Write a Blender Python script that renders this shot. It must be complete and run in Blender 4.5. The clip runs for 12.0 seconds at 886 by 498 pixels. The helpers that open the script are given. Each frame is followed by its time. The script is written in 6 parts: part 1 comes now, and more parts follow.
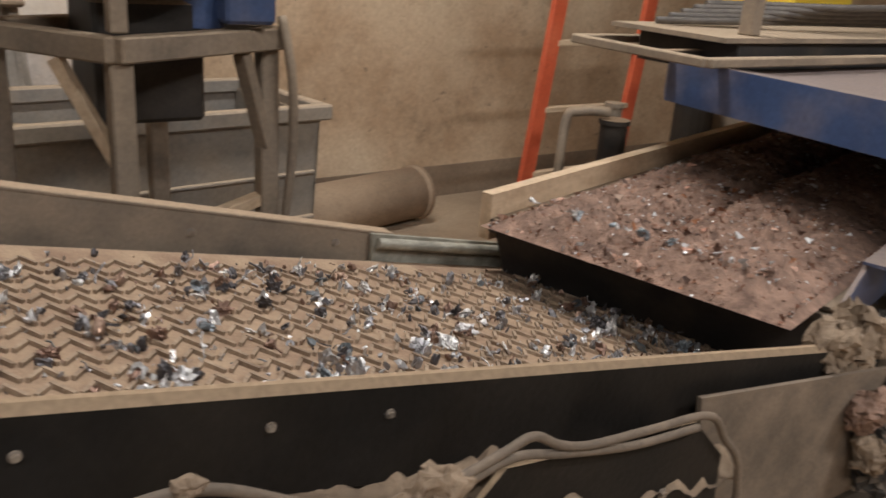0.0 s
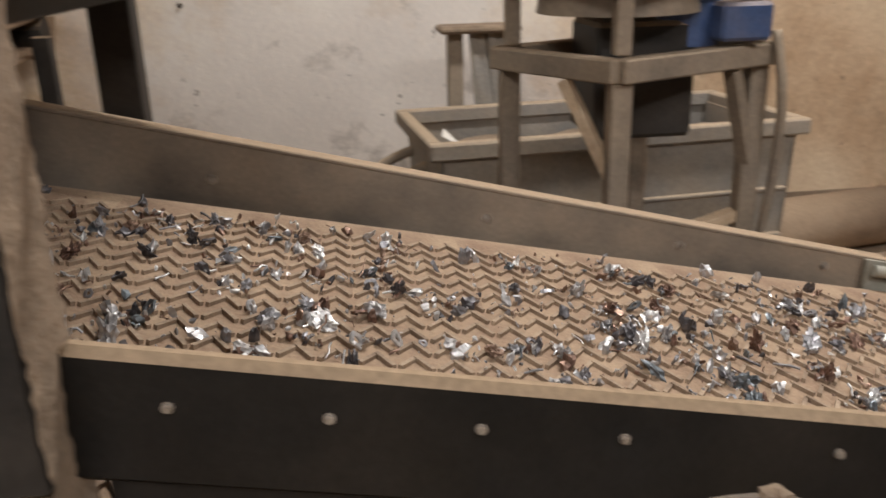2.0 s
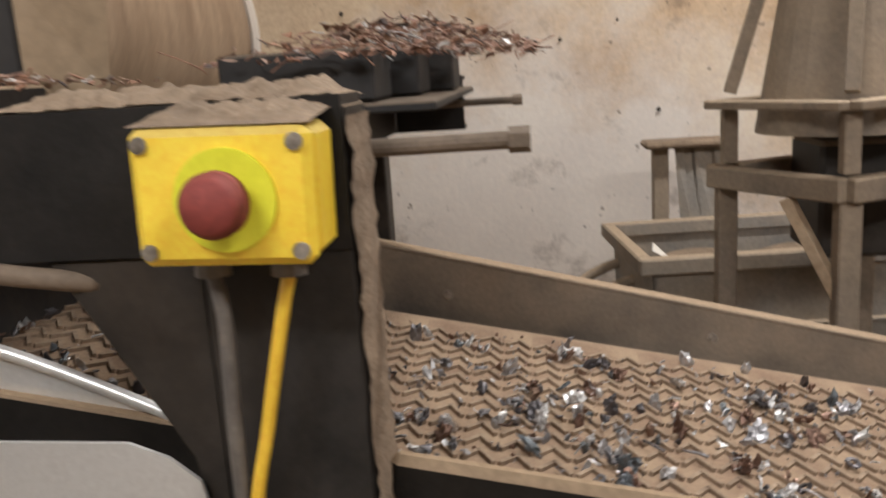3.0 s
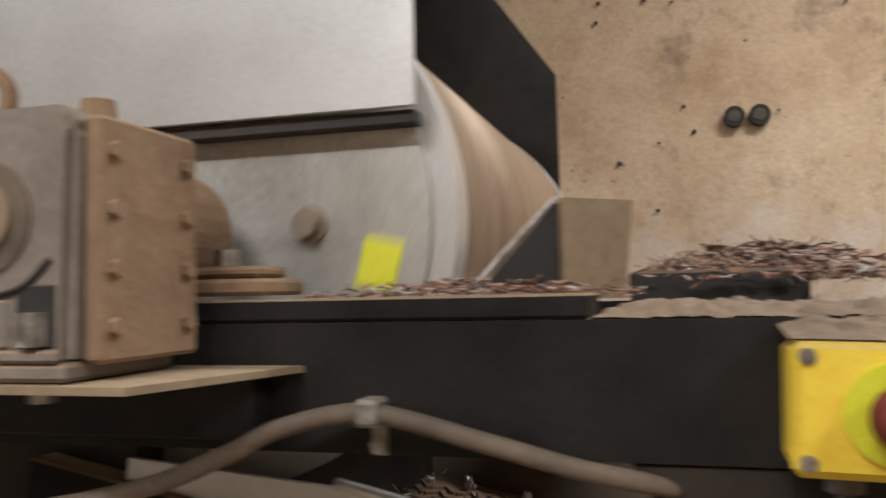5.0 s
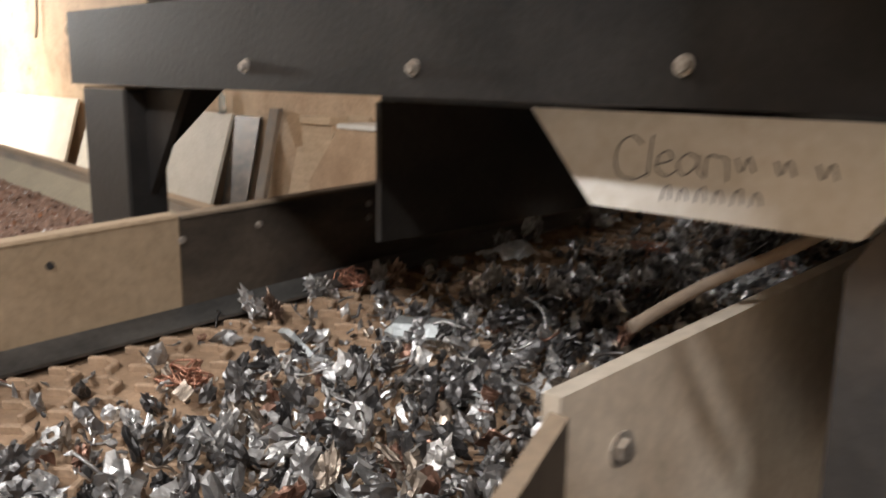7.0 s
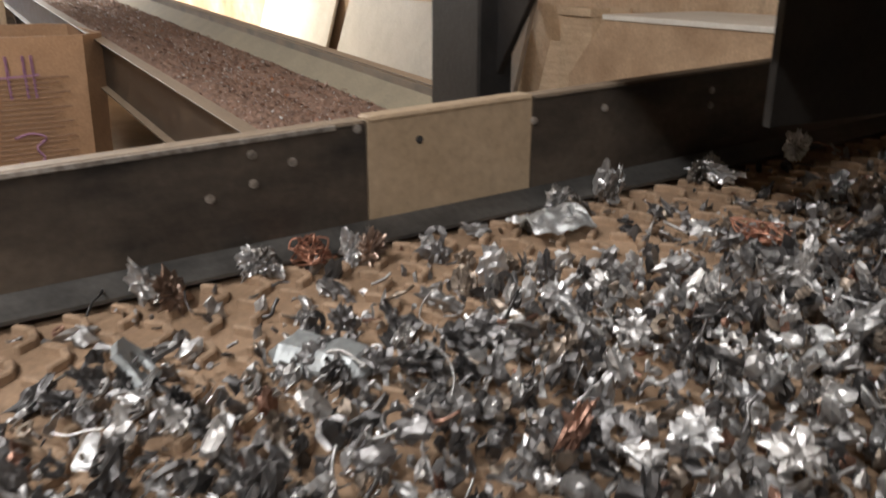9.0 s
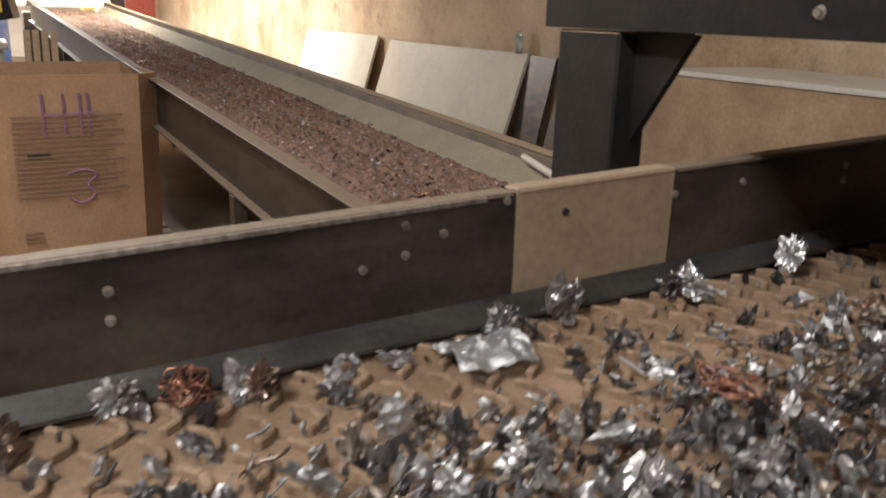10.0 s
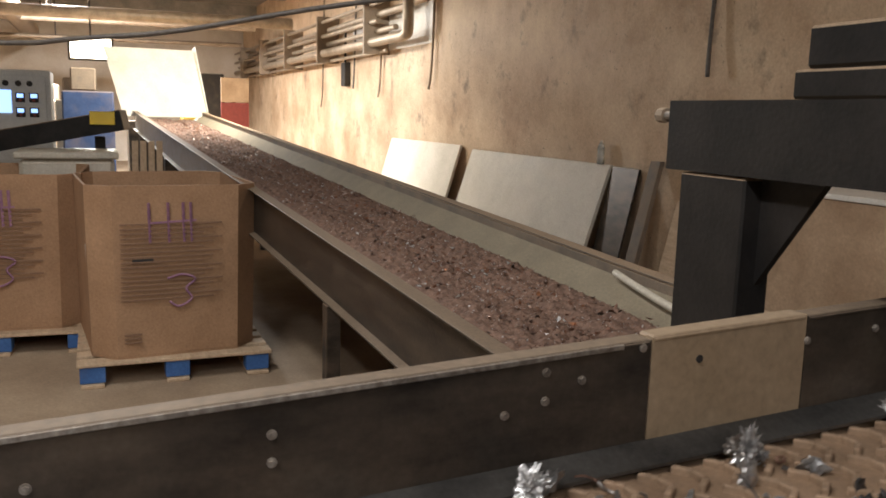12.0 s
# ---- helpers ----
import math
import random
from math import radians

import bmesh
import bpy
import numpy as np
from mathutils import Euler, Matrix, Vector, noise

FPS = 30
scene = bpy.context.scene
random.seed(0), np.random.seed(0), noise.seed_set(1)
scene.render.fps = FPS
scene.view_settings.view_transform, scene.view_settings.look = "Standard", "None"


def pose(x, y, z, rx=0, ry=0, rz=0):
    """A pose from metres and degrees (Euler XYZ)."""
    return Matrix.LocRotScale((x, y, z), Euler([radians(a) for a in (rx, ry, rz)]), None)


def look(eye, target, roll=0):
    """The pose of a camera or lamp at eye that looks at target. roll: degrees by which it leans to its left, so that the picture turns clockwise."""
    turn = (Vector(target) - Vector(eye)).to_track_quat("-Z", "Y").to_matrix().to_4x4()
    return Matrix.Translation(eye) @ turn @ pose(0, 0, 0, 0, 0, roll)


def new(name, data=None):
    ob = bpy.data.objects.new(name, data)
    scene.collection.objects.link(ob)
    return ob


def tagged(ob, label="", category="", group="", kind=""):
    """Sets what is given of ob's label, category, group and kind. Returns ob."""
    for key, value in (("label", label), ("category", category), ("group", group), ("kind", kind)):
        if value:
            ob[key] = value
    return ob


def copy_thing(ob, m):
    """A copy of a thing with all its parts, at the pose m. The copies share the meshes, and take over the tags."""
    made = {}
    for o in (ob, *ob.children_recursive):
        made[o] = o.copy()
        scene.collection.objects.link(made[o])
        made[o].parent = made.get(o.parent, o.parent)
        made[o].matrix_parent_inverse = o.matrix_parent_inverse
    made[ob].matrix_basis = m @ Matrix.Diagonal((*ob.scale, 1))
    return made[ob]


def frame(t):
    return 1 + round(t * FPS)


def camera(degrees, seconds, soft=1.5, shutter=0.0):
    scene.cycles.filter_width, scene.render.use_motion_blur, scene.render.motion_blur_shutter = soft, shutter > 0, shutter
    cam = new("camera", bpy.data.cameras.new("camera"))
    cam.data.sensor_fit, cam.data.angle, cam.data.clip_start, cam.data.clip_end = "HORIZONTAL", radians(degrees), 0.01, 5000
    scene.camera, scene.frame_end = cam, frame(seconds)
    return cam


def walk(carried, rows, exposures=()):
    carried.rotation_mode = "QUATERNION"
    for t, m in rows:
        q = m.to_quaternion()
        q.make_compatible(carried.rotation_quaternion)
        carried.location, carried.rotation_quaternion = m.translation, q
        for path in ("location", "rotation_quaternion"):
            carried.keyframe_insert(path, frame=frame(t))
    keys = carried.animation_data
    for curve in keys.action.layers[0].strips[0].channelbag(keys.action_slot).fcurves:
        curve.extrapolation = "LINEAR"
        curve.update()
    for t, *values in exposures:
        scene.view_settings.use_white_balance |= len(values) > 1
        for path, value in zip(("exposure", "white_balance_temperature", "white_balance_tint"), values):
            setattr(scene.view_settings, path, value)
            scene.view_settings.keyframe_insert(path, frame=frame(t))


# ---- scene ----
cam = camera(55.9, 12.0, 1.6, 0.5)
PATH = [
    (0, (0.404, -0.427, 1.47), (1.538, 1.079, 0.802), 4.3),
    (0.5, (0.379, -0.422, 1.469), (1.344, 1.182, 0.765), 3.7),
    (1, (0.352, -0.423, 1.473), (1.109, 1.281, 0.75), 2.6),
    (1.5, (0.325, -0.423, 1.481), (0.833, 1.377, 0.77), 0.4),
    (2, (0.285, -0.433, 1.496), (0.497, 1.437, 0.822), -1.5),
    (2.5, (0.252, -0.467, 1.527), (0.194, 1.45, 0.958), -3.4),
    (2.7, (0.238, -0.479, 1.541), (0.105, 1.449, 1.025), -3.7),
    (4.3, (0.048, -0.549, 1.539), (-0.315, 1.417, 1.58), -2.7),
    (4.5, (0.026, -0.555, 1.544), (-0.369, 1.405, 1.61), -2.5),
    (5, (-0.066, -0.565, 1.551), (-0.609, 1.357, 1.659), -1.2),
    (5.5, (-0.203, -0.592, 1.542), (-0.936, 1.267, 1.624), -0.4),
    (6, (-0.31, -0.564, 1.517), (-1.304, 1.171, 1.536), 1.3),
    (6.5, (-0.456, -0.486, 1.489), (-1.703, 1.069, 1.332), 1.7),
    (7, (-0.576, -0.461, 1.454), (-1.959, 0.927, 1.051), 0.9),
    (7.2, (-0.607, -0.462, 1.449), (-2.026, 0.875, 0.986), 0.5),
    (8.8, (-0.674, -0.544, 1.461), (-2.276, 0.424, 0.754), 1.3),
    (9, (-0.68, -0.565, 1.43), (-2.332, 0.363, 0.791), 0.2),
    (9.5, (-0.745, -0.626, 1.429), (-2.419, 0.288, 0.826), 0.5),
    (10, (-0.776, -0.666, 1.454), (-2.477, 0.234, 0.906), 1.6),
    (10.5, (-0.797, -0.696, 1.468), (-2.532, 0.177, 0.988), 1.8),
    (11, (-0.8, -0.712, 1.482), (-2.572, 0.115, 1.063), 1.4),
    (11.5, (-0.795, -0.721, 1.493), (-2.596, 0.069, 1.131), 1.4),
    (12, (-0.787, -0.738, 1.503), (-2.611, 0.021, 1.187), 1.6),
]
walk(cam, [(t, look(eye, target, roll)) for t, eye, target, roll in PATH],
     [(t, e, 6050, 10) for t, e in ((0.0, -0.4), (1.5, -0.15), (2.7, -0.15), (4.3, -0.4), (5.5, -0.4), (6.2, -0.05), (7.0, 0.5), (8.8, 0.25), (9.5, 0.13), (10.5, -0.1), (12.0, -0.3))])


# ---- world and lights ----
world = bpy.data.worlds.new("world")
scene.world = world
world.use_nodes = True
world.node_tree.nodes["Background"].inputs[0].default_value = (1.0, 0.92, 0.84, 1)
world.node_tree.nodes["Background"].inputs[1].default_value = 0.03


def lamp(name, eye, target, size, power, color, size_y=None):
    data = bpy.data.lights.new(name, "AREA")
    data.shape = "RECTANGLE"
    data.size, data.size_y = size, size_y or size
    data.energy, data.color = power, color
    ob = new(name, data)
    ob.matrix_world = look(eye, target)
    return ob



WARM = (1.0, 0.95, 0.88)
lamp("tube_light_1", (-0.7, -2.3, 3.72), (-0.7, -2.3, 0), 1.5, 115, (1.0, 0.96, 0.91), 0.25)
lamp("tube_light_2", (1.4, 1.5, 3.72), (1.4, 1.5, 0), 1.5, 105, WARM, 0.25)
lamp("tube_light_3", (-3.9, -1.5, 3.72), (-3.9, -1.5, 0), 1.5, 70, WARM, 0.25)
# Added lamp out of view, brightens the chute plate and the wall beside it.
lamp("chute_wall_fill", (-11.4, 0.6, 3.33), (-12.4, 0.5, 1.3), 0.5, 430, (1.0, 0.92, 0.78), 0.35)
lamp("flood_light_2", (-15.95, -0.77, 2.42), (-9.0, -0.3, 1.4), 0.6, 430, (1.0, 0.95, 0.84), 0.3)
# Added fill, no known source: lifts the brightness of the far hall.
lamp("far_hall_fill", (-18.0, -1.2, 3.72), (-18.0, -1.2, 0), 1.5, 1700, WARM, 0.25)
# Added fill from an unseen position, brightens the cross conveyor's skirt plate.
lamp("skirt_plate_fill", (2.6, -2.0, 3.72), (2.6, -2.0, 0), 1.5, 130, (1.0, 0.96, 0.91), 0.25)

# ---- materials ----


def mat(name, a, b, rough=0.7, metal=0.0, scale=8.0, fine=90.0, bump=0.15, dust=0.0, dust_col=(0.30, 0.21, 0.135),
        side=0.45, c=None, blotch=0.0, wash=None, spec=0.5, rough_var=0.15, island=0.0, stretch=(1, 1, 1)):
    """Two-scale mottled surface; dust settles on faces that look up."""
    m = bpy.data.materials.new(name)
    m.use_nodes = True
    nt = m.node_tree
    n, l = nt.nodes, nt.links
    bs = n["Principled BSDF"]
    bs.inputs["Specular IOR Level"].default_value = spec
    tc = n.new("ShaderNodeTexCoord")
    mp = n.new("ShaderNodeMapping")
    mp.inputs["Scale"].default_value = stretch
    l.new(tc.outputs["Object"], mp.inputs["Vector"])
    n1 = n.new("ShaderNodeTexNoise")
    n1.inputs["Scale"].default_value, n1.inputs["Detail"].default_value, n1.inputs["Roughness"].default_value = scale, 7, 0.62
    l.new(mp.outputs[0], n1.inputs["Vector"])
    r1 = n.new("ShaderNodeValToRGB")
    r1.color_ramp.elements[0].position, r1.color_ramp.elements[1].position = 0.32, 0.68
    r1.color_ramp.elements[0].color, r1.color_ramp.elements[1].color = (*a, 1), (*b, 1)
    if c:
        e = r1.color_ramp.elements.new(0.9)
        e.color = (*c, 1)
    l.new(n1.outputs["Fac"], r1.inputs["Fac"])
    n2 = n.new("ShaderNodeTexNoise")
    n2.inputs["Scale"].default_value, n2.inputs["Detail"].default_value = fine, 5
    l.new(tc.outputs["Object"], n2.inputs["Vector"])
    mul = n.new("ShaderNodeMix")
    mul.data_type, mul.blend_type = "RGBA", "OVERLAY"
    mul.inputs["Factor"].default_value = 0.45
    l.new(r1.outputs["Color"], mul.inputs["A"])
    l.new(n2.outputs["Color"], mul.inputs["B"])
    sep = n.new("ShaderNodeMix")
    sep.data_type, sep.blend_type = "RGBA", "MIX"
    hsv = n.new("ShaderNodeHueSaturation")
    hsv.inputs["Saturation"].default_value = 0.0
    l.new(n2.outputs["Color"], hsv.inputs["Color"])
    l.new(hsv.outputs["Color"], mul.inputs["B"])
    col = mul.outputs["Result"]
    if wash:
        vd = n.new("ShaderNodeVectorMath")
        vd.operation = "DISTANCE"
        l.new(tc.outputs["Object"], vd.inputs[0])
        vd.inputs[1].default_value = wash[:3]
        n4 = n.new("ShaderNodeTexNoise")
        n4.inputs["Scale"].default_value, n4.inputs["Detail"].default_value, n4.inputs["Roughness"].default_value = 3.0, 9, 0.7
        l.new(tc.outputs["Object"], n4.inputs["Vector"])
        sm = n.new("ShaderNodeMath")
        sm.operation = "MULTIPLY_ADD"
        l.new(n4.outputs["Fac"], sm.inputs[0])
        sm.inputs[1].default_value = -1.6
        l.new(vd.outputs["Value"], sm.inputs[2])
        mr4 = n.new("ShaderNodeMapRange")
        mr4.inputs["From Min"].default_value, mr4.inputs["From Max"].default_value = wash[3] - 0.95, wash[3] - 0.3
        mr4.inputs["To Min"].default_value, mr4.inputs["To Max"].default_value = 0.65, 0.0
        l.new(sm.outputs[0], mr4.inputs["Value"])
        wm = n.new("ShaderNodeMix")
        wm.data_type = "RGBA"
        l.new(mr4.outputs["Result"], wm.inputs["Factor"])
        l.new(col, wm.inputs["A"])
        wm.inputs["B"].default_value = (0.74, 0.71, 0.68, 1)
        col = wm.outputs["Result"]
    if blotch:
        n5 = n.new("ShaderNodeTexNoise")
        n5.inputs["Scale"].default_value, n5.inputs["Detail"].default_value, n5.inputs["Roughness"].default_value = 2.6, 10, 0.7
        l.new(tc.outputs["Object"], n5.inputs["Vector"])
        mr5 = n.new("ShaderNodeMapRange")
        mr5.inputs["From Min"].default_value, mr5.inputs["From Max"].default_value = 0.57, 0.70
        mr5.inputs["To Max"].default_value = blotch
        l.new(n5.outputs["Fac"], mr5.inputs["Value"])
        bm5 = n.new("ShaderNodeMix")
        bm5.data_type = "RGBA"
        l.new(mr5.outputs["Result"], bm5.inputs["Factor"])
        l.new(col, bm5.inputs["A"])
        bm5.inputs["B"].default_value = (0.13, 0.09, 0.06, 1)
        n6 = n.new("ShaderNodeTexNoise")
        n6.inputs["Scale"].default_value, n6.inputs["Detail"].default_value = 22, 4
        l.new(tc.outputs["Object"], n6.inputs["Vector"])
        mr6 = n.new("ShaderNodeMapRange")
        mr6.inputs["From Min"].default_value, mr6.inputs["From Max"].default_value = 0.70, 0.74
        mr6.inputs["To Max"].default_value = 0.75
        l.new(n6.outputs["Fac"], mr6.inputs["Value"])
        bm6 = n.new("ShaderNodeMix")
        bm6.data_type = "RGBA"
        l.new(mr6.outputs["Result"], bm6.inputs["Factor"])
        l.new(bm5.outputs["Result"], bm6.inputs["A"])
        bm6.inputs["B"].default_value = (0.12, 0.085, 0.06, 1)
        col = bm6.outputs["Result"]
    rgh = n.new("ShaderNodeMapRange")
    rgh.inputs["To Min"].default_value, rgh.inputs["To Max"].default_value = max(0.03, rough - rough_var), min(1, rough + rough_var)
    l.new(n1.outputs["Fac"], rgh.inputs["Value"])
    rv = rgh.outputs["Result"]
    mv = None
    if dust > 0:
        geo = n.new("ShaderNodeNewGeometry")
        sx = n.new("ShaderNodeSeparateXYZ")
        l.new(geo.outputs["Normal"], sx.inputs[0])
        up = n.new("ShaderNodeMapRange")
        up.inputs["From Min"].default_value, up.inputs["From Max"].default_value = 0.25, 0.85
        l.new(sx.outputs["Z"], up.inputs["Value"])
        n3 = n.new("ShaderNodeTexNoise")
        n3.inputs["Scale"].default_value, n3.inputs["Detail"].default_value = 5, 8
        l.new(tc.outputs["Object"], n3.inputs["Vector"])
        pt = n.new("ShaderNodeMapRange")
        pt.inputs["From Min"].default_value, pt.inputs["From Max"].default_value = 0.62 - 0.3 * dust, 0.85 - 0.3 * dust
        l.new(n3.outputs["Fac"], pt.inputs["Value"])
        half = n.new("ShaderNodeMath")
        half.operation = "MULTIPLY"
        half.inputs[1].default_value = side * dust
        l.new(pt.outputs["Result"], half.inputs[0])
        ud = n.new("ShaderNodeMath")
        ud.operation = "MULTIPLY"
        ud.inputs[1].default_value = min(1.0, dust * 1.1)
        l.new(up.outputs["Result"], ud.inputs[0])
        ad = n.new("ShaderNodeMath")
        ad.operation, ad.use_clamp = "MAXIMUM", True
        l.new(half.outputs[0], ad.inputs[0])
        l.new(ud.outputs[0], ad.inputs[1])
        dc = n.new("ShaderNodeMix")
        dc.data_type, dc.blend_type = "RGBA", "MIX"
        l.new(ad.outputs[0], dc.inputs["Factor"])
        l.new(col, dc.inputs["A"])
        dn = n.new("ShaderNodeMix")
        dn.data_type, dn.blend_type = "RGBA", "MIX"
        l.new(n2.outputs["Fac"], dn.inputs["Factor"])
        dn.inputs["A"].default_value = (*[v * 0.6 for v in dust_col], 1)
        dn.inputs["B"].default_value = (*[v * 1.35 for v in dust_col], 1)
        l.new(dn.outputs["Result"], dc.inputs["B"])
        col = dc.outputs["Result"]
        rm = n.new("ShaderNodeMix")
        l.new(ad.outputs[0], rm.inputs["Factor"])
        l.new(rv, rm.inputs["A"])
        rm.inputs["B"].default_value = 0.95
        rv = rm.outputs["Result"]
        if metal:
            mm = n.new("ShaderNodeMath")
            mm.operation = "SUBTRACT"
            mm.inputs[0].default_value, mm.use_clamp = metal, True
            l.new(ad.outputs[0], mm.inputs[1])
            mv = mm.outputs[0]
    l.new(col, bs.inputs["Base Color"])
    l.new(rv, bs.inputs["Roughness"])
    if mv:
        l.new(mv, bs.inputs["Metallic"])
    else:
        bs.inputs["Metallic"].default_value = metal
    if bump:
        bp = n.new("ShaderNodeBump")
        bp.inputs["Strength"].default_value, bp.inputs["Distance"].default_value = bump, 0.004
        addb = n.new("ShaderNodeMath")
        l.new(n1.outputs["Fac"], addb.inputs[0])
        l.new(n2.outputs["Fac"], addb.inputs[1])
        l.new(addb.outputs[0], bp.inputs["Height"])
        l.new(bp.outputs["Normal"], bs.inputs["Normal"])
    return m


def pieces_mat(name, stops, rough=0.4, metal=0.9, bump=0.4, scale=60.0):
    """Loose bits: each island takes its own colour from the ramp."""
    m = bpy.data.materials.new(name)
    m.use_nodes = True
    n, l = m.node_tree.nodes, m.node_tree.links
    bs = n["Principled BSDF"]
    geo = n.new("ShaderNodeNewGeometry")
    rp = n.new("ShaderNodeValToRGB")
    rp.color_ramp.interpolation = "CONSTANT"
    el = rp.color_ramp.elements
    el[0].position, el[0].color = 0, (*stops[0][1], 1)
    el[1].position, el[1].color = stops[1][0], (*stops[1][1], 1)
    for p, c in stops[2:]:
        el.new(p).color = (*c, 1)
    l.new(geo.outputs["Random Per Island"], rp.inputs["Fac"])
    tc = n.new("ShaderNodeTexCoord")
    nz = n.new("ShaderNodeTexNoise")
    nz.inputs["Scale"].default_value, nz.inputs["Detail"].default_value = scale, 6
    l.new(tc.outputs["Object"], nz.inputs["Vector"])
    mx = n.new("ShaderNodeMix")
    mx.data_type, mx.blend_type = "RGBA", "MULTIPLY"
    mx.inputs["Factor"].default_value = 0.6
    l.new(rp.outputs["Color"], mx.inputs["A"])
    gr = n.new("ShaderNodeValToRGB")
    gr.color_ramp.elements[0].position, gr.color_ramp.elements[1].position = 0.35, 0.6
    gr.color_ramp.elements[0].color = (0.25, 0.22, 0.2, 1)
    l.new(nz.outputs["Fac"], gr.inputs["Fac"])
    l.new(gr.outputs["Color"], mx.inputs["B"])
    l.new(mx.outputs["Result"], bs.inputs["Base Color"])
    bs.inputs["Metallic"].default_value = metal
    mr = n.new("ShaderNodeMapRange")
    mr.inputs["To Min"].default_value, mr.inputs["To Max"].default_value = rough + 0.25, max(0.05, rough - 0.2)
    l.new(nz.outputs["Fac"], mr.inputs["Value"])
    l.new(mr.outputs["Result"], bs.inputs["Roughness"])
    bp = n.new("ShaderNodeBump")
    bp.inputs["Strength"].default_value, bp.inputs["Distance"].default_value = bump, 0.003
    l.new(nz.outputs["Fac"], bp.inputs["Height"])
    l.new(bp.outputs["Normal"], bs.inputs["Normal"])
    return m


def glow(name, color, strength):
    m = bpy.data.materials.new(name)
    m.use_nodes = True
    b = m.node_tree.nodes["Principled BSDF"]
    b.inputs["Base Color"].default_value = (*color, 1)
    b.inputs["Emission Color"].default_value = (*color, 1)
    b.inputs["Emission Strength"].default_value = strength
    return m


DUST = (0.33, 0.235, 0.15)
M_wall = mat("wall_plaster", (0.38, 0.25, 0.145), (0.64, 0.485, 0.33), 0.7, scale=1.6, fine=45, bump=0.5, c=(0.36, 0.24, 0.145), blotch=0.7, wash=(0.25, 3.3, 0.55, 0.95))
M_wall_plain = mat("plain_plaster", (0.55, 0.46, 0.36), (0.70, 0.62, 0.52), 0.85, scale=1.3, fine=45, bump=0.3)
M_white_wall = mat("pale_white_plaster", (0.62, 0.56, 0.48), (0.78, 0.75, 0.71), 0.8, scale=3, fine=40, bump=0.5)
M_floor = mat("dusty_concrete", (0.26, 0.185, 0.12), (0.40, 0.30, 0.20), 0.9, scale=1.8, fine=60, bump=0.4)
M_ceiling = mat("sooty_ceiling", (0.16, 0.145, 0.125), (0.30, 0.265, 0.22), 0.9, scale=2, fine=30)
M_black = mat("black_painted_steel", (0.010, 0.0095, 0.0095), (0.024, 0.021, 0.019), 0.45, scale=9, fine=140, bump=0.12, dust=0.9, dust_col=DUST, side=0.0, spec=0.2)
# Darker copy of the black steel, with the rail side's shade in its colour.
M_shaded_black = mat("shaded_black_steel", (0.005, 0.0048, 0.0047), (0.013, 0.0115, 0.0105), 0.5, scale=9, fine=140, bump=0.15, dust=0.85, dust_col=DUST, side=0.03, spec=0.12)
M_post = mat("dusty_black_steel", (0.012, 0.011, 0.0105), (0.034, 0.029, 0.025), 0.55, scale=9, fine=120, bump=0.15, dust=0.75, dust_col=DUST, side=0.08, spec=0.22)
M_grey_rail = mat("dusty_grey_steel", (0.10, 0.085, 0.07), (0.19, 0.155, 0.12), 0.6, 0.3, scale=6, fine=120, dust=0.9, dust_col=DUST)
M_rail_dark = mat("worn_dark_steel", (0.028, 0.025, 0.023), (0.10, 0.08, 0.062), 0.38, 0.55, scale=5, fine=90, dust=0.5, dust_col=DUST, side=0.16, stretch=(1, 1, 3))
M_plate_tan = mat("tan_dusted_plate", (0.27, 0.195, 0.12), (0.37, 0.275, 0.18), 0.5, 0.25, scale=4, fine=80, bump=0.08, dust=0.3, dust_col=DUST)
M_belt = mat("dusty_rubber_belt", (0.19, 0.115, 0.072), (0.35, 0.25, 0.16), 0.92, scale=7, fine=130, bump=0.4, c=(0.22, 0.12, 0.08))
M_cleat = mat("rubber_cleat", (0.17, 0.115, 0.075), (0.34, 0.25, 0.17), 0.9, scale=20, fine=160, bump=0.3)
M_belt_b = mat("brown_rubber_belt", (0.15, 0.092, 0.052), (0.27, 0.175, 0.105), 0.85, scale=9, fine=130, bump=0.4)
M_cleat_b = mat("brown_rubber_cleat", (0.17, 0.11, 0.065), (0.30, 0.20, 0.125), 0.8, scale=20, fine=160, bump=0.3)
M_stainless = mat("brushed_stainless", (0.66, 0.65, 0.63), (0.80, 0.79, 0.77), 0.36, 0.62, scale=3, fine=200, bump=0.05, dust=0.12, dust_col=DUST)
M_disc = mat("smeared_steel", (0.40, 0.38, 0.34), (0.60, 0.58, 0.53), 0.4, 0.5, scale=7, fine=120, bump=0.08, dust=0.15, dust_col=DUST)
M_drum = mat("dusty_drum_shell", (0.24, 0.16, 0.10), (0.40, 0.29, 0.19), 0.55, 0.35, scale=4, fine=90, bump=0.1, stretch=(1, 6, 1))
M_gear = mat("grey_dusty_paint", (0.14, 0.125, 0.11), (0.245, 0.215, 0.185), 0.65, scale=8, fine=110, bump=0.2, dust=0.8, dust_col=(0.30, 0.185, 0.10))
M_motor = mat("caked_motor", (0.18, 0.115, 0.068), (0.31, 0.205, 0.125), 0.9, scale=12, fine=90, bump=0.5, dust=0.8, dust_col=(0.30, 0.185, 0.10))
M_hose = mat("dusty_hose", (0.085, 0.064, 0.046), (0.18, 0.132, 0.092), 0.75, scale=15, fine=160, bump=0.25)
M_bolt = mat("zinc_bolt", (0.20, 0.18, 0.16), (0.48, 0.45, 0.41), 0.42, 0.85, scale=90, fine=260, dust=0.45, dust_col=DUST)
M_yellow = mat("yellow_plastic", (0.80, 0.52, 0.03), (0.90, 0.64, 0.06), 0.45, scale=10, fine=160, bump=0.05, dust=0.5, dust_col=DUST)
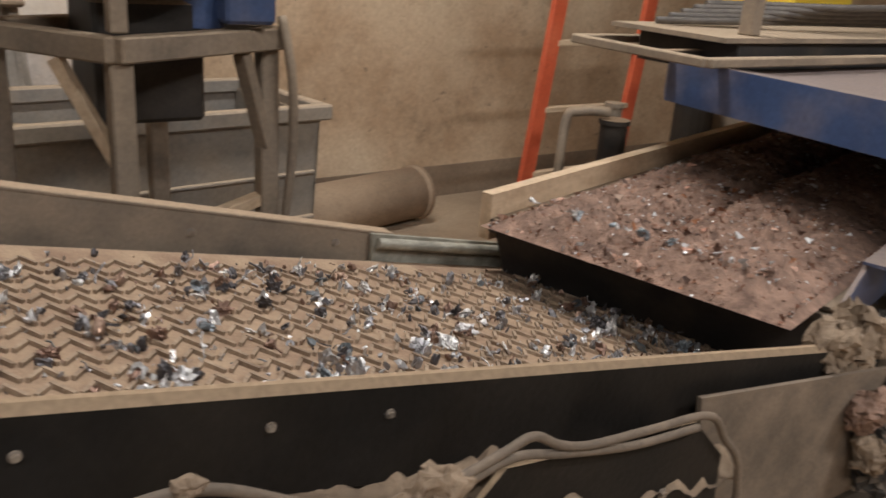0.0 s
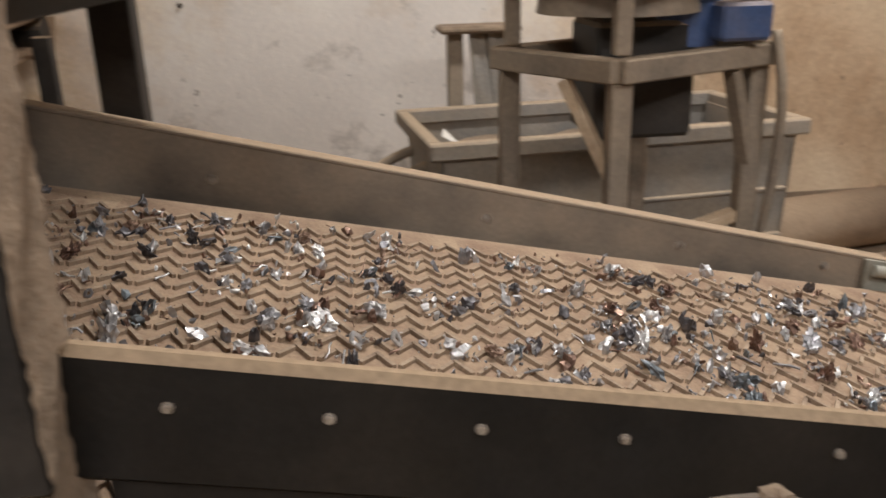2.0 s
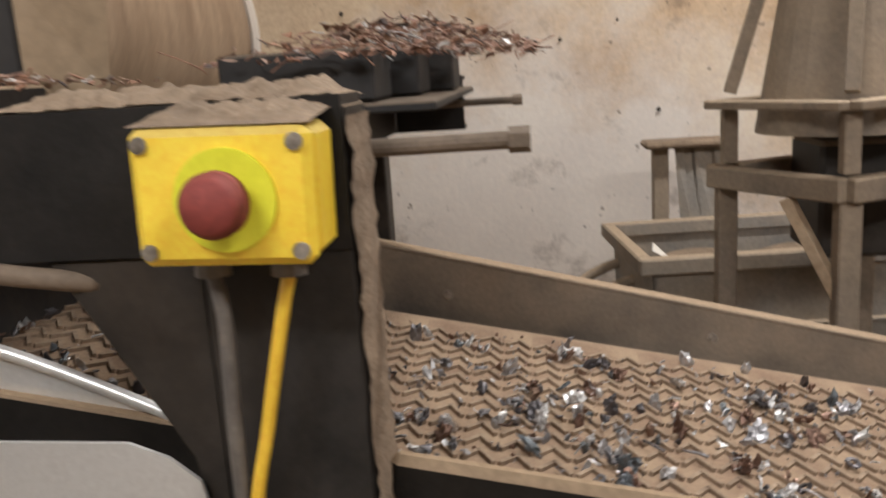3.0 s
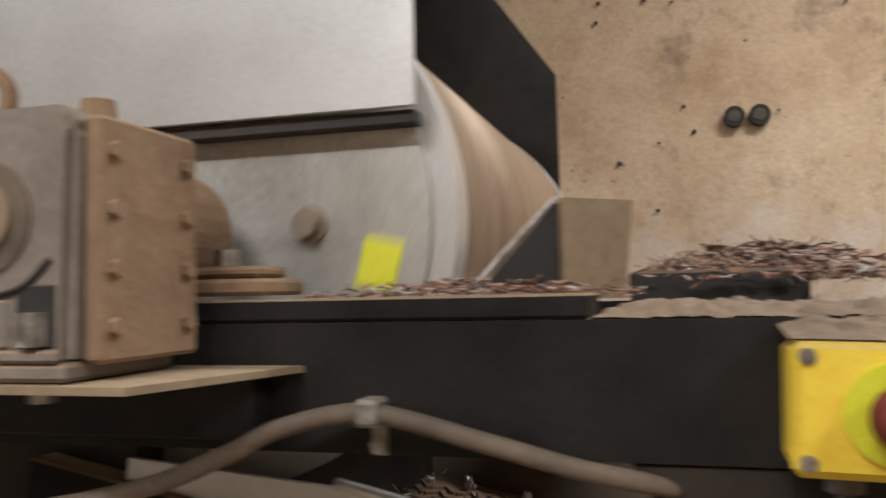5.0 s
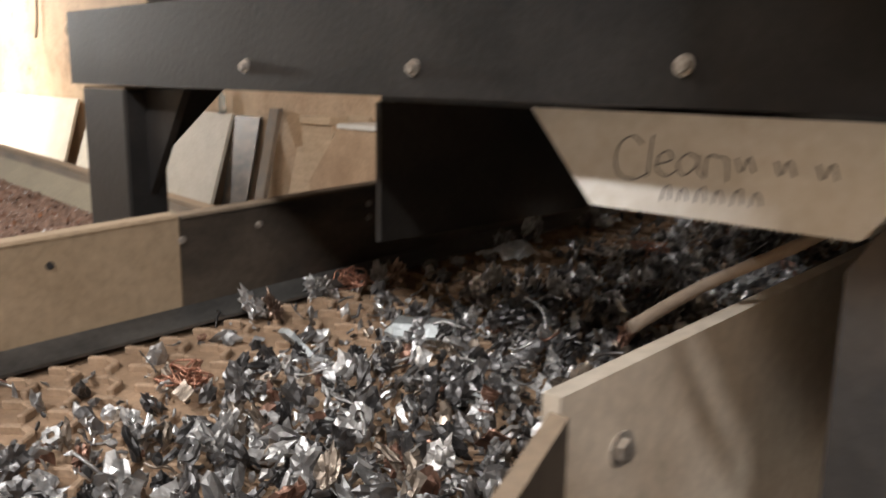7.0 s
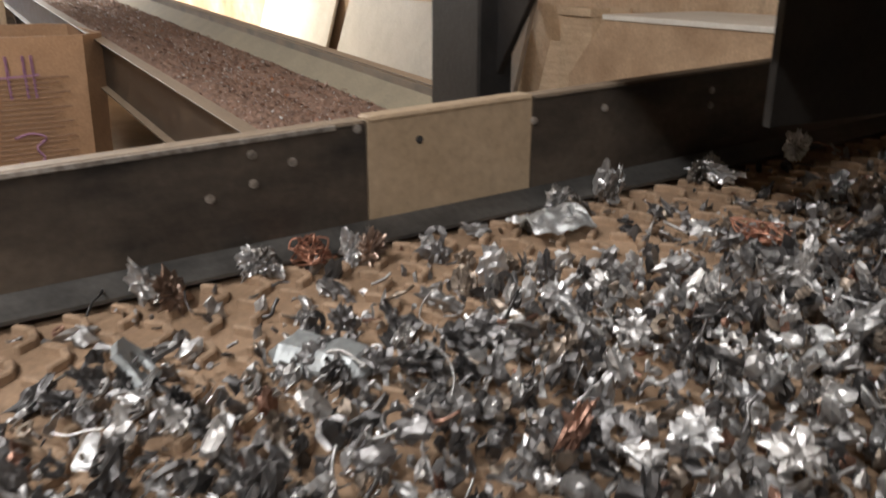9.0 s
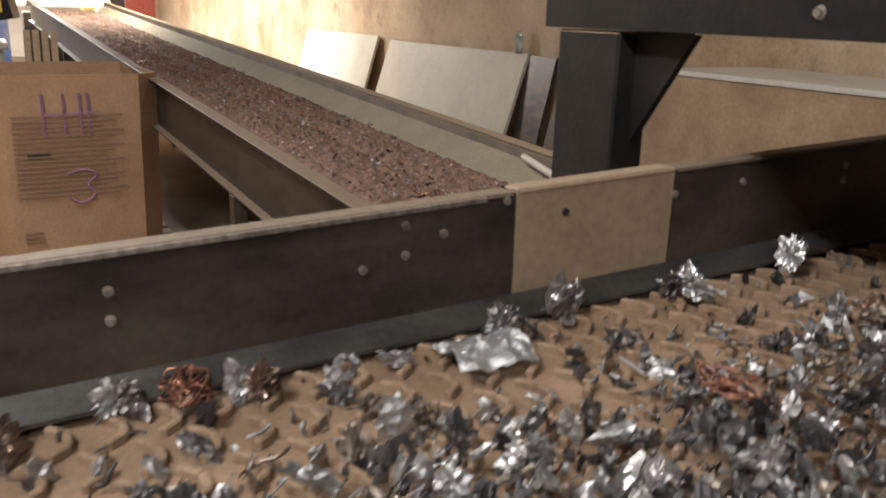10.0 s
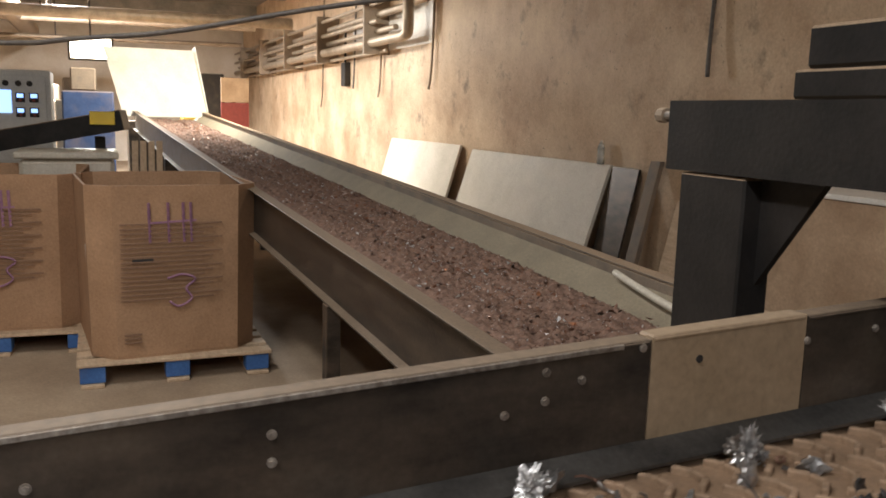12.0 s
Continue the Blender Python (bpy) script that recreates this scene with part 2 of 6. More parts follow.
M_lime = mat("lime_ring", (0.62, 0.62, 0.02), (0.78, 0.74, 0.04), 0.5, scale=14, fine=160, bump=0.05)
M_red = mat("dull_red_plastic", (0.18, 0.03, 0.024), (0.25, 0.05, 0.038), 0.75, scale=20, fine=160, bump=0.05)
M_ywire = mat("yellow_cable", (0.62, 0.36, 0.02), (0.78, 0.48, 0.04), 0.5, scale=30, fine=160, bump=0.1)
M_gwire = mat("grey_cable", (0.07, 0.06, 0.055), (0.14, 0.12, 0.10), 0.6, scale=30, fine=160, bump=0.1)
M_bin = mat("grey_bin_steel", (0.16, 0.145, 0.13), (0.28, 0.25, 0.215), 0.7, 0.1, scale=4, fine=70, bump=0.2, dust=0.9, dust_col=(0.36, 0.27, 0.18))
M_frame = mat("dusty_frame_steel", (0.15, 0.12, 0.09), (0.27, 0.21, 0.155), 0.75, 0.1, scale=6, fine=80, bump=0.25, dust=0.9, dust_col=(0.36, 0.27, 0.18))
M_blue = mat("blue_paint", (0.025, 0.05, 0.13), (0.05, 0.085, 0.19), 0.5, scale=6, fine=80, bump=0.1, dust=0.6, dust_col=DUST)
M_orange = mat("orange_paint", (0.46, 0.075, 0.03), (0.60, 0.115, 0.045), 0.55, scale=10, fine=90, bump=0.1, dust=0.3, dust_col=DUST)
M_card = mat("brown_cardboard", (0.30, 0.175, 0.095), (0.40, 0.245, 0.14), 0.85, scale=3, fine=70, bump=0.1)
M_print = mat("faded_print", (0.20, 0.115, 0.07), (0.25, 0.15, 0.09), 0.85, scale=30, fine=90, bump=0)
M_purple = mat("purple_marker", (0.23, 0.11, 0.20), (0.33, 0.18, 0.24), 0.8, scale=30, fine=90, bump=0)
M_wood = mat("pale_wood", (0.42, 0.30, 0.19), (0.56, 0.42, 0.28), 0.8, scale=4, fine=60, bump=0.2, stretch=(1, 8, 8))
M_ply = mat("stained_plywood", (0.30, 0.19, 0.11), (0.47, 0.33, 0.21), 0.8, scale=3.5, fine=60, bump=0.2, c=(0.12, 0.08, 0.05))
M_pallet = mat("blue_pallet_paint", (0.03, 0.09, 0.26), (0.06, 0.15, 0.38), 0.75, scale=9, fine=70, bump=0.2, dust=0.4, dust_col=DUST)
M_board = mat("white_board", (0.60, 0.55, 0.48), (0.74, 0.70, 0.63), 0.6, scale=5, fine=80, bump=0.08, dust=0.2, dust_col=DUST)
M_ink = mat("grey_marker", (0.14, 0.135, 0.14), (0.22, 0.21, 0.21), 0.6, scale=30, fine=90, bump=0)
M_panel = mat("white_sheet", (0.50, 0.45, 0.36), (0.66, 0.60, 0.50), 0.6, scale=2.5, fine=60, bump=0.08)
# For dark rubber and sheet, and for blocks and discs that imitate shaded hollows.
M_dark = mat("dark_rubber_and_shade", (0.012, 0.011, 0.011), (0.03, 0.026, 0.023), 0.7, scale=8, fine=80, bump=0.2, dust=0.35, dust_col=DUST)
M_pipe = mat("clay_pipe", (0.24, 0.165, 0.105), (0.36, 0.26, 0.175), 0.85, scale=5, fine=70, bump=0.25, dust=0.5, dust_col=DUST)
M_conduit = mat("pipe_steel", (0.22, 0.17, 0.12), (0.38, 0.30, 0.22), 0.5, 0.5, scale=6, fine=80)
M_cab = mat("light_grey_cabinet", (0.42, 0.43, 0.42), (0.52, 0.52, 0.50), 0.5, scale=3, fine=80, bump=0.04)
M_screen = glow("lit_screen", (0.35, 0.55, 1.0), 2.2)
M_lampface = glow("lamp_face", (1.0, 0.88, 0.68), 14.0)
M_tubeface = glow("tube_face", (1.0, 0.9, 0.75), 8.0)
M_dustpile = mat("loose_dust", (0.14, 0.098, 0.064), (0.27, 0.195, 0.13), 0.95, scale=14, fine=120, bump=0.8)
M_fluff = mat("brown_fluff", (0.10, 0.058, 0.04), (0.29, 0.18, 0.128), 0.9, scale=26, fine=170, bump=1.0, c=(0.36, 0.26, 0.2))
M_chips = pieces_mat("fluff_chips", [(0, (0.22, 0.10, 0.06)), (0.3, (0.33, 0.19, 0.13)), (0.5, (0.09, 0.05, 0.035)), (0.7, (0.42, 0.30, 0.23)),
                                     (0.80, (0.75, 0.74, 0.73)), (0.93, (0.3, 0.12, 0.05))], 0.4, 0.5, 0.3, 90)
M_scrap = pieces_mat("shredded_metal", [(0, (0.20, 0.19, 0.185)), (0.26, (0.42, 0.41, 0.40)), (0.44, (0.095, 0.09, 0.088)), (0.64, (0.52, 0.50, 0.48)),
                                        (0.8, (0.27, 0.22, 0.175)), (0.91, (0.28, 0.16, 0.115)), (0.95, (0.72, 0.71, 0.70))], 0.40, 0.8, 0.6, 90)
M_scrap_a = pieces_mat("light_scrap", [(0, (0.34, 0.33, 0.34)), (0.22, (0.62, 0.60, 0.59)), (0.42, (0.14, 0.13, 0.135)), (0.58, (0.25, 0.155, 0.115)),
                                       (0.72, (0.72, 0.70, 0.68)), (0.86, (0.33, 0.22, 0.16)), (0.94, (0.20, 0.22, 0.235))], 0.42, 0.75, 0.5, 70)
M_foil = mat("crumpled_foil", (0.60, 0.60, 0.59), (0.82, 0.82, 0.81), 0.32, 0.7, scale=40, fine=120, bump=0.8)
M_lump = pieces_mat("crushed_sheet", [(0, (0.42, 0.41, 0.40)), (0.3, (0.62, 0.61, 0.60)), (0.55, (0.24, 0.22, 0.20)), (0.75, (0.74, 0.73, 0.72)), (0.9, (0.38, 0.28, 0.22))], 0.36, 0.85, 0.9, 70)
M_copper = mat("copper_wire", (0.28, 0.13, 0.085), (0.44, 0.23, 0.155), 0.4, 0.85, scale=40, fine=120, bump=0.5)
M_zinc = mat("zinc_casting", (0.24, 0.25, 0.25), (0.42, 0.43, 0.42), 0.5, 0.6, scale=20, fine=120, bump=0.4)

# ---- building helpers ----


def box(bm, lo, hi, bevel=0.0, m=None):
    """Axis-aligned block from corner to corner, optionally with broken edges and a pose."""
    c = [(a + b) / 2 for a, b in zip(lo, hi)]
    s = [abs(b - a) for a, b in zip(lo, hi)]
    r = bmesh.ops.create_cube(bm, size=1, matrix=Matrix.Translation(c) @ Matrix.Diagonal((*s, 1)))
    vs = r["verts"]
    if bevel:
        es = list({e for v in vs for e in v.link_edges})
        g = bmesh.ops.bevel(bm, geom=es, offset=min(bevel, min(s) * 0.45), segments=1, affect="EDGES", profile=0.7)
        vs = list({v for f in g["faces"] for v in f.verts} | {v for v in vs if v.is_valid})
    if m is not None:
        bmesh.ops.transform(bm, matrix=m, verts=list({v for v in vs if v.is_valid}))
    return vs


def cyl(bm, p, q, r, seg=20, r2=None):
    """A capped rod from p to q."""
    p, q = Vector(p), Vector(q)
    d = q - p
    m = Matrix.Translation((p + q) / 2) @ d.to_track_quat("Z", "Y").to_matrix().to_4x4()
    return bmesh.ops.create_cone(bm, cap_ends=True, segments=seg, radius1=r, radius2=r if r2 is None else r2, depth=d.length, matrix=m)["verts"]


def tube(bm, pts, r, seg=8):
    """A hose through the points, smoothed."""
    pts = [Vector(p) for p in pts]
    fine = []
    for i in range(len(pts) - 1):
        a, b, c, d = pts[max(i - 1, 0)], pts[i], pts[i + 1], pts[min(i + 2, len(pts) - 1)]
        for k in range(5):
            t = k / 5
            fine.append(0.5 * ((2 * b) + (c - a) * t + (2 * a - 5 * b + 4 * c - d) * t * t + (3 * b - a - 3 * c + d) * t ** 3))
    fine.append(pts[-1])
    rings = []
    for i, p in enumerate(fine):
        d = (fine[min(i + 1, len(fine) - 1)] - fine[max(i - 1, 0)]).normalized()
        u = d.cross(Vector((0.13, 0.2, 1))).normalized()
        v = d.cross(u)
        rings.append([bm.verts.new(p + r * (math.cos(2 * math.pi * k / seg) * u + math.sin(2 * math.pi * k / seg) * v)) for k in range(seg)])
    for a, b in zip(rings, rings[1:]):
        for k in range(seg):
            bm.faces.new((a[k], a[(k + 1) % seg], b[(k + 1) % seg], b[k])).smooth = True
    bm.faces.new(rings[0][::-1])
    bm.faces.new(rings[-1])


def slab(bm, poly, thick):
    """A plate with the outline poly (points in space), thickened along thick."""
    thick = Vector(thick)
    a = [bm.verts.new(Vector(p)) for p in poly]
    b = [bm.verts.new(Vector(p) + thick) for p in poly]
    bm.faces.new(a)
    bm.faces.new(b[::-1])
    n = len(poly)
    for i in range(n):
        bm.faces.new((a[i], b[i], b[(i + 1) % n], a[(i + 1) % n]))


def beam(bm, p, q, w, h, bevel=0.002):
    """A bar of section w (across) by h (upright) from p to q; p and q lie on its axis."""
    p, q = Vector(p), Vector(q)
    d = q - p
    x = d.normalized()
    y = Vector((0, 0, 1)).cross(x)
    y = y.normalized() if y.length > 1e-4 else Vector((0, 1, 0))
    z = x.cross(y)
    m = Matrix((x, y, z)).transposed().to_4x4()
    m.translation = (p + q) / 2
    return box(bm, (-d.length / 2, -w / 2, -h / 2), (d.length / 2, w / 2, h / 2), bevel, m)


def mesh_of(name, bm, material, smooth=False):
    bmesh.ops.recalc_face_normals(bm, faces=bm.faces)
    me = bpy.data.meshes.new(name)
    bm.to_mesh(me)
    bm.free()
    me.materials.append(material)
    if smooth:
        for p in me.polygons:
            p.use_smooth = True
    return me


def part(name, bm, material, parent=None, label="", smooth=False):
    ob = new(name, mesh_of(name, bm, material, smooth))
    if parent is not None:
        ob.parent = parent
        ob.matrix_parent_inverse = parent.matrix_world.inverted() if parent.type != "EMPTY" else Matrix.Translation(-parent.location)
    if label:
        ob["label"] = label
    return ob


def thing(name, label, category, at=(0, 0, 0), group="", kind=""):
    ob = new(name)
    ob.empty_display_size = 0.05
    ob.location = at
    return tagged(ob, label, category, group, kind)


def setting(name, bm, material, label, category):
    return tagged(part(name, bm, material), label, category, "", "structure")


B = bmesh.new


def one(fn, *a, **k):
    bm = B()
    fn(bm, *a, **k)
    return bm


def bolt(parent, p, axis, r=0.0032, h=0.005, name="bolt"):
    bm = B()
    p, axis = Vector(p), Vector(axis)
    cyl(bm, p, p + axis * 0.0015, r * 1.5, 14)
    cyl(bm, p + axis * 0.001, p + axis * h, r, 6)
    return part(name, bm, M_bolt, parent)


def grid_patch(bm, x0, x1, y0, y1, nx, ny, height):
    """A height-field sheet."""
    vs = [[bm.verts.new((x0 + (x1 - x0) * i / nx, y0 + (y1 - y0) * j / ny, height(x0 + (x1 - x0) * i / nx, y0 + (y1 - y0) * j / ny)))
           for j in range(ny + 1)] for i in range(nx + 1)]
    for i in range(nx):
        for j in range(ny):
            bm.faces.new((vs[i][j], vs[i + 1][j], vs[i + 1][j + 1], vs[i][j + 1])).smooth = True


# ---- room ----
WALL = 3.3
bm = B()
box(bm, (-26, -6, -0.2), (9, WALL + 0.3, 0))
setting("floor", bm, M_floor, "dusty brown concrete floor strewn with bits", "floor")
bm = B()
box(bm, (-26, WALL, 0), (9, WALL + 0.3, 4.2))
wall_north = setting("wall_north", bm, M_wall, "stained tan plaster wall with dark blotches", "wall")
for nm, lo, hi in (("wall_south", (-26, -6.3, 0), (9, -6, 4.2)), ("wall_east", (9, -6, 0), (9.3, WALL, 4.2)), ("wall_west", (-26.3, -6, 0), (-26, WALL, 4.2))):
    setting(nm, one(box, lo, hi), M_wall_plain, "tan plaster wall of the sorting hall", "wall")
bm = B()
box(bm, (-26, -6, 4.2), (9, WALL, 4.4))
for k in range(9):
    box(bm, (-24 + 3.8 * k, -6, 3.95), (-23.75 + 3.8 * k, WALL, 4.2))
setting("ceiling", bm, M_ceiling, "dark sooty ceiling with cross beams", "ceiling")
bm = B()
box(bm, (1.4, 1.95, 0.001), (8.9, WALL - 0.013, 0.16), 0.01)
setting("floor_ledge", bm, M_floor, "raised dusty concrete ledge along the wall", "floor")
# Thin strip along the wall foot, darker than the plaster above.
bm = B()
slab(bm, [(-26, WALL - 0.012, 0), (9, WALL - 0.012, 0), (9, WALL - 0.012, 0.34), (-26, WALL - 0.012, 0.30)], (0, 0.010, 0))
setting("baseboard", bm, mat("dark_wall_foot", (0.17, 0.12, 0.08), (0.27, 0.195, 0.13), 0.9, scale=2, fine=50, bump=0.4), "dark strip along the wall foot", "wall")
# Fixtures at x -18.0 and 2.6 are added to go with the fill lamps.
for x, y in ((-0.7, -2.3), (1.4, 1.5), (-3.9, -1.5), (-18.0, -1.2), (2.6, -2.0)):
    tl = thing("ceiling_light", "unseen long white fluorescent ceiling light", "ceiling light", (x, y, 3.8), "ceiling lights")
    part("housing", one(box, (x - 0.8, y - 0.13, 3.82), (x + 0.8, y + 0.13, 4.2), 0.01), M_cab, tl)
    part("diffuser", one(box, (x - 0.77, y - 0.1, 3.79), (x + 0.77, y + 0.1, 3.82), 0.004), M_tubeface, tl)

# ---- inclined conveyor with the lattice belt ----
SA = 0.2          # fall per metre towards +x


def za(x, z0=1.105):
    return z0 - SA * x


conv_a = thing("inclined_conveyor", "black steel inclined conveyor with high side rails", "conveyor", (0.7, 0.5, 0))
bm = B()
beam(bm, (-0.62, 0.055, 1.255 + 0.195 * 0.62), (0.095, 0.055, 1.255 - 0.195 * 0.095), 0.03, 0.085)
beam(bm, (0.095, 0.049, 1.2515 - 0.195 * 0.095), (1.52, 0.049, 1.2515 - 0.190 * 1.52), 0.018, 0.095, 0.006)
rail_a = part("near_rail", bm, M_shaded_black, conv_a, "black side rail with dusty top")
bm = B()
slab(bm, [(-0.6, 1.0, 1.365), (1.34, 1.0, 0.893), (1.34, 1.0, 0.70), (-0.6, 1.0, 1.09)], (0, 0.012, 0))
beam(bm, (-0.6, 1.018, 1.363), (1.34, 1.018, 0.891), 0.04, 0.008)
part("far_rail", bm, M_grey_rail, conv_a, "grey dusty side rail")
bm = B()
slab(bm, [(1.28, 0.985, 0.905), (1.80, 0.985, 0.80), (1.80, 0.985, 0.66), (1.28, 0.985, 0.78)], (0, 0.01, 0))
tube(bm, [(1.29, 0.975, 0.80), (1.5, 0.97, 0.752), (1.8, 0.972, 0.69)], 0.022, 10)
tube(bm, [(1.29, 0.978, 0.885), (1.5, 0.972, 0.845), (1.8, 0.976, 0.785)], 0.012, 8)
part("rubber_skirt", bm, mat("worn_skirt", (0.16, 0.15, 0.12), (0.40, 0.37, 0.30), 0.6, 0.2, scale=14, fine=90, bump=0.5, c=(0.10, 0.08, 0.06)), conv_a, "worn grey skirt strip")
bm = B()
for y in (0.085, 0.975):
    beam(bm, (-0.55, y, za(-0.55, 1.03)), (2.0, y, za(2.0, 1.03)), 0.02, 0.1)
part("side_frame", bm, M_post, conv_a)
bm = B()
slab(bm, [(0.12, 0.045, 1.185), (1.62, 0.045, 0.905), (1.62, 0.045, 0.74), (0.12, 0.045, 0.98)], (0, 0.012, 0))
part("side_skirt", bm, M_shaded_black, conv_a, "dust-caked skirt plate below the rail")
for k in range(6):
    x = 0.164 + 0.0985 * k + 0.06 * (k > 3)
    bolt(rail_a, (x, 0.04, 1.233 - 0.178 * (x - 0.164)), (0, -1, 0), 0.0026, 0.004)
for x in (0.05, 0.53, 0.9, 1.2):
    bolt(conv_a, (x, 1.0, 1.145 - 0.21 * x), (0, -1, 0), 0.006)
for x in (-0.3, 1.5):
    for y in (0.1, 0.96):
        part("leg", one(box, (x - 0.03, y - 0.03, 0), (x + 0.03, y + 0.03, za(x, 1.0)), 0.003), M_post, conv_a)
for x in (-0.62, 2.0):
    part("pulley", one(cyl, (x, 0.1, za(x) - 0.085), (x, 0.96, za(x) - 0.085), 0.07, 24), M_post, conv_a)

bm = B()


def caked(x, y):
    """Dust caked on the ledge of the skirt plate."""
    lump = 0.026 * noise.noise((x * 14, y * 22, 3)) + 0.014 * noise.noise((x * 38, y * 50, 1)) + 0.007 * noise.noise((x * 90, y * 90, 5))
    return 1.105 - 0.20 * (x - 0.62) + lump * (0.5 + 0.5 * min(1, max(0, (x - 0.55) * 3))) - 0.75 * max(0, 0.026 - y) - 0.012


grid_patch(bm, 0.50, 1.14, -0.014, 0.042, 130, 14, caked)
tagged(part("dust_heap", bm, M_dustpile), "ragged heap of brown dust caked along the conveyor side", "dust", "", "stuff")

hose_b = thing("cable_bundle", "dusty grey hoses slung along the conveyor side", "cable", (0.7, 0.0, 1.0))
part("hose", one(tube, [(0.30, 0.0, 1.08), (0.40, -0.008, 1.135), (0.468, -0.01, 1.155), (0.541, -0.012, 1.160), (0.60, -0.012, 1.132), (0.648, -0.01, 1.095), (0.70, -0.008, 1.03)], 0.004, 10), M_hose, hose_b)
part("rope", one(tube, [(0.56, -0.006, 1.03), (0.648, -0.012, 1.088), (0.70, -0.014, 1.095), (0.745, -0.014, 1.098), (0.791, -0.014, 1.107), (0.819, -0.015, 1.113), (0.85, -0.015, 1.095), (0.889, -0.015, 1.083), (0.97, -0.015, 1.074), (1.051, -0.016, 1.065), (1.085, -0.016, 1.03), (1.132, -0.015, 0.955), (1.15, -0.012, 0.7)], 0.0042, 8), M_hose, hose_b, "frayed dust-caked rope")
part("hose", one(tube, [(0.66, -0.010, 1.06), (0.74, -0.012, 1.085), (0.80, -0.013, 1.098), (0.86, -0.014, 1.083), (0.95, -0.013, 1.062), (1.04, -0.014, 1.054)], 0.0042, 8), M_hose, hose_b)
for x, z, r in ((0.541, 1.162, 0.009), (0.722, 1.100, 0.019), (0.70, 1.088, 0.014), (0.742, 1.092, 0.012)):
    bm = B()
    bmesh.ops.create_icosphere(bm, subdivisions=3, radius=r, matrix=Matrix.Translation((x, -0.014, z)) @ Matrix.Diagonal((1.3, 0.6, 0.8, 1)))
    for v in bm.verts:
        v.co += 0.45 * r * Vector(noise.noise_vector(v.co * 90)) + 0.25 * r * Vector(noise.noise_vector(v.co * 260))
    part("cloth_tie", bm, M_dustpile, hose_b, "knotted dusty rag")
guard = thing("tail_guard", "dark brown bent sheet guard hanging below the rail", "guard", (1.2, 0.0, 0.8))
part("sheet", one(slab, [(0.80, -0.008, 1.085), (0.87, -0.008, 1.075), (1.045, -0.008, 1.055), (1.10, -0.008, 1.0), (1.12, -0.008, 0.78), (0.74, -0.008, 0.78), (0.75, -0.008, 1.04)], (0, 0.006, 0)), M_shaded_black, guard)
part("side_sheet", one(slab, [(1.09, 0.02, 1.055), (1.52, 0.02, 0.985), (1.5, 0.02, 0.80), (1.13, 0.02, 0.82)], (0, 0.006, 0)), M_hose, guard, "tan dusted side sheet")
bolt(guard, (1.01, -0.008, 0.985), (0, -1, 0), 0.004, 0.004)


for x, y, z, r, mt in ((1.40, 0.05, 1.03, 0.034, M_dustpile), (1.46, 0.06, 1.02, 0.045, M_dustpile), (1.44, 0.0, 0.95, 0.03, M_fluff), (1.50, 0.01, 0.93, 0.05, M_dark), (1.47, -0.01, 0.885, 0.035, M_dustpile), (1.52, 0.0, 0.85, 0.05, M_dark)):
    bm = B()
    bmesh.ops.create_icosphere(bm, subdivisions=4, radius=r, matrix=Matrix.Translation((x, y, z)) @ Matrix.Diagonal((1.25, 0.7, 0.9, 1)))
    for v in bm.verts:
        v.co += 0.5 * r * Vector(noise.noise_vector(v.co * 40)) + 0.3 * r * Vector(noise.noise_vector(v.co * 120)) + 0.15 * r * Vector(noise.noise_vector(v.co * 300))
    part("lint_wad", bm, mt, guard, "wad of dust and lint caught at the belt tail")


# ---- belts in strips that run round their pulleys ----
def lattice_strip(length, width, pitch, r):
    """A belt strip with raised zigzag cleats that meet as a lattice."""
    bm = B()
    box(bm, (-length / 2, 0, -0.008), (length / 2, width, 0))
    base = mesh_of("belt_strip", bm, M_belt)
    bm = B()
    rows = int((width - 0.04) / 0.040)
    n = int(round(length / pitch))
    for j in range(rows):
        y = 0.012 + 0.040 * j
        for i in range(n):
            x = -length / 2 + pitch * i
            beam(bm, (x + 0.003, y, 0.003), (x + pitch / 2, y + 0.028, 0.002), r, 0.006, 0)
            beam(bm, (x + pitch / 2, y + 0.028, 0.003), (x + pitch - 0.004, y, 0.002), r, 0.007, 0)
    return base, mesh_of("tread", bm, M_cleat)


def chevron_strip(length, width, pitch):
    """A belt strip with short open chevron lugs."""
    bm = B()
    box(bm, (0, -length / 2, -0.008), (width, length / 2, 0))
    base = mesh_of("belt_strip", bm, M_belt_b)
    bm = B()
    n = int(round(length / pitch))
    for j in range(n):
        y = -length / 2 + pitch * (j + 0.5)
        for i in range(int((width - 0.06) / 0.056)):
            x = 0.045 + 0.056 * i
            s = 0.010 if i % 2 else -0.010
            beam(bm, (x - 0.020, y + s, 0.001), (x - 0.002, y + s + 0.014, 0.0015), 0.0075, 0.014, 0.0015)
            beam(bm, (x - 0.002, y + s + 0.014, 0.001), (x + 0.018, y + s + 0.014, 0.0015), 0.0075, 0.014, 0.0015)
            beam(bm, (x + 0.018, y + s + 0.014, 0.001), (x + 0.031, y + s - 0.002, 0.0015), 0.0075, 0.014, 0.0015)
    return base, mesh_of("tread", bm, M_cleat_b)


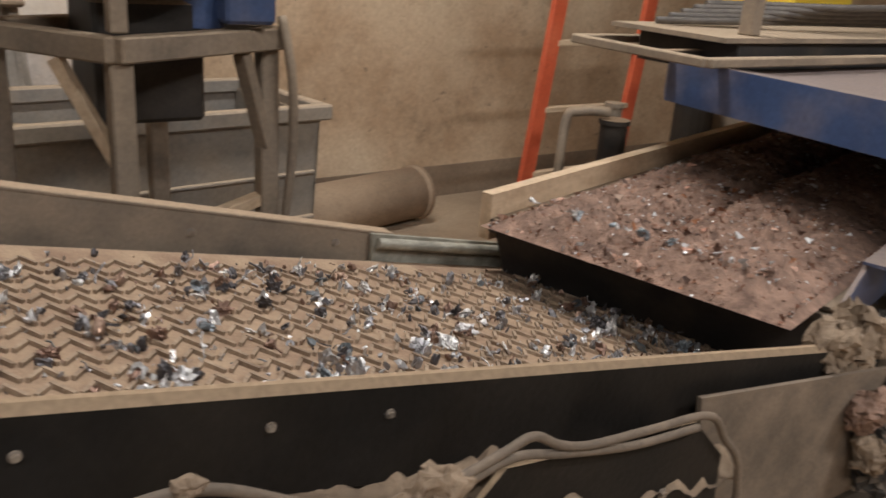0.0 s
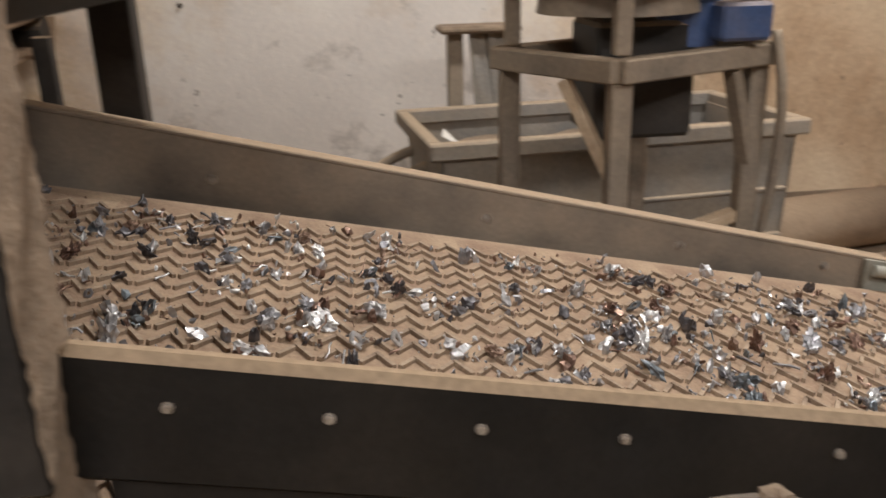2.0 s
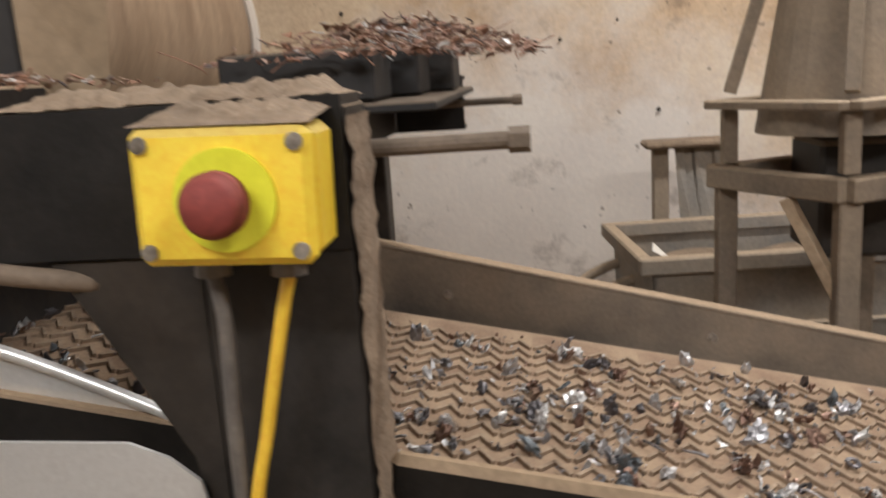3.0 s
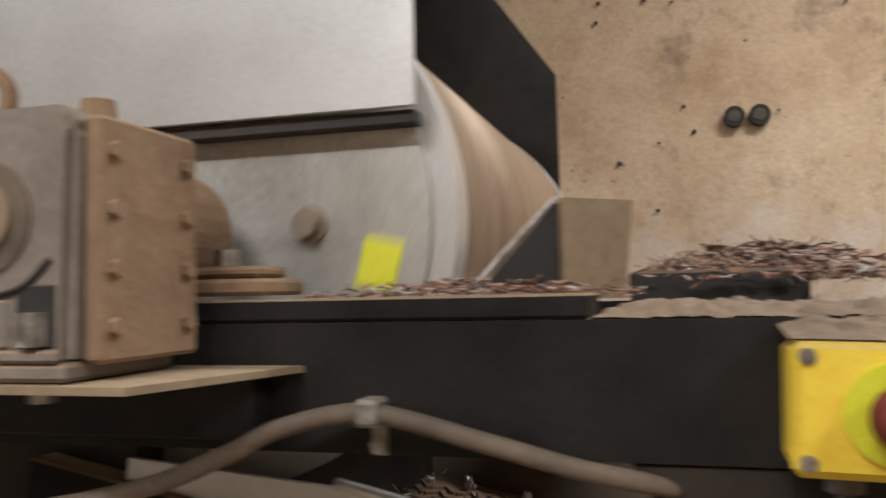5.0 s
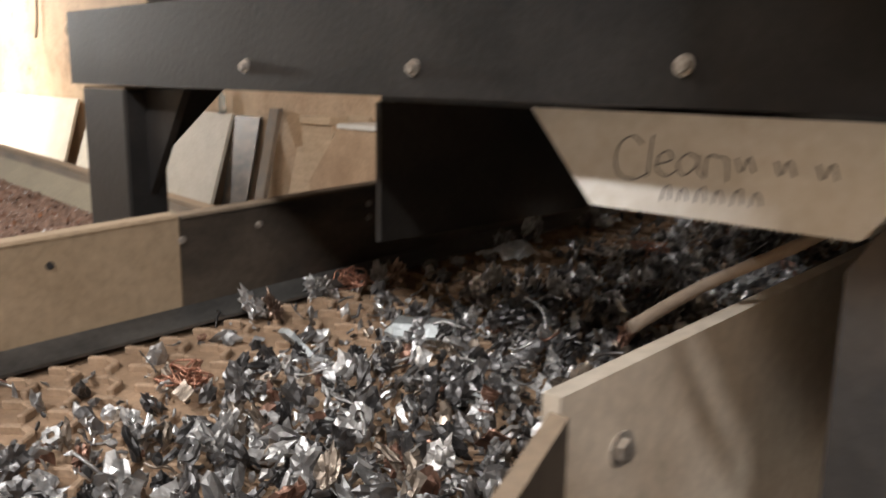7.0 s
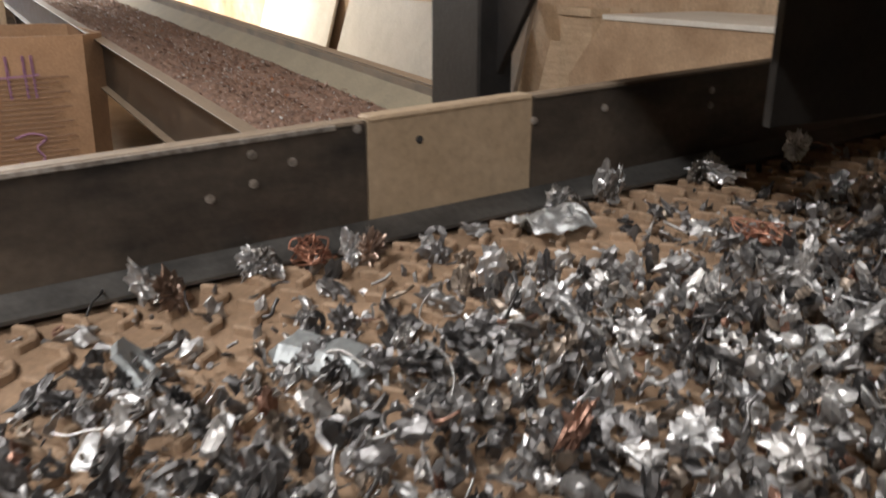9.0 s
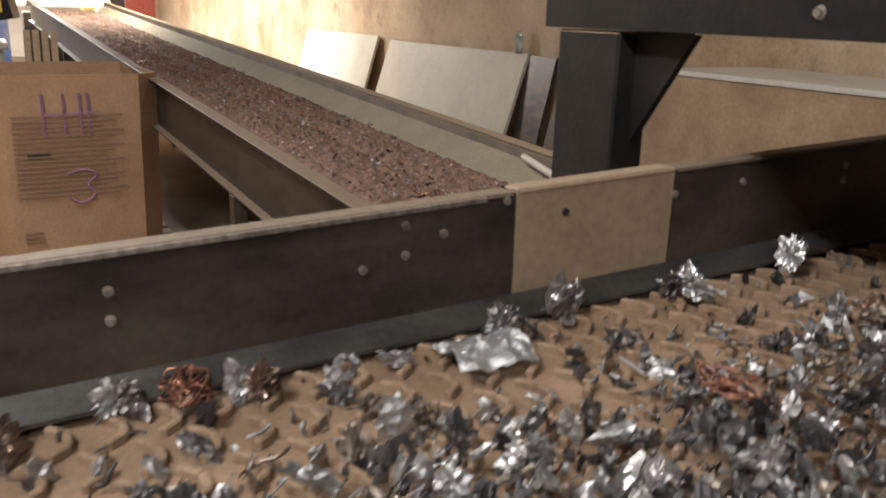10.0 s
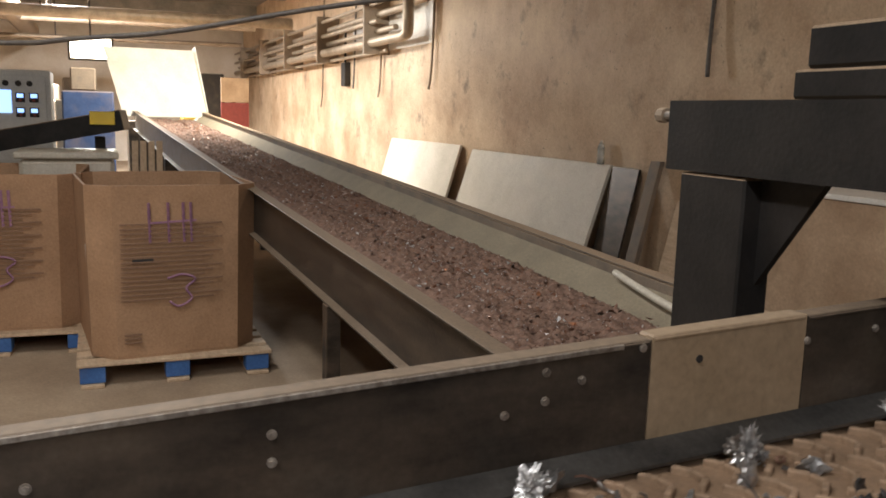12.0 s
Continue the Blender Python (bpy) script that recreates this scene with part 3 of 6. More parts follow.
def loop_pose(s, total, span, r, start, turn):
    """Where a strip lies that has run s metres along a loop of two straights and two half turns."""
    s %= total
    if s < span:
        u, w, a = s, 0.0, 0.0
    elif s < span + math.pi * r:
        a = (s - span) / r
        u, w = span + r * math.sin(a), -r + r * math.cos(a)
    elif s < 2 * span + math.pi * r:
        u, w, a = span - (s - span - math.pi * r), -2 * r, math.pi
    else:
        a = math.pi + (s - 2 * span - math.pi * r) / r
        u, w = r * math.sin(a), -r + r * math.cos(a)
    return start @ turn(u, w, a)


def loop_rows(s0, speed, total, span, r, start, turn):
    """Rows along the loop: sparse on the straights, dense on the pulleys."""
    rows, t = [], 0.0
    while t < 12.0 - 1e-6:
        rows.append((t, loop_pose(s0 + speed * t, total, span, r, start, turn)))
        s = (s0 + speed * t) % total
        gap = span - s if s < span else 2 * span + math.pi * r - s if span + math.pi * r < s < 2 * span + math.pi * r else 0
        t = round(t + max(0.1, min(0.4, math.floor(10 * gap / speed) / 10)), 3)
    rows.append((12.0, loop_pose(s0 + speed * 12.0, total, span, r, start, turn)))
    return rows


MOVES = []
VA, VB, VC = 0.455, 0.265, 0.30
strip_a = 0.186
span_a = 2.62 * math.sqrt(1 + SA * SA)
r_a = 0.075
count_a = int((2 * span_a + 2 * math.pi * r_a) / strip_a)
total_a = 2 * span_a + 2 * math.pi * r_a
pitch_a = math.degrees(math.atan(SA))
start_a = pose(2.0, 0.1, za(2.0), 0, pitch_a, 0)
base_a, cleat_a = lattice_strip(total_a / count_a, 0.87, total_a / count_a / 4, 0.0055)
for k in range(count_a):
    st = new("belt_strip", base_a)
    tagged(st, "dusty brown rubber belt strip with raised lattice cleats", "conveyor belt", "lattice belt strips")
    cl = new("tread", cleat_a)
    cl.parent = st
    MOVES.append((st, loop_rows(k * total_a / count_a, VA, total_a, span_a, r_a, start_a, lambda u, w, a: pose(-u, 0, w, 0, -math.degrees(a), 0))))

# ---- metal belt across, fed by the drum ----
SB = 0.05


def zb(y, z0=1.148):
    return z0 + SB * y


conv_b = thing("cross_conveyor", "dark steel cross conveyor with riveted side rails", "conveyor", (-1.15, -0.2, 0))
XB0, XB1 = -1.49, -0.80


def rail_b(y0, y1, top=1.286, bottom=1.10, x=XB0):
    bm = B()
    slab(bm, [(x, y0, top + SB * y0), (x, y1, top + SB * y1), (x, y1, bottom + SB * y1), (x, y0, bottom + SB * y0)], (-0.012, 0, 0))
    beam(bm, (x - 0.013, y0, top - 0.003 + SB * y0), (x - 0.013, y1, top - 0.003 + SB * y1), 0.028, 0.008, 0.003)
    return bm


rail_b0 = part("side_rail", rail_b(-1.7, -0.205), M_rail_dark, conv_b, "dark worn side rail with rivets")
# Tan plate holds the unshaded tone; beyond it, shade is in the dark rail colour.
part("joint_plate", rail_b(-0.203, 0.010, 1.2885), M_plate_tan, conv_b, "tan joint plate in the rail's unshaded tone")
part("side_rail", rail_b(0.012, 3.1), M_rail_dark, conv_b, "side rail with shade in its dark colour")
part("seal_strip", one(slab, [(XB0 + 0.001, -1.7, zb(-1.7) + 0.028), (XB0 + 0.001, 0.9, zb(0.9) + 0.028), (XB0 + 0.030, 0.9, zb(0.9) + 0.013), (XB0 + 0.030, -1.7, zb(-1.7) + 0.013)], (0, 0, -0.004)), mat("bare_seal", (0.06, 0.056, 0.052), (0.14, 0.13, 0.118), 0.42, 0.7, scale=6, fine=120, bump=0.1, stretch=(3, 1, 3)), conv_b, "bare grey metal seal strip")
# Bright strip carries the highlight along the thin metal edge.
part("highlight_edge", one(beam, (XB0 + 0.0025, -1.2, 1.2835 - SB * 1.2), (XB0 + 0.0025, -0.24, 1.2835 - SB * 0.24), 0.002, 0.006, 0.0008), M_bolt, rail_b0, "thin bright metal edge with its highlight")
for y, z in ((-0.288, 1.240), (-0.604, 1.221), (-0.604, 1.195), (-0.80, 1.20), (-0.80, 1.176), (0.013, 1.258), (0.303, 1.275), (-0.33, 1.252), (-0.33, 1.222), (-0.375, 1.212), (0.12, 1.265), (-0.215, 1.268), (0.303, 1.255)):
    bolt(rail_b0, (XB0, y, z), (1, 0, 0), 0.0032, 0.003, "rivet")
# Dark disc imitates the shaded inside of a hole.
part("bolt_hole", one(cyl, (XB0 + 0.001, -0.141, 1.25), (XB0 + 0.002, -0.141, 1.25), 0.0045, 12), M_dark, conv_b)
bm = B()
slab(bm, [(-0.832, -0.128, 1.292), (-0.832, 0.9, 1.333), (-0.832, 0.9, 1.02), (-0.832, -0.128, 1.02)], (0.012, 0, 0))
part("near_skirt", bm, mat("pale_smeared_sheet", (0.34, 0.27, 0.195), (0.62, 0.55, 0.46), 0.42, 0.3, scale=3.5, fine=80, bump=0.06, c=(0.30, 0.22, 0.15)), conv_b, "pale smeared skirt plate")
bm = B()
slab(bm, [(-0.79, -0.24, 1.262), (-0.825, -0.130, 1.284), (-0.825, -0.130, 1.02), (-0.79, -0.24, 1.02)], (0.012, 0, 0))
slab(bm, [(-0.79, -1.7, 1.20), (-0.79, -0.242, 1.275), (-0.79, -0.242, 1.10), (-0.79, -1.7, 1.02)], (0.012, 0, 0))
part("near_rail", bm, M_rail_dark, conv_b)
bolt(conv_b, (-0.82, -0.068, 1.245), (1, 0, 0), 0.0075, 0.006)
part("guard_rod", one(tube, [(-0.86, 0.0, 1.295), (-0.84, 0.06, 1.318), (-0.80, 0.11, 1.345), (-0.76, 0.13, 1.375)], 0.0045, 8), M_hose, conv_b)
for y in (-1.5, 1.35, 2.8):
    for x in (XB0 - 0.02, XB1 + 0.02):
        part("leg", one(box, (x - 0.03, y - 0.03, 0), (x + 0.03, y + 0.03, zb(y) - 0.05), 0.003), M_post, conv_b)
for y in (-1.7, 3.1):
    part("pulley", one(cyl, (XB0 + 0.02, y, zb(y) - 0.075), (XB1 - 0.06, y, zb(y) - 0.075), 0.06, 24), M_post, conv_b)
span_b = 4.8 * math.sqrt(1 + SB * SB)
r_b = 0.065
total_b = 2 * span_b + 2 * math.pi * r_b
count_b = 60
pitch_b = math.degrees(math.atan(SB))
start_b = pose(XB0 + 0.004, 3.1, zb(3.1), pitch_b, 0, 0)
base_b, cleat_b = chevron_strip(total_b / count_b, 0.64, total_b / count_b / 4)
for k in range(count_b):
    st = new("belt_strip", base_b)
    tagged(st, "brown rubber belt strip with chevron lugs", "conveyor belt", "chevron belt strips")
    cl = new("tread", cleat_b)
    cl.parent = st
    MOVES.append((st, loop_rows(k * total_b / count_b, VB, total_b, span_b, r_b, start_b, lambda u, w, a: pose(0, -u, w, math.degrees(a), 0, 0))))

# ---- long conveyor that climbs away ----
DC = Vector((-1.0, -0.036, 0.047))
C0 = Vector((-2.607, 0.219, 0.913))
CN, CF = 0.2, -14.0


def pc(x, across=0.0, up=0.0):
    """A point on the long conveyor: x along, across from its first rail, up from the rail top."""
    p = C0 + DC * (C0.x - x)
    return Vector((p.x + across * 0.036, p.y + across, p.z + up))


conv_c = thing("long_conveyor", "long grey steel conveyor climbing away beside the wall", "conveyor", (-7, 0.4, 0))
WC = 0.93
for a, nm in ((0.0, "near_rail"), (WC, "far_rail")):
    s = -1 if a == 0 else 1
    mt = M_grey_rail if a else M_rail_dark
    web = part(nm, one(beam, pc(CN, a, -0.135), pc(CF, a, -0.135), 0.014, 0.25), mt, conv_c, "dusty side rail")
    part("top_flange", one(beam, pc(CN, a + 0.022 * s, -0.001), pc(CF, a + 0.022 * s, -0.001), 0.062, 0.009), mt, web)
    part("bottom_flange", one(beam, pc(CN, a + 0.018 * s, -0.265), pc(CF, a + 0.018 * s, -0.265), 0.055, 0.009), mt, web)
bm = B()
slab(bm, [pc(CN, WC - 0.01, -0.045), pc(CF, WC - 0.01, -0.045), pc(CF, WC - 0.135, -0.128), pc(CN, WC - 0.135, -0.128)], (0, 0, -0.008))
slab(bm, [pc(CN, 0.01, -0.045), pc(CF, 0.01, -0.045), pc(CF, 0.09, -0.128), pc(CN, 0.09, -0.128)], (0, 0, -0.008))
part("skirt_rubber", bm, mat("greenish_skirt", (0.17, 0.16, 0.115), (0.26, 0.235, 0.165), 0.8, scale=6, fine=90, dust=0.3, dust_col=DUST), conv_c, "greenish dusty skirt rubber")
bm = B()
slab(bm, [pc(CN, 0.02, -0.135), pc(CF, 0.02, -0.135), pc(CF, WC - 0.02, -0.135), pc(CN, WC - 0.02, -0.135)], (0, 0, -0.01))
part("belt", bm, M_belt_b, conv_c)
for x in (-4.1, -9.9, -12.8):
    for a in (-0.02, WC + 0.02):
        p = pc(x, a, -0.27)
        part("leg", one(box, (p.x - 0.035, p.y - 0.03, 0), (p.x + 0.035, p.y + 0.03, p.z), 0.003), M_rail_dark, conv_c)
    p, q = pc(x, WC, -0.27), pc(x - 0.7, WC, 0)
    part("brace", one(beam, p, (q.x, q.y, 0.3), 0.04, 0.03), M_rail_dark, conv_c)
# Added dark sheet in place of the dim space under the conveyor.
bm = B()
q0, q1 = pc(-2.8, WC + 0.055, -0.275), pc(-9.5, WC + 0.055, -0.275)
slab(bm, [q0, q1, (q1.x, q1.y, 0.04), (q0.x, q0.y, 0.04)], (0, 0.008, 0))
part("side_cover", bm, M_rail_dark, conv_c, "dark sheet standing in for dimness below the rail")
bm = B()
e = pc(CF + 0.2, 0, 0)
slab(bm, [(e.x, e.y - 0.18, e.z - 0.07), (e.x, e.y + WC + 0.07, e.z - 0.07), (e.x - 0.5, e.y + WC - 0.09, e.z + 0.93), (e.x - 0.5, e.y - 0.42, e.z + 0.93)], (-0.01, 0, 0))
slab(bm, [(e.x, e.y + WC + 0.07, e.z - 0.07), (e.x + 0.03, e.y + WC + 0.07, e.z - 0.04), (e.x - 0.46, e.y + WC - 0.06, e.z + 0.99), (e.x - 0.5, e.y + WC - 0.09, e.z + 0.93)], (0, 0.016, 0))
part("chute_plate", bm, M_panel, conv_c, "bright pale metal chute plate")
part("discharge_box", one(box, (e.x - 1.3, e.y - 0.1, 0.3), (e.x - 0.52, e.y + WC + 0.1, e.z - 0.15), 0.01), M_rail_dark, conv_c)
part("torn_strip", one(tube, [pc(-3.45, WC - 0.05, -0.022), pc(-3.05, WC - 0.10, -0.05), pc(-2.5, WC - 0.13, -0.075)], 0.014, 8), M_panel, conv_c, "torn pale skirt edge")

# ---- drum separator frame ----
sep = thing("separator_frame", "black welded channel frame carrying the drum separator", "machine frame", (-0.8, 0.5, 0))


def channel(y0, y1, x0=-1.755, x1=0.10):
    """A rolled channel section lying along x."""
    s = 0.008 if y1 > y0 else -0.008
    bm = B()
    slab(bm, [(x0, y0, 1.438), (x0, y1, 1.438), (x0, y1, 1.446), (x0, y0 + s, 1.446), (x0, y0 + s, 1.524), (x0, y1, 1.524), (x0, y1, 1.532), (x0, y0, 1.532)], (x1 - x0, 0, 0))
    return bm


beam_f = part("front_beam", channel(0.0, 0.06), M_black, sep, "black channel beam with dust on top")
part("rear_beam", channel(1.0, 1.06), M_black, sep)
bm = B()
box(bm, (-1.30, -0.002, 1.533), (-0.125, 0.075, 1.550), 0.002)
part("top_flat", bm, M_black, sep, "flat bar dusted brown")
for x in (-1.70, -0.05):
    part("cross_beam", one(box, (x - 0.03, 0.061, 1.44), (x + 0.03, 0.999, 1.50), 0.002), M_post, sep)
bm = B()
box(bm, (0.0, 0.002, 1.20), (0.101, 0.07, 1.527), 0.003)
slab(bm, [(-0.10, 0.003, 1.436), (0.0, 0.003, 1.436), (0.0, 0.003, 1.16), (-0.02, 0.003, 1.30)], (0, 0.008, 0))
box(bm, (0.0, 0.004, 0.0), (0.10, 0.07, 1.199), 0.003)
part("post", bm, M_post, sep, "black post with dust-caked flank")
part("post", one(box, (-0.13, 1.062, 0), (-0.06, 1.12, 1.50), 0.003), M_post, sep)
for y in (0.0, 0.99):
    bm = B()
    box(bm, (-1.725, y + 0.002, 0), (-1.60, y + 0.055, 1.436), 0.003)
    slab(bm, [(-1.60, y + 0.03, 1.436), (-1.50, y + 0.03, 1.436), (-1.60, y + 0.03, 1.30)], (0, 0.010, 0))
    slab(bm, [(-1.66, y + 0.056, 1.436), (-1.66, y + 0.175, 1.436), (-1.66, y + 0.056, 1.325)], (0.010, 0, 0))
    part("post", bm, M_black, sep, "black post with triangular gusset")
bolt(sep, (0.047, 0.002, 1.262), (0, -1, 0), 0.0045, 0.005)
for x, z in ((-1.316, 1.462), (-1.071, 1.461), (-0.835, 1.463), (-0.60, 1.462)):
    bolt(beam_f, (x, 0, z), (0, -1, 0), 0.0045, 0.006)
bm = B()
box(bm, (-1.545, 0.01, 1.533), (-1.305, 0.09, 1.566), 0.003)
box(bm, (-1.53, 0.012, 1.567), (-1.14, 0.95, 1.615), 0.004)
part("bearing_block", bm, M_black, sep)
part("take_up_screw", one(cyl, (-1.75, 0.03, 1.512), (-1.80, 0.03, 1.512), 0.006, 10), M_bolt, sep)
part("screw_knob", one(cyl, (-1.80, 0.03, 1.512), (-1.815, 0.03, 1.512), 0.011, 8), M_frame, sep)
for y, x1, r in ((0.12, 0.208, 0.0068), (0.88, 0.20, 0.006)):
    bm = B()
    cyl(bm, (0.02, y, 1.488), (x1, y, 1.489), r, 12)
    cyl(bm, (x1 - 0.012, y, 1.489), (x1 + 0.004, y, 1.489), r * 1.45, 6)
    part("adjusting_rod", bm, M_hose, sep, "threaded rod caked in dust")
bm = B()
grid_patch(bm, -0.13, 0.10, 0.0, 0.075, 80, 26, lambda x, y: 1.530 + min(1, (x + 0.13) * 40, (0.10 - x) * 40, y * 60 + 0.3) * (0.008 + 0.010 * abs(noise.noise((x * 22, y * 30, 5))) + 0.007 * noise.noise((x * 90, y * 90, 2))))
tagged(part("dust_layer", bm, M_dustpile), "ragged grey lint lying on the beam top", "dust", "", "stuff")
crust = B()
grid = [[crust.verts.new((0.1015 + 0.006 * abs(noise.noise((k * 0.9, j * 1.3, 2))) + 0.004 * abs(noise.noise((k * 3.1, j * 2.7, 8))), 0.0 + 0.0175 * j + 0.003 * noise.noise((k * 1.7, j, 5)), 0.95 + 0.0072 * k)) for j in range(5)] for k in range(80)]
for k in range(79):
    for j in range(4):
        crust.faces.new((grid[k][j], grid[k][j + 1], grid[k + 1][j + 1], grid[k + 1][j])).smooth = True
part("dust_crust", crust, M_dustpile, sep, "tan dust caked on the post flank")
# guide plates beside the drum
guide = thing("drum_guide", "tan dusty angle plate at the drum edge", "guide plate", (-0.15, 0.1, 1.54))
part("plate", one(slab, [(-0.157, 0.102, 1.545), (-0.112, 0.14, 1.545), (-0.104, 0.14, 1.625), (-0.157, 0.102, 1.626)], (0.003, -0.005, 0)), M_plate_tan, guide)
part("gusset", one(slab, [(-0.215, 0.064, 1.552), (-0.161, 0.100, 1.622), (-0.161, 0.100, 1.550)], (0.003, 0.005, 0)), M_dark, guide)
part("gusset_edge", one(tube, [(-0.218, 0.062, 1.557), (-0.19, 0.081, 1.591), (-0.160, 0.100, 1.626)], 0.0028, 6), M_bolt, guide)
scraper = thing("scraper_bar", "dark scraper bars heaped with wire fluff", "scraper", (0, 0.6, 1.53))
for k in range(3):
    part("bar", one(box, (-0.12 + 0.05 * k, 0.40 + 0.15 * k, 1.515), (0.05 + 0.03 * k, 0.52 + 0.15 * k, 1.572), 0.003), M_dark, scraper)
part("pan", one(box, (-0.16, 0.35, 1.503), (0.12, 0.98, 1.513), 0.002), M_dark, scraper)


def fluff_heap(x0, x1, y0, y1, z, h, n, seed, rm=0.012):
    """Curled wires and flakes in a heap."""
    rnd = random.Random(seed)
    bm = B()
    for _ in range(n):
        x, y = rnd.gauss((x0 + x1) / 2, (x1 - x0) / 4), rnd.gauss((y0 + y1) / 2, (y1 - y0) / 4)
        x, y = min(max(x, x0), x1), min(max(y, y0), y1)
        u = 1 - max(abs(2 * (x - x0) / (x1 - x0) - 1), abs(2 * (y - y0) / (y1 - y0) - 1)) ** 2
        p = Vector((x, y, z + rnd.random() * h * u))
        d = Vector((rnd.uniform(-1, 1), rnd.uniform(-1, 1), rnd.uniform(-0.4, 0.5))) * rnd.uniform(0.4, 1.6) * rm
        if rnd.random() < 0.6:
            tube(bm, [p, p + d, p + d * 1.7 + Vector((rnd.uniform(-1, 1), rnd.uniform(-1, 1), rnd.uniform(-0.5, 0.5))) * rm], 0.0006 + 0.0007 * rnd.random(), 4)
        else:
            v = [bm.verts.new(p + Vector((rnd.uniform(-1, 1), rnd.uniform(-1, 1), rnd.uniform(-0.5, 0.5))) * rm) for _ in range(4)]
            for f in ((0, 1, 2), (0, 2, 3), (0, 3, 1), (1, 3, 2)):
                bm.faces.new([v[i] for i in f])
    return bm


M_wirefluff = pieces_mat("wire_fluff", [(0, (0.36, 0.19, 0.12)), (0.35, (0.24, 0.13, 0.09)), (0.6, (0.45, 0.30, 0.22)), (0.8, (0.12, 0.09, 0.08)), (0.93, (0.6, 0.58, 0.55))], 0.6, 0.2, 0.2)
tagged(part("wire_heap", fluff_heap(-0.14, 0.22, 0.38, 0.98, 1.565, 0.05, 1400, 3, 0.011), M_wirefluff), "reddish heap of wire and lint on the scraper", "wire scrap", "", "stuff")
tagged(part("wire_litter", fluff_heap(-0.36, -0.10, 0.01, 0.20, 1.550, 0.013, 700, 5, 0.0055), M_wirefluff), "reddish wire scraps along the beam top", "wire scrap", "", "stuff")

# ---- hood over the drum ----
hood = thing("drum_hood", "brushed stainless steel hood over the drum", "machine cover", (-0.6, 0.5, 1.7))
bm = B()
box(bm, (-1.01, 0.088, 1.708), (-0.273, 0.094, 2.36), 0.001)
part("front_sheet", bm, M_stainless, hood, "shiny stainless front sheet")
part("front_lip", one(box, (-1.01, 0.095, 1.695), (-0.275, 0.115, 1.707), 0.001), M_dark, hood)
bm = B()
slab(bm, [(-0.98, 1.02, 1.60), (-0.279, 1.02, 1.60), (-0.282, 1.02, 1.967), (-0.55, 1.02, 2.34), (-0.98, 1.02, 2.34)], (0, 0.008, 0))
part("rear_sheet", bm, M_post, hood, "dark inner end sheet")
part("top_sheet", one(box, (-1.01, 0.095, 2.345), (-0.50, 1.03, 2.352), 0.001), M_post, hood)
bm = B()
slab(bm, [(-1.01, 0.096, 1.56), (-1.01, 1.02, 1.56), (-1.01, 1.02, 2.34), (-1.01, 0.096, 2.34)], (0.006, 0, 0))
part("end_sheet", bm, M_panel, hood, "pale side sheet")

# ---- drum ----
DRUM = Vector((-0.495, 0.10, 1.622))
RD = 0.245
drum = thing("magnetic_drum", "dusty rotating drum with steel end disc", "drum", tuple(DRUM))
part("shell", one(cyl, (DRUM.x, 0.160, DRUM.z), (DRUM.x, 0.93, DRUM.z), RD, 64), M_drum, drum, "brown dusty drum shell", True)
part("rim", one(cyl, (DRUM.x, 0.122, DRUM.z), (DRUM.x, 0.159, DRUM.z), RD + 0.004, 64), M_stainless, drum, "bright steel rim")
part("rim", one(cyl, (DRUM.x, 0.931, DRUM.z), (DRUM.x, 0.97, DRUM.z), RD + 0.004, 64), M_stainless, drum, "bright steel rim")
part("end_disc", one(cyl, (DRUM.x, 0.115, DRUM.z), (DRUM.x, 0.1215, DRUM.z), RD - 0.018, 64), M_disc, drum, "smeared steel end disc")
for k in range(6):
    a = math.radians(60 * k + 10)
    c = (DRUM.x + 0.115 * math.cos(a), 0.0955, DRUM.z + 0.115 * math.sin(a))
    bm = B()
    cyl(bm, (c[0], 0.115, c[2]), (c[0], 0.112, c[2]), 0.017, 18)
    cyl(bm, (c[0], 0.112, c[2]), (c[0], 0.100, c[2]), 0.012, 6)
    part("hub_bolt", bm, M_frame, drum, "greasy hub bolt")
for a, m_, r_ in ((0, M_board, 0.165), (-90, M_gwire, 0.17), (-180, M_lime, 0.185)):
    bm = B()
    box(bm, (-0.018, -0.0015, -0.022), (0.018, 0.0, 0.022), 0.0005, pose(DRUM.x + r_ * math.cos(math.radians(a)), 0.1145, DRUM.z + r_ * math.sin(math.radians(a)), 0, -a, 0))
    part("tag", bm, m_, drum, "tape tag stuck on the disc")
bearing = thing("shaft_bearing", "dusty flanged shaft bearing on the beam", "bearing", (-0.45, 0.03, 1.55))
bm = B()
box(bm, (-0.47, 0.0, 1.553), (-0.365, 0.07, 1.566), 0.003)
box(bm, (-0.455, 0.01, 1.567), (-0.375, 0.06, 1.576), 0.003)
part("foot", bm, M_motor, bearing)
bm = B()
cyl(bm, (-0.415, 0.035, 1.577), (-0.415, 0.035, 1.59), 0.011, 6)
part("nut", bm, M_bolt, bearing)
bm = B()
cyl(bm, (-0.49, 0.02, 1.605), (-0.49, 0.075, 1.605), 0.055, 28)
cyl(bm, (-0.49, -0.02, 1.605), (-0.49, 0.094, 1.605), 0.03, 24)
box(bm, (-0.53, 0.02, 1.553), (-0.47, 0.07, 1.60), 0.004)
part("housing", bm, M_motor, bearing)

# ---- gear motor ----
gear = thing("gear_motor", "grey dust-caked gear motor on a bracket plate", "gear motor", (-0.55, -0.08, 1.5))
G0 = -0.138
bm = B()
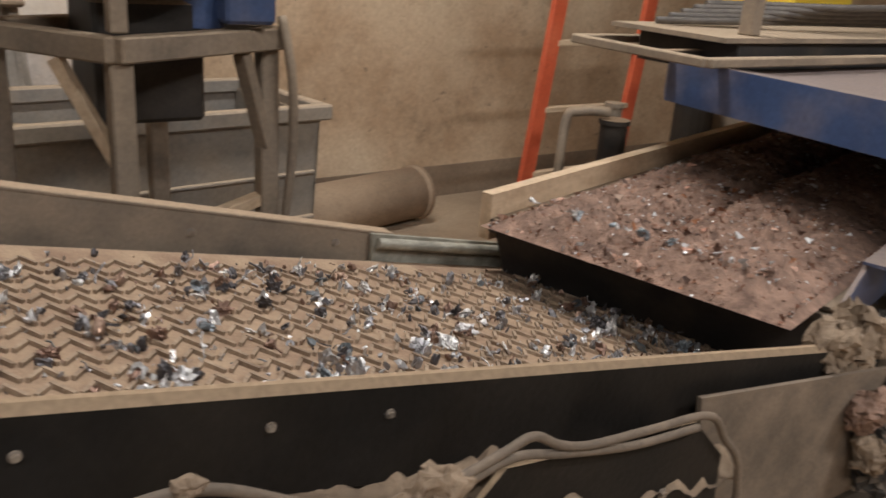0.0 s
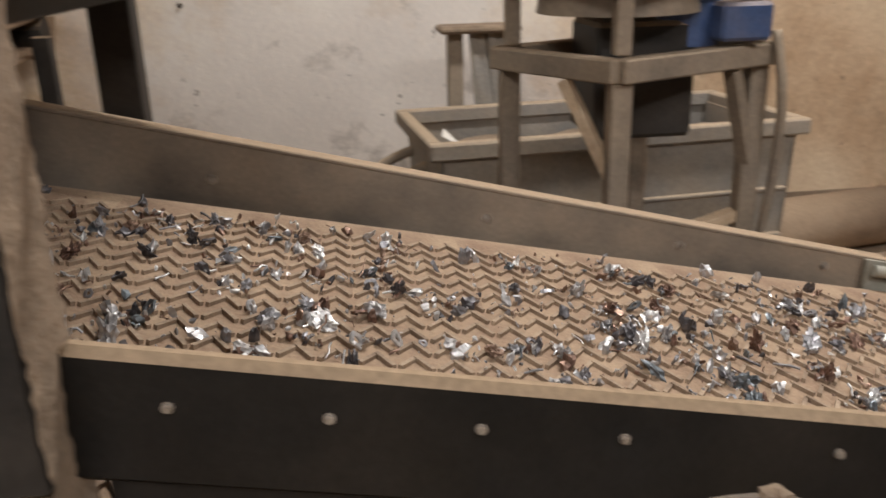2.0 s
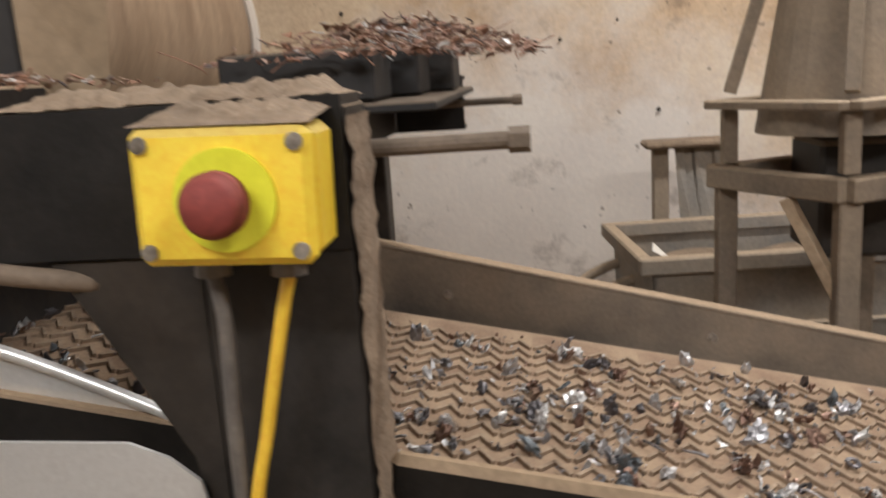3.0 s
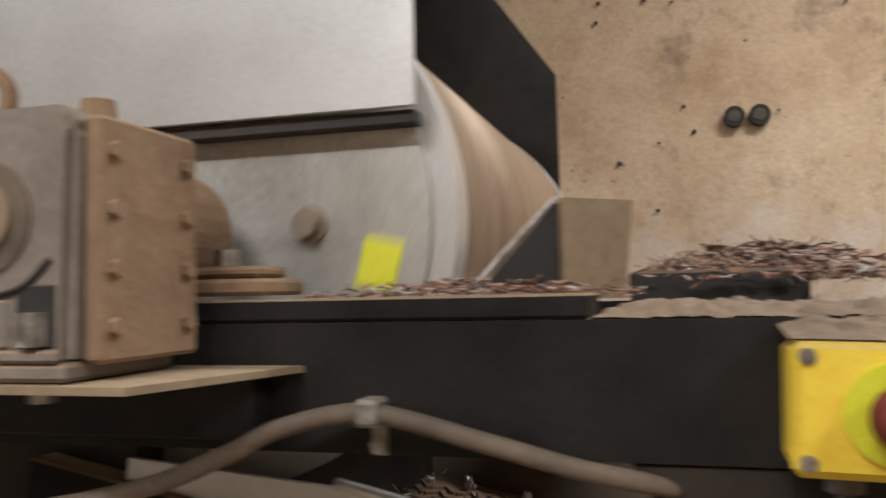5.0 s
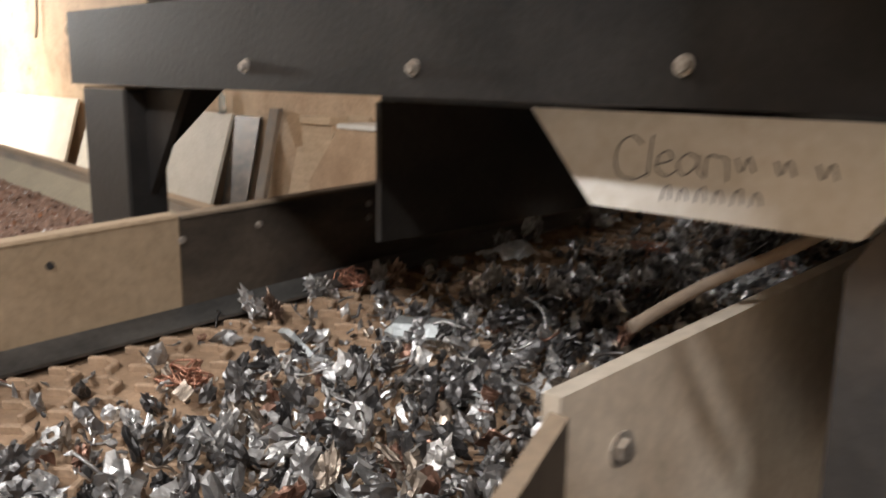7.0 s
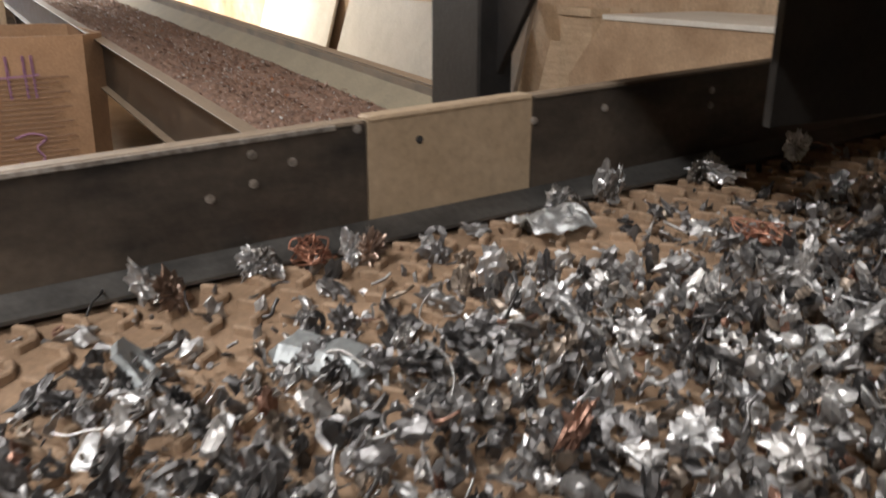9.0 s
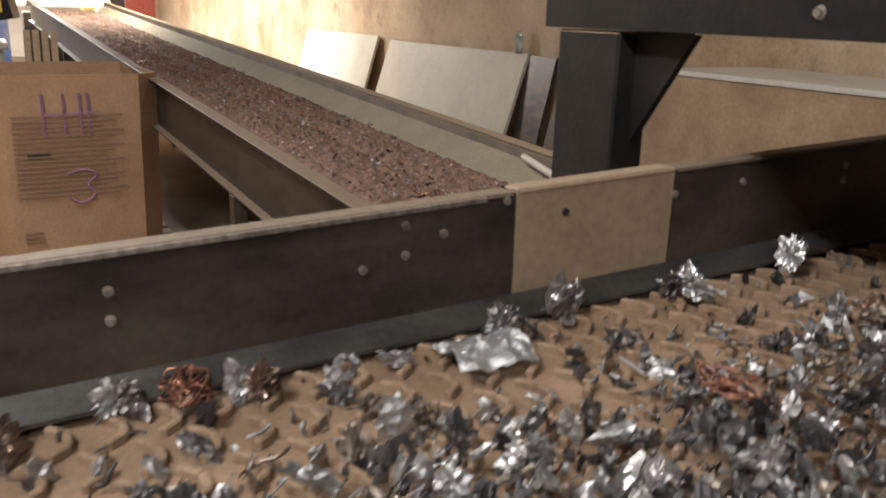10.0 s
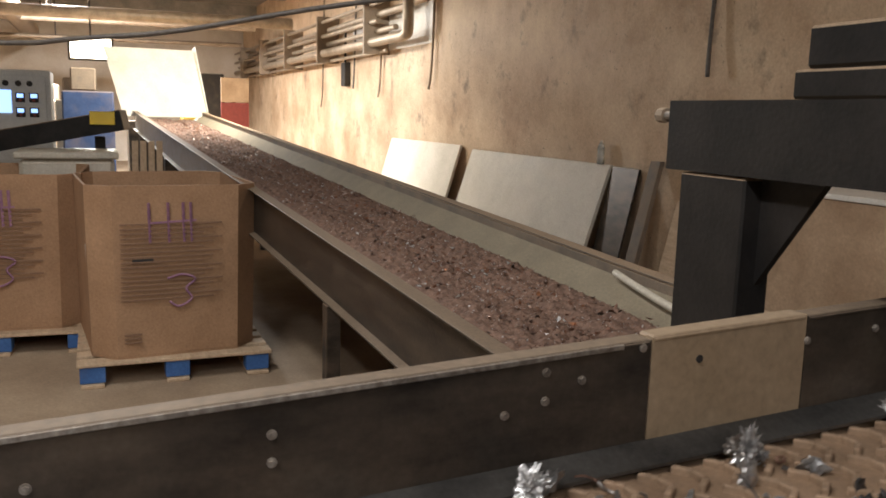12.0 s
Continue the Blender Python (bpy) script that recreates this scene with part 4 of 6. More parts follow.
prof = [(-0.600, 1.516), (-0.425, 1.510), (-0.420, 1.66), (-0.43, 1.675), (-0.50, 1.675), (-0.535, 1.668), (-0.552, 1.657), (-0.66, 1.653), (-0.677, 1.638), (-0.672, 1.575), (-0.63, 1.555), (-0.605, 1.545)]
slab(bm, [(x, G0, z) for x, z in prof], (0, 0.105, 0))
bmesh.ops.bevel(bm, geom=list(bm.edges), offset=0.006, segments=2, affect="EDGES")
case_ = part("gear_case", bm, M_gear, gear, "grey cast gear case")
bm = B()
box(bm, (-0.422, G0 + 0.01, 1.512), (-0.407, G0 + 0.115, 1.668), 0.003)
part("side_cover", bm, M_motor, gear, "brown dusty bolted side cover")
for k in range(4):
    z = 1.535 + 0.037 * k
    for y in (G0 + 0.02, G0 + 0.10):
        part("cover_bolt", one(cyl, (-0.407, y, z), (-0.402, y, z), 0.006, 6), M_motor, gear)
bm = B()
box(bm, (-0.602, G0 - 0.004, 1.502), (-0.424, G0 + 0.11, 1.514), 0.003)
for x0, x1 in ((-0.60, -0.548), (-0.475, -0.428)):
    box(bm, (x0, G0 - 0.006, 1.514), (x1, G0 + 0.0, 1.522), 0.002)
part("foot", bm, M_gear, gear)
bm = B()
cyl(bm, (-0.488, G0 + 0.001, 1.605), (-0.488, G0 - 0.002, 1.605), 0.0365, 36)
part("seal_ring", bm, M_hose, case_, "dark dusty seal ring")
bm = B()
cyl(bm, (-0.488, G0 - 0.001, 1.605), (-0.488, G0 - 0.006, 1.605), 0.0235, 30)
part("shaft_end", bm, M_plate_tan, case_, "round shaft end")
bm = B()
cyl(bm, (-0.488, G0 - 0.005, 1.605), (-0.488, G0 - 0.0075, 1.605), 0.015, 24)
part("shaft_cap", bm, M_motor, case_)
part("shaft_bolt", one(cyl, (-0.488, G0 - 0.0075, 1.605), (-0.488, G0 - 0.011, 1.605), 0.005, 6), M_bolt, case_)
bm = B()
cyl(bm, (-0.521, G0 + 0.002, 1.546), (-0.521, G0 - 0.003, 1.546), 0.023, 30)
part("cover_boss", bm, M_gear, case_)
# Pockets aren't cut: dark plates on the face imitate their shade.
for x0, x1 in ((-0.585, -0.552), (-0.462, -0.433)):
    part("bolt_pocket", one(box, (x0, G0 - 0.0015, 1.523), (x1, G0 + 0.001, 1.562), 0.001), M_dark, case_, "dark plate imitating a shaded bolt pocket")
    part("pocket_bolt", one(cyl, ((x0 + x1) / 2, G0 - 0.002, 1.524), ((x0 + x1) / 2, G0 - 0.002, 1.545), 0.009, 8), M_bolt, case_)
    part("foot_nut", one(cyl, ((x0 + x1) / 2, G0 + 0.006, 1.489), ((x0 + x1) / 2, G0 + 0.006, 1.496), 0.009, 6), M_bolt, gear)
part("rib", one(box, (-0.497, G0 - 0.004, 1.522), (-0.468, G0 + 0.001, 1.553), 0.002), M_gear, case_)
# Dark raised line imitates the shade in the web's groove.
part("web_groove", one(tube, [(-0.505, G0 - 0.001, 1.554), (-0.478, G0 - 0.001, 1.556), (-0.455, G0 - 0.001, 1.562), (-0.437, G0 - 0.001, 1.578)], 0.0022, 6), M_dark, case_)
part("case_screw", one(cyl, (-0.606, G0, 1.546), (-0.606, G0 - 0.005, 1.546), 0.007, 8), M_frame, case_)
bm = B()
bmesh.ops.create_cone(bm, cap_ends=True, segments=20, radius1=0.013, radius2=0.011, depth=0.014, matrix=Matrix.Translation((-0.442, G0 + 0.05, 1.680)))
part("filler_cap", bm, M_motor, case_)
bm = B()
m = pose(-0.545, G0 + 0.06, 1.698, 90, 0, 0)
ring = [[m @ Vector(((0.02 + 0.006 * math.cos(b)) * math.cos(a), (0.02 + 0.006 * math.cos(b)) * math.sin(a), 0.006 * math.sin(b))) for b in [k * math.pi / 4 for k in range(8)]] for a in [k * math.pi / 12 for k in range(24)]]
vs = [[bm.verts.new(p) for p in r] for r in ring]
for i in range(24):
    for j in range(8):
        bm.faces.new((vs[i][j], vs[(i + 1) % 24][j], vs[(i + 1) % 24][(j + 1) % 8], vs[i][(j + 1) % 8])).smooth = True
part("lifting_eye", bm, M_motor, case_, "round lifting eye")
bm = B()
cyl(bm, (-0.66, G0 + 0.055, 1.60), (-0.715, G0 + 0.055, 1.60), 0.048, 30)
cyl(bm, (-0.71, G0 + 0.07, 1.60), (-0.845, G0 + 0.07, 1.60), 0.052, 30)
body = part("motor_body", bm, M_motor, gear, "finned motor body caked in brown dust")
for k in range(20):
    a = 2 * math.pi * k / 20
    c = Vector((0, math.cos(a), math.sin(a))) * 0.053
    f_ = part("fin", one(beam, (-0.73, G0 + 0.07 + c.y, 1.60 + c.z), (-0.835, G0 + 0.07 + c.y, 1.60 + c.z), 0.004, 0.008, 0), M_motor, gear)
bm = B()
box(bm, (-0.842, G0 - 0.03, 1.547), (-0.748, G0 + 0.03, 1.652), 0.012)
tbox = part("terminal_box", bm, M_motor, gear, "brown dusty terminal box")
bm = B()
box(bm, (-0.747, G0 - 0.033, 1.543), (-0.733, G0 + 0.03, 1.655), 0.003)
part("terminal_lid", bm, M_motor, tbox)
bm = B()
cyl(bm, (-0.733, G0, 1.61), (-0.70, G0, 1.61), 0.02, 12)
cyl(bm, (-0.760, G0 - 0.008, 1.577), (-0.688, G0 - 0.014, 1.580), 0.011, 10)
cyl(bm, (-0.725, G0 - 0.011, 1.578), (-0.71, G0 - 0.012, 1.579), 0.016, 6)
part("cable_gland", bm, M_motor, tbox)
bm = B()
slab(bm, [(-0.62, G0 - 0.012, 1.496), (-0.375, G0 - 0.012, 1.496), (-0.333, -0.001, 1.496), (-0.62, -0.001, 1.496)], (0, 0, 0.005))
part("bracket_plate", bm, M_plate_tan, gear, "tan dusty bracket plate")
part("bracket_angle", one(box, (-0.62, -0.03, 1.45), (-0.36, -0.001, 1.4955), 0.002), M_black, gear)

mh = thing("motor_hose", "brown dusty flexible cable hose clipped to the beam", "hose", (-0.5, -0.03, 1.45))
part("hose", one(tube, [(-0.69, G0 - 0.014, 1.580), (-0.676, -0.153, 1.579), (-0.628, -0.165, 1.550), (-0.600, -0.165, 1.517), (-0.574, -0.155, 1.471), (-0.551, -0.13, 1.433), (-0.51, -0.103, 1.411), (-0.43, -0.062, 1.421), (-0.375, -0.038, 1.442), (-0.337, -0.03, 1.460), (-0.275, -0.02, 1.470), (-0.19, -0.016, 1.450), (-0.13, -0.010, 1.434), (-0.07, 0.01, 1.420)], 0.0070, 12), M_hose, mh)
bm = B()
box(bm, (-0.284, -0.030, 1.461), (-0.267, -0.001, 1.480), 0.003)
box(bm, (-0.280, -0.004, 1.438), (-0.268, -0.001, 1.462), 0.001)
part("clip", bm, M_bolt, mh, "bent metal clip")
part("clip_screw", one(cyl, (-0.274, -0.001, 1.446), (-0.274, -0.008, 1.446), 0.006, 8), M_bolt, mh)

# ---- emergency stop ----
es = thing("emergency_stop", "yellow emergency stop box with red mushroom button", "stop button", (0.045, -0.03, 1.48))
EM = pose(0.043, 0, 1.4815, 0, 1.5, 0)


def ebox(lo, hi, bevel):
    return one(box, lo, hi, bevel, EM)


part("box_body", ebox((-0.0505, -0.048, -0.038), (0.0505, -0.001, 0.038), 0.006), M_yellow, es, "yellow plastic box")
lid_ = part("lid", ebox((-0.051, -0.060, -0.0385), (0.051, -0.0485, 0.0385), 0.005), M_yellow, es)
bm = B()
cyl(bm, EM @ Vector((0.003, -0.0595, -0.001)), EM @ Vector((0.003, -0.0635, -0.001)), 0.0285, 40)
part("legend_ring", bm, M_lime, lid_, "lime yellow ring")
bm = B()
cyl(bm, EM @ Vector((0.003, -0.0625, -0.001)), EM @ Vector((0.003, -0.0765, -0.001)), 0.012, 24)
v0 = EM @ Vector((0.003, -0.083, -0.001))
v1 = EM @ Vector((0.003, -0.092, -0.001))
cyl(bm, v0 + Vector((0, 0.010, 0)), v0, 0.0178, 36)
cyl(bm, v0, v1, 0.0178, 36, 0.013)
part("button", bm, M_red, lid_, "dull red mushroom button", True)
for sx in (-1, 1):
    for sz in (-1, 1):
        part("screw", one(cyl, EM @ Vector((0.043 * sx, -0.0595, 0.0297 * sz)), EM @ Vector((0.043 * sx, -0.062, 0.0297 * sz)), 0.0048, 14), M_bolt, lid_)
for x, m_, nm in ((-0.020, M_gwire, "grey_gland"), (0.026, M_gwire, "gland")):
    part(nm, one(cyl, EM @ Vector((x, -0.03, -0.038)), EM @ Vector((x, -0.03, -0.050)), 0.011, 12), m_, es)
part("yellow_cable", one(tube, [EM @ Vector((0.026, -0.03, -0.050)), (0.062, -0.031, 1.41), (0.045, -0.031, 1.338), (0.028, -0.03, 1.26), (0.015, -0.02, 1.1), (0.012, -0.015, 0.8)], 0.0044, 8), M_ywire, es)
part("grey_cable", one(tube, [EM @ Vector((-0.020, -0.03, -0.050)), (0.025, -0.03, 1.40), (0.023, -0.03, 1.33), (0.021, -0.025, 1.2), (0.021, -0.015, 0.8)], 0.005, 8), M_gwire, es)
bm = B()
grid_patch(bm, -0.008, 0.094, -0.057, 0.0, 60, 34, lambda x, y: 1.5205 - 0.026 * (x - 0.045) + min(1, (x + 0.008) * 60, (0.094 - x) * 60, (y + 0.057) * 70) * (0.004 + 0.006 * abs(noise.noise((x * 40, y * 40, 7))) + 0.004 * noise.noise((x * 130, y * 130, 1))) + 0.006 * (y + 0.058) / 0.058)
tagged(part("lint_cover", bm, M_dustpile), "lint mat lying on the stop box", "dust", "", "stuff")

# ---- chutes under the frame ----
bm = B()
pl = [(-0.20, 1.20), (-0.20, 1.318), (-0.062, 1.314), (-0.035, 1.303), (-0.015, 1.286), (-0.010, 1.262), (-0.025, 1.246), (-0.06, 1.236)]
slab(bm, [(x, -0.002, z) for x, z in pl], (0, -0.003, 0))
part("chute_flap", bm, M_stainless, sep, "pale galvanised flap with a rounded corner")

chute = thing("metal_chute", "galvanised chute below the drum", "chute", (-0.4, 0.3, 1.3))
bm = B()
slab(bm, [(-0.52, 0.05, 1.418), (-0.30, 0.05, 1.398), (-0.14, 0.05, 1.347), (0.02, 0.05, 1.275), (0.02, 0.05, 1.16), (-0.56, 0.05, 1.16)], (0, 0.006, 0))
part("front_sheet", bm, M_stainless, chute, "bare galvanised front sheet")
part("edge_fold", one(tube, [(-0.33, 0.047, 1.405), (-0.24, 0.047, 1.384), (-0.14, 0.047, 1.35), (0.02, 0.047, 1.277)], 0.005, 8), M_stainless, chute)
bolt(chute, (-0.30, 0.05, 1.36), (0, -1, 0), 0.003, 0.003)
# Solid dark block in place of the shade beside the skirt plate.
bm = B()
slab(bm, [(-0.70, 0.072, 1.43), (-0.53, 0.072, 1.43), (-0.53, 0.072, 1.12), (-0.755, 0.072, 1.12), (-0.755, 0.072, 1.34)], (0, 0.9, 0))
part("shade_block", bm, M_dark, chute, "dark block standing in for shade below the drum")
clean = thing("white_chute_board", "white chute board with handwriting in black marker", "board", (-0.85, 0.06, 1.39))
bm = B()
slab(bm, [(-0.998, 0.058, 1.432), (-0.937, 0.058, 1.362), (-0.745, 0.058, 1.362), (-0.690, 0.058, 1.432)], (0, 0.005, 0))
slab(bm, [(-0.937, 0.063, 1.362), (-0.745, 0.063, 1.362), (-0.745, 0.85, 1.40), (-0.937, 0.85, 1.40)], (0, 0, 0.004))
part("board", bm, M_board, clean)


def stroke(pts, x, z, k):
    """One pen line on the board; pts are letter units."""
    part("pen_stroke", one(tube, [(x + k * u, 0.0572, z + k * v) for u, v in pts], 0.0006, 5), M_ink, clean)


K = 0.027
for pts, x in (([(0.8, 0.85), (0.5, 1.05), (0.15, 0.85), (0.0, 0.4), (0.15, 0.0), (0.6, -0.1), (1.0, 0.1)], 0.0),
               ([(0.2, 0.0), (0.25, 0.6), (0.3, 1.1)], 0.030), ([(0.0, 0.35), (0.45, 0.5), (0.35, 0.72), (0.1, 0.6), (0.05, 0.25), (0.35, 0.08), (0.6, 0.25)], 0.046),
               ([(0.65, 0.6), (0.35, 0.7), (0.1, 0.4), (0.3, 0.15), (0.6, 0.4), (0.65, 0.65), (0.68, 0.3), (0.85, 0.15)], 0.066),
               ([(0.0, 0.1), (0.05, 0.65), (0.3, 0.68), (0.55, 0.6), (0.6, 0.1)], 0.098)):
    stroke(pts, -0.917 + 0.72 * x, 1.387, K)
for k in range(6):
    stroke([(0.0, 0.0), (0.12, 0.45), (0.3, 0.5 - 0.2 * (k % 2)), (0.35, 0.05)], -0.878 + 0.013 * k, 1.372 + 0.0006 * k, 0.02)
for k in range(3):
    stroke([(0.0, 0.4), (0.2, 0.0), (0.4, 0.45), (0.6, 0.0)], -0.825 + 0.026 * k, 1.397, 0.021)
side = thing("drop_chute", "dark steel drop chute above the cross belt", "chute", (-1.2, 0.5, 1.3))
part("top_sheet", one(slab, [(-1.215, 0.09, 1.436), (-1.0, 0.09, 1.436), (-1.0, 0.75, 1.436), (-1.215, 0.75, 1.436)], (0, 0, -0.006)), M_dark, side)
part("side_sheet", one(slab, [(-1.215, 0.09, 1.429), (-1.215, 1.0, 1.429), (-1.215, 1.0, 1.29), (-1.215, 0.09, 1.287)], (-0.008, 0, 0)), M_post, side)
part("rear_sheet", one(slab, [(-0.70, 1.001, 1.436), (-0.70, 1.001, 1.29), (-1.48, 1.001, 1.29), (-1.48, 1.001, 1.436)], (0, 0.008, 0)), M_dark, side)
part("wing_sheet", one(slab, [(-1.226, 0.10, 1.436), (-1.48, 0.45, 1.436), (-1.48, 0.45, 1.31), (-1.226, 0.10, 1.30)], (0, 0.006, 0)), M_dark, side)

# ---- feeder tray ----
feeder = thing("vibrating_feeder", "steel vibrating feeder tray full of shredded fluff", "feeder", (2.3, 0.7, 0.6))
FD = Vector((math.cos(math.radians(12)), math.sin(math.radians(12)), 0))
FN = Vector((-FD.y, FD.x, 0))
F0 = Vector((1.69, 0.226, 0.925))
FW = 0.71


def fp(u, v, w=0.0):
    """u metres back from the lip, v across, w above the tray floor."""
    return F0 + FD * u + FN * v + Vector((0, 0, w + 0.02 * u))


part("tray_floor", one(slab, [fp(0.1, 0, -0.008), fp(3.2, 0, -0.008), fp(3.2, FW, -0.008), fp(0, FW, -0.008)], (0, 0, 0.008)), M_rail_dark, feeder)
part("far_side", one(slab, [fp(0, FW, -0.05), fp(3.2, FW, -0.05), fp(3.2, FW, 0.055), fp(0, FW, 0.055)], tuple(FN * 0.03)), M_wood, feeder, "pale dusty side board")
bm = B()
slab(bm, [fp(0.1, 0, -0.05), fp(3.2, 0, -0.05), fp(3.2, 0, 0.06), fp(0.22, 0, 0.06), fp(0.1, 0, 0.0)], tuple(FN * -0.008))
slab(bm, [fp(0.2, 0.0, 0.06), fp(3.2, 0.0, 0.06), fp(3.2, -0.05, 0.06), fp(0.2, -0.05, 0.06)], (0, 0, 0.006))
part("near_side", bm, M_blue, feeder, "blue side channel")
part("lip", one(slab, [fp(0.09, 0, -0.012), fp(-0.01, FW, -0.012), fp(0.0, FW, -0.03), fp(0.1, 0, -0.03)], tuple(FD * 0.01)), M_dark, feeder)
bm = B()
slab(bm, [fp(0.12, 0.0, -0.03), fp(0.02, FW, -0.03), fp(0.10, FW, -0.22), fp(0.20, 0.0, -0.22)], tuple(FD * 0.008))
part("curtain", bm, M_dark, feeder, "black rubber curtain below the lip")
for u in (0.9, 2.8):
    for v in (-0.06, FW + 0.06):
        p = fp(u, v)
        part("leg", one(box, (p.x - 0.03, p.y - 0.03, 0), (p.x + 0.03, p.y + 0.03, p.z - 0.05), 0.003), M_post, feeder)
deck2 = thing("feed_deck", "dark lower feed deck behind the belt tail", "deck", (3.4, 0.5, 0.3))
part("plate", one(box, (2.10, 0.12, 0.688), (5.3, 0.94, 0.698), 0.002), M_rail_dark, deck2)
for x in (2.4, 5.1):
    for y in (0.18, 0.88):
        part("leg", one(box, (x - 0.025, y - 0.025, 0), (x + 0.025, y + 0.025, 0.687), 0.002), M_post, deck2)

# deck with hoses above the tray
deck = thing("blue_machine", "blue machine housing with a dusty cable-strewn deck", "machine", (3.0, 0.6, 1.2))
bm = B()
slab(bm, [(2.45, 1.24, 1.13), (2.1, 0.95, 1.16), (1.95, -0.1, 1.16), (4.4, -0.1, 1.16), (4.4, 1.24, 1.13)], (0, 0, 0.105))
part("housing", bm, M_blue, deck, "dark blue painted housing")
for a, b in (((2.06, 1.25, 1.277), (2.014, 0.778, 1.277)), ((2.014, 0.778, 1.277), (4.4, 0.76, 1.277)), ((2.06, 1.25, 1.277), (4.4, 1.25, 1.277))):
    part("guard_rail", one(beam, a, b, 0.03, 0.022, 0.003), M_frame, deck, "dusty angle rail")
part("rail_arm", one(beam, (2.04, 0.95, 1.274), (2.3, 0.95, 1.276), 0.03, 0.02), M_post, deck)
bm = B()
slab(bm, [(2.16, 1.22, 1.315), (2.13, 0.82, 1.315), (4.4, 0.80, 1.315), (4.4, 1.22, 1.315)], (0, 0, 0.012))
part("upper_shelf", bm, M_frame, deck, "dusty deck plate")
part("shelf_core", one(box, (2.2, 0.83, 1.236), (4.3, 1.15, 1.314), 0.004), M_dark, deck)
# No opening here: a solid dark block imitates the shaded throat.
part("throat_shade_block", one(box, (3.05, 0.35, 0.97), (4.3, 1.2, 1.128), 0.004), M_dark, deck, "dark block imitating the shaded throat under the housing")
part("back_leg", one(box, (4.25, -0.05, 0), (4.33, 0.03, 1.128), 0.003), M_post, deck)
part("back_leg", one(box, (4.25, 1.14, 0), (4.33, 1.22, 1.128), 0.003), M_post, deck)
part("stanchion", one(box, (2.28, 0.86, 1.328), (2.32, 0.90, 1.75), 0.003), M_frame, deck)
bundle = thing("hose_bundle", "bundle of dark hoses lying on the deck", "hose", (2.5, 0.6, 1.34))
for k in range(5):
    bm = B()
    tube(bm, [(2.25 + 0.05 * k, 1.14, 1.338 + 0.012 * k), (2.45 + 0.04 * k, 1.06, 1.345 + 0.012 * k), (2.8, 1.0 - 0.03 * k, 1.352 + 0.013 * k), (3.4, 0.95, 1.352 + 0.016 * k)], 0.010, 8)
    part("hose", bm, M_gwire, bundle)
tagged(part("yellow_crate", one(box, (3.6, 1.6, 1.18), (4.05, 1.95, 1.6), 0.012), M_yellow), "yellow plastic crate on a stand", "crate")
tagged(part("crate_stand", one(box, (3.55, 1.55, 0.0), (4.1, 2.0, 1.178), 0.01), M_frame), "dusty steel stand below the crate", "stand")
pump = thing("pump_unit", "dark dusty pump cylinders by the wall", "pump", (3.7, 1.9, 0))
for x, y, r, h in ((3.15, 2.05, 0.06, 0.82), (3.42, 1.85, 0.085, 0.95), (3.3, 2.2, 0.04, 0.86)):
    bm = B()
    cyl(bm, (x, y, 0.0), (x, y, h), r, 18)
    cyl(bm, (x, y, h), (x, y, h + 0.02), r * 1.15, 18)
    part("cylinder", bm, M_post if r > 0.05 else M_frame, pump)
part("pipe_bend", one(tube, [(2.95, 2.15, 0.3), (2.95, 2.15, 0.8), (3.0, 2.12, 0.87), (3.12, 2.06, 0.87)], 0.022, 8), M_frame, pump)
part("base_plate", one(box, (2.85, 1.7, 0.0), (3.65, 2.3, 0.03), 0.004), M_frame, pump)

# ---- orange ladder ----
ladder = thing("ladder", "orange-red ladder with grey rungs leaning by the wall", "ladder", (3.3, 2.4, 0))
for x in (2.945, 3.54):
    part("side_rail", one(beam, (x, 2.4, 0.161), (x + 0.26, 2.4, 2.4), 0.03, 0.075), M_orange, ladder, "orange side rail")
for k in range(6):
    t = 0.16 + 0.135 * k
    part("rung", one(beam, (2.97 + 0.26 * t, 2.4, 0.16 + 2.24 * t), (3.52 + 0.26 * t, 2.4, 0.16 + 2.24 * t), 0.04, 0.025), M_wood, ladder)

# ---- bin with mixer stand ----
binn = thing("steel_bin", "grey dusty steel bin with a folded rim", "bin", (1.15, 2.4, 0))
bx0, bx1, by0, by1 = 0.525, 1.785, 1.955, 2.585
BIN_TURN = Matrix.Translation((bx0, by0, 0)) @ Matrix.Rotation(math.radians(5.5), 4, "Z") @ Matrix.Translation((-bx0, -by0, 0))
bm = B()
outer = [(bx0 + 0.04, by0 + 0.02), (bx1 - 0.04, by0 + 0.02), (bx1 - 0.04, by1 - 0.02), (bx0 + 0.04, by1 - 0.02)]
for i in range(4):
    a, b = outer[i], outer[(i + 1) % 4]
    c = ((bx0 + bx1) / 2, (by0 + by1) / 2)
    lo = [(c[0] + (p[0] - c[0]) * 0.96, c[1] + (p[1] - c[1]) * 0.94) for p in (a, b)]
    n = Vector((-(b[1] - a[1]), b[0] - a[0], 0)).normalized() * 0.01
    part("tub_side", one(slab, [(*a, 0.92), (*b, 0.92), (*lo[1], 0.30), (*lo[0], 0.30)], tuple(n)), M_bin, binn)
box(bm, (bx0 + 0.1, by0 + 0.08, 0.29), (bx1 - 0.1, by1 - 0.08, 0.30))
part("tub_floor", bm, M_bin, binn)
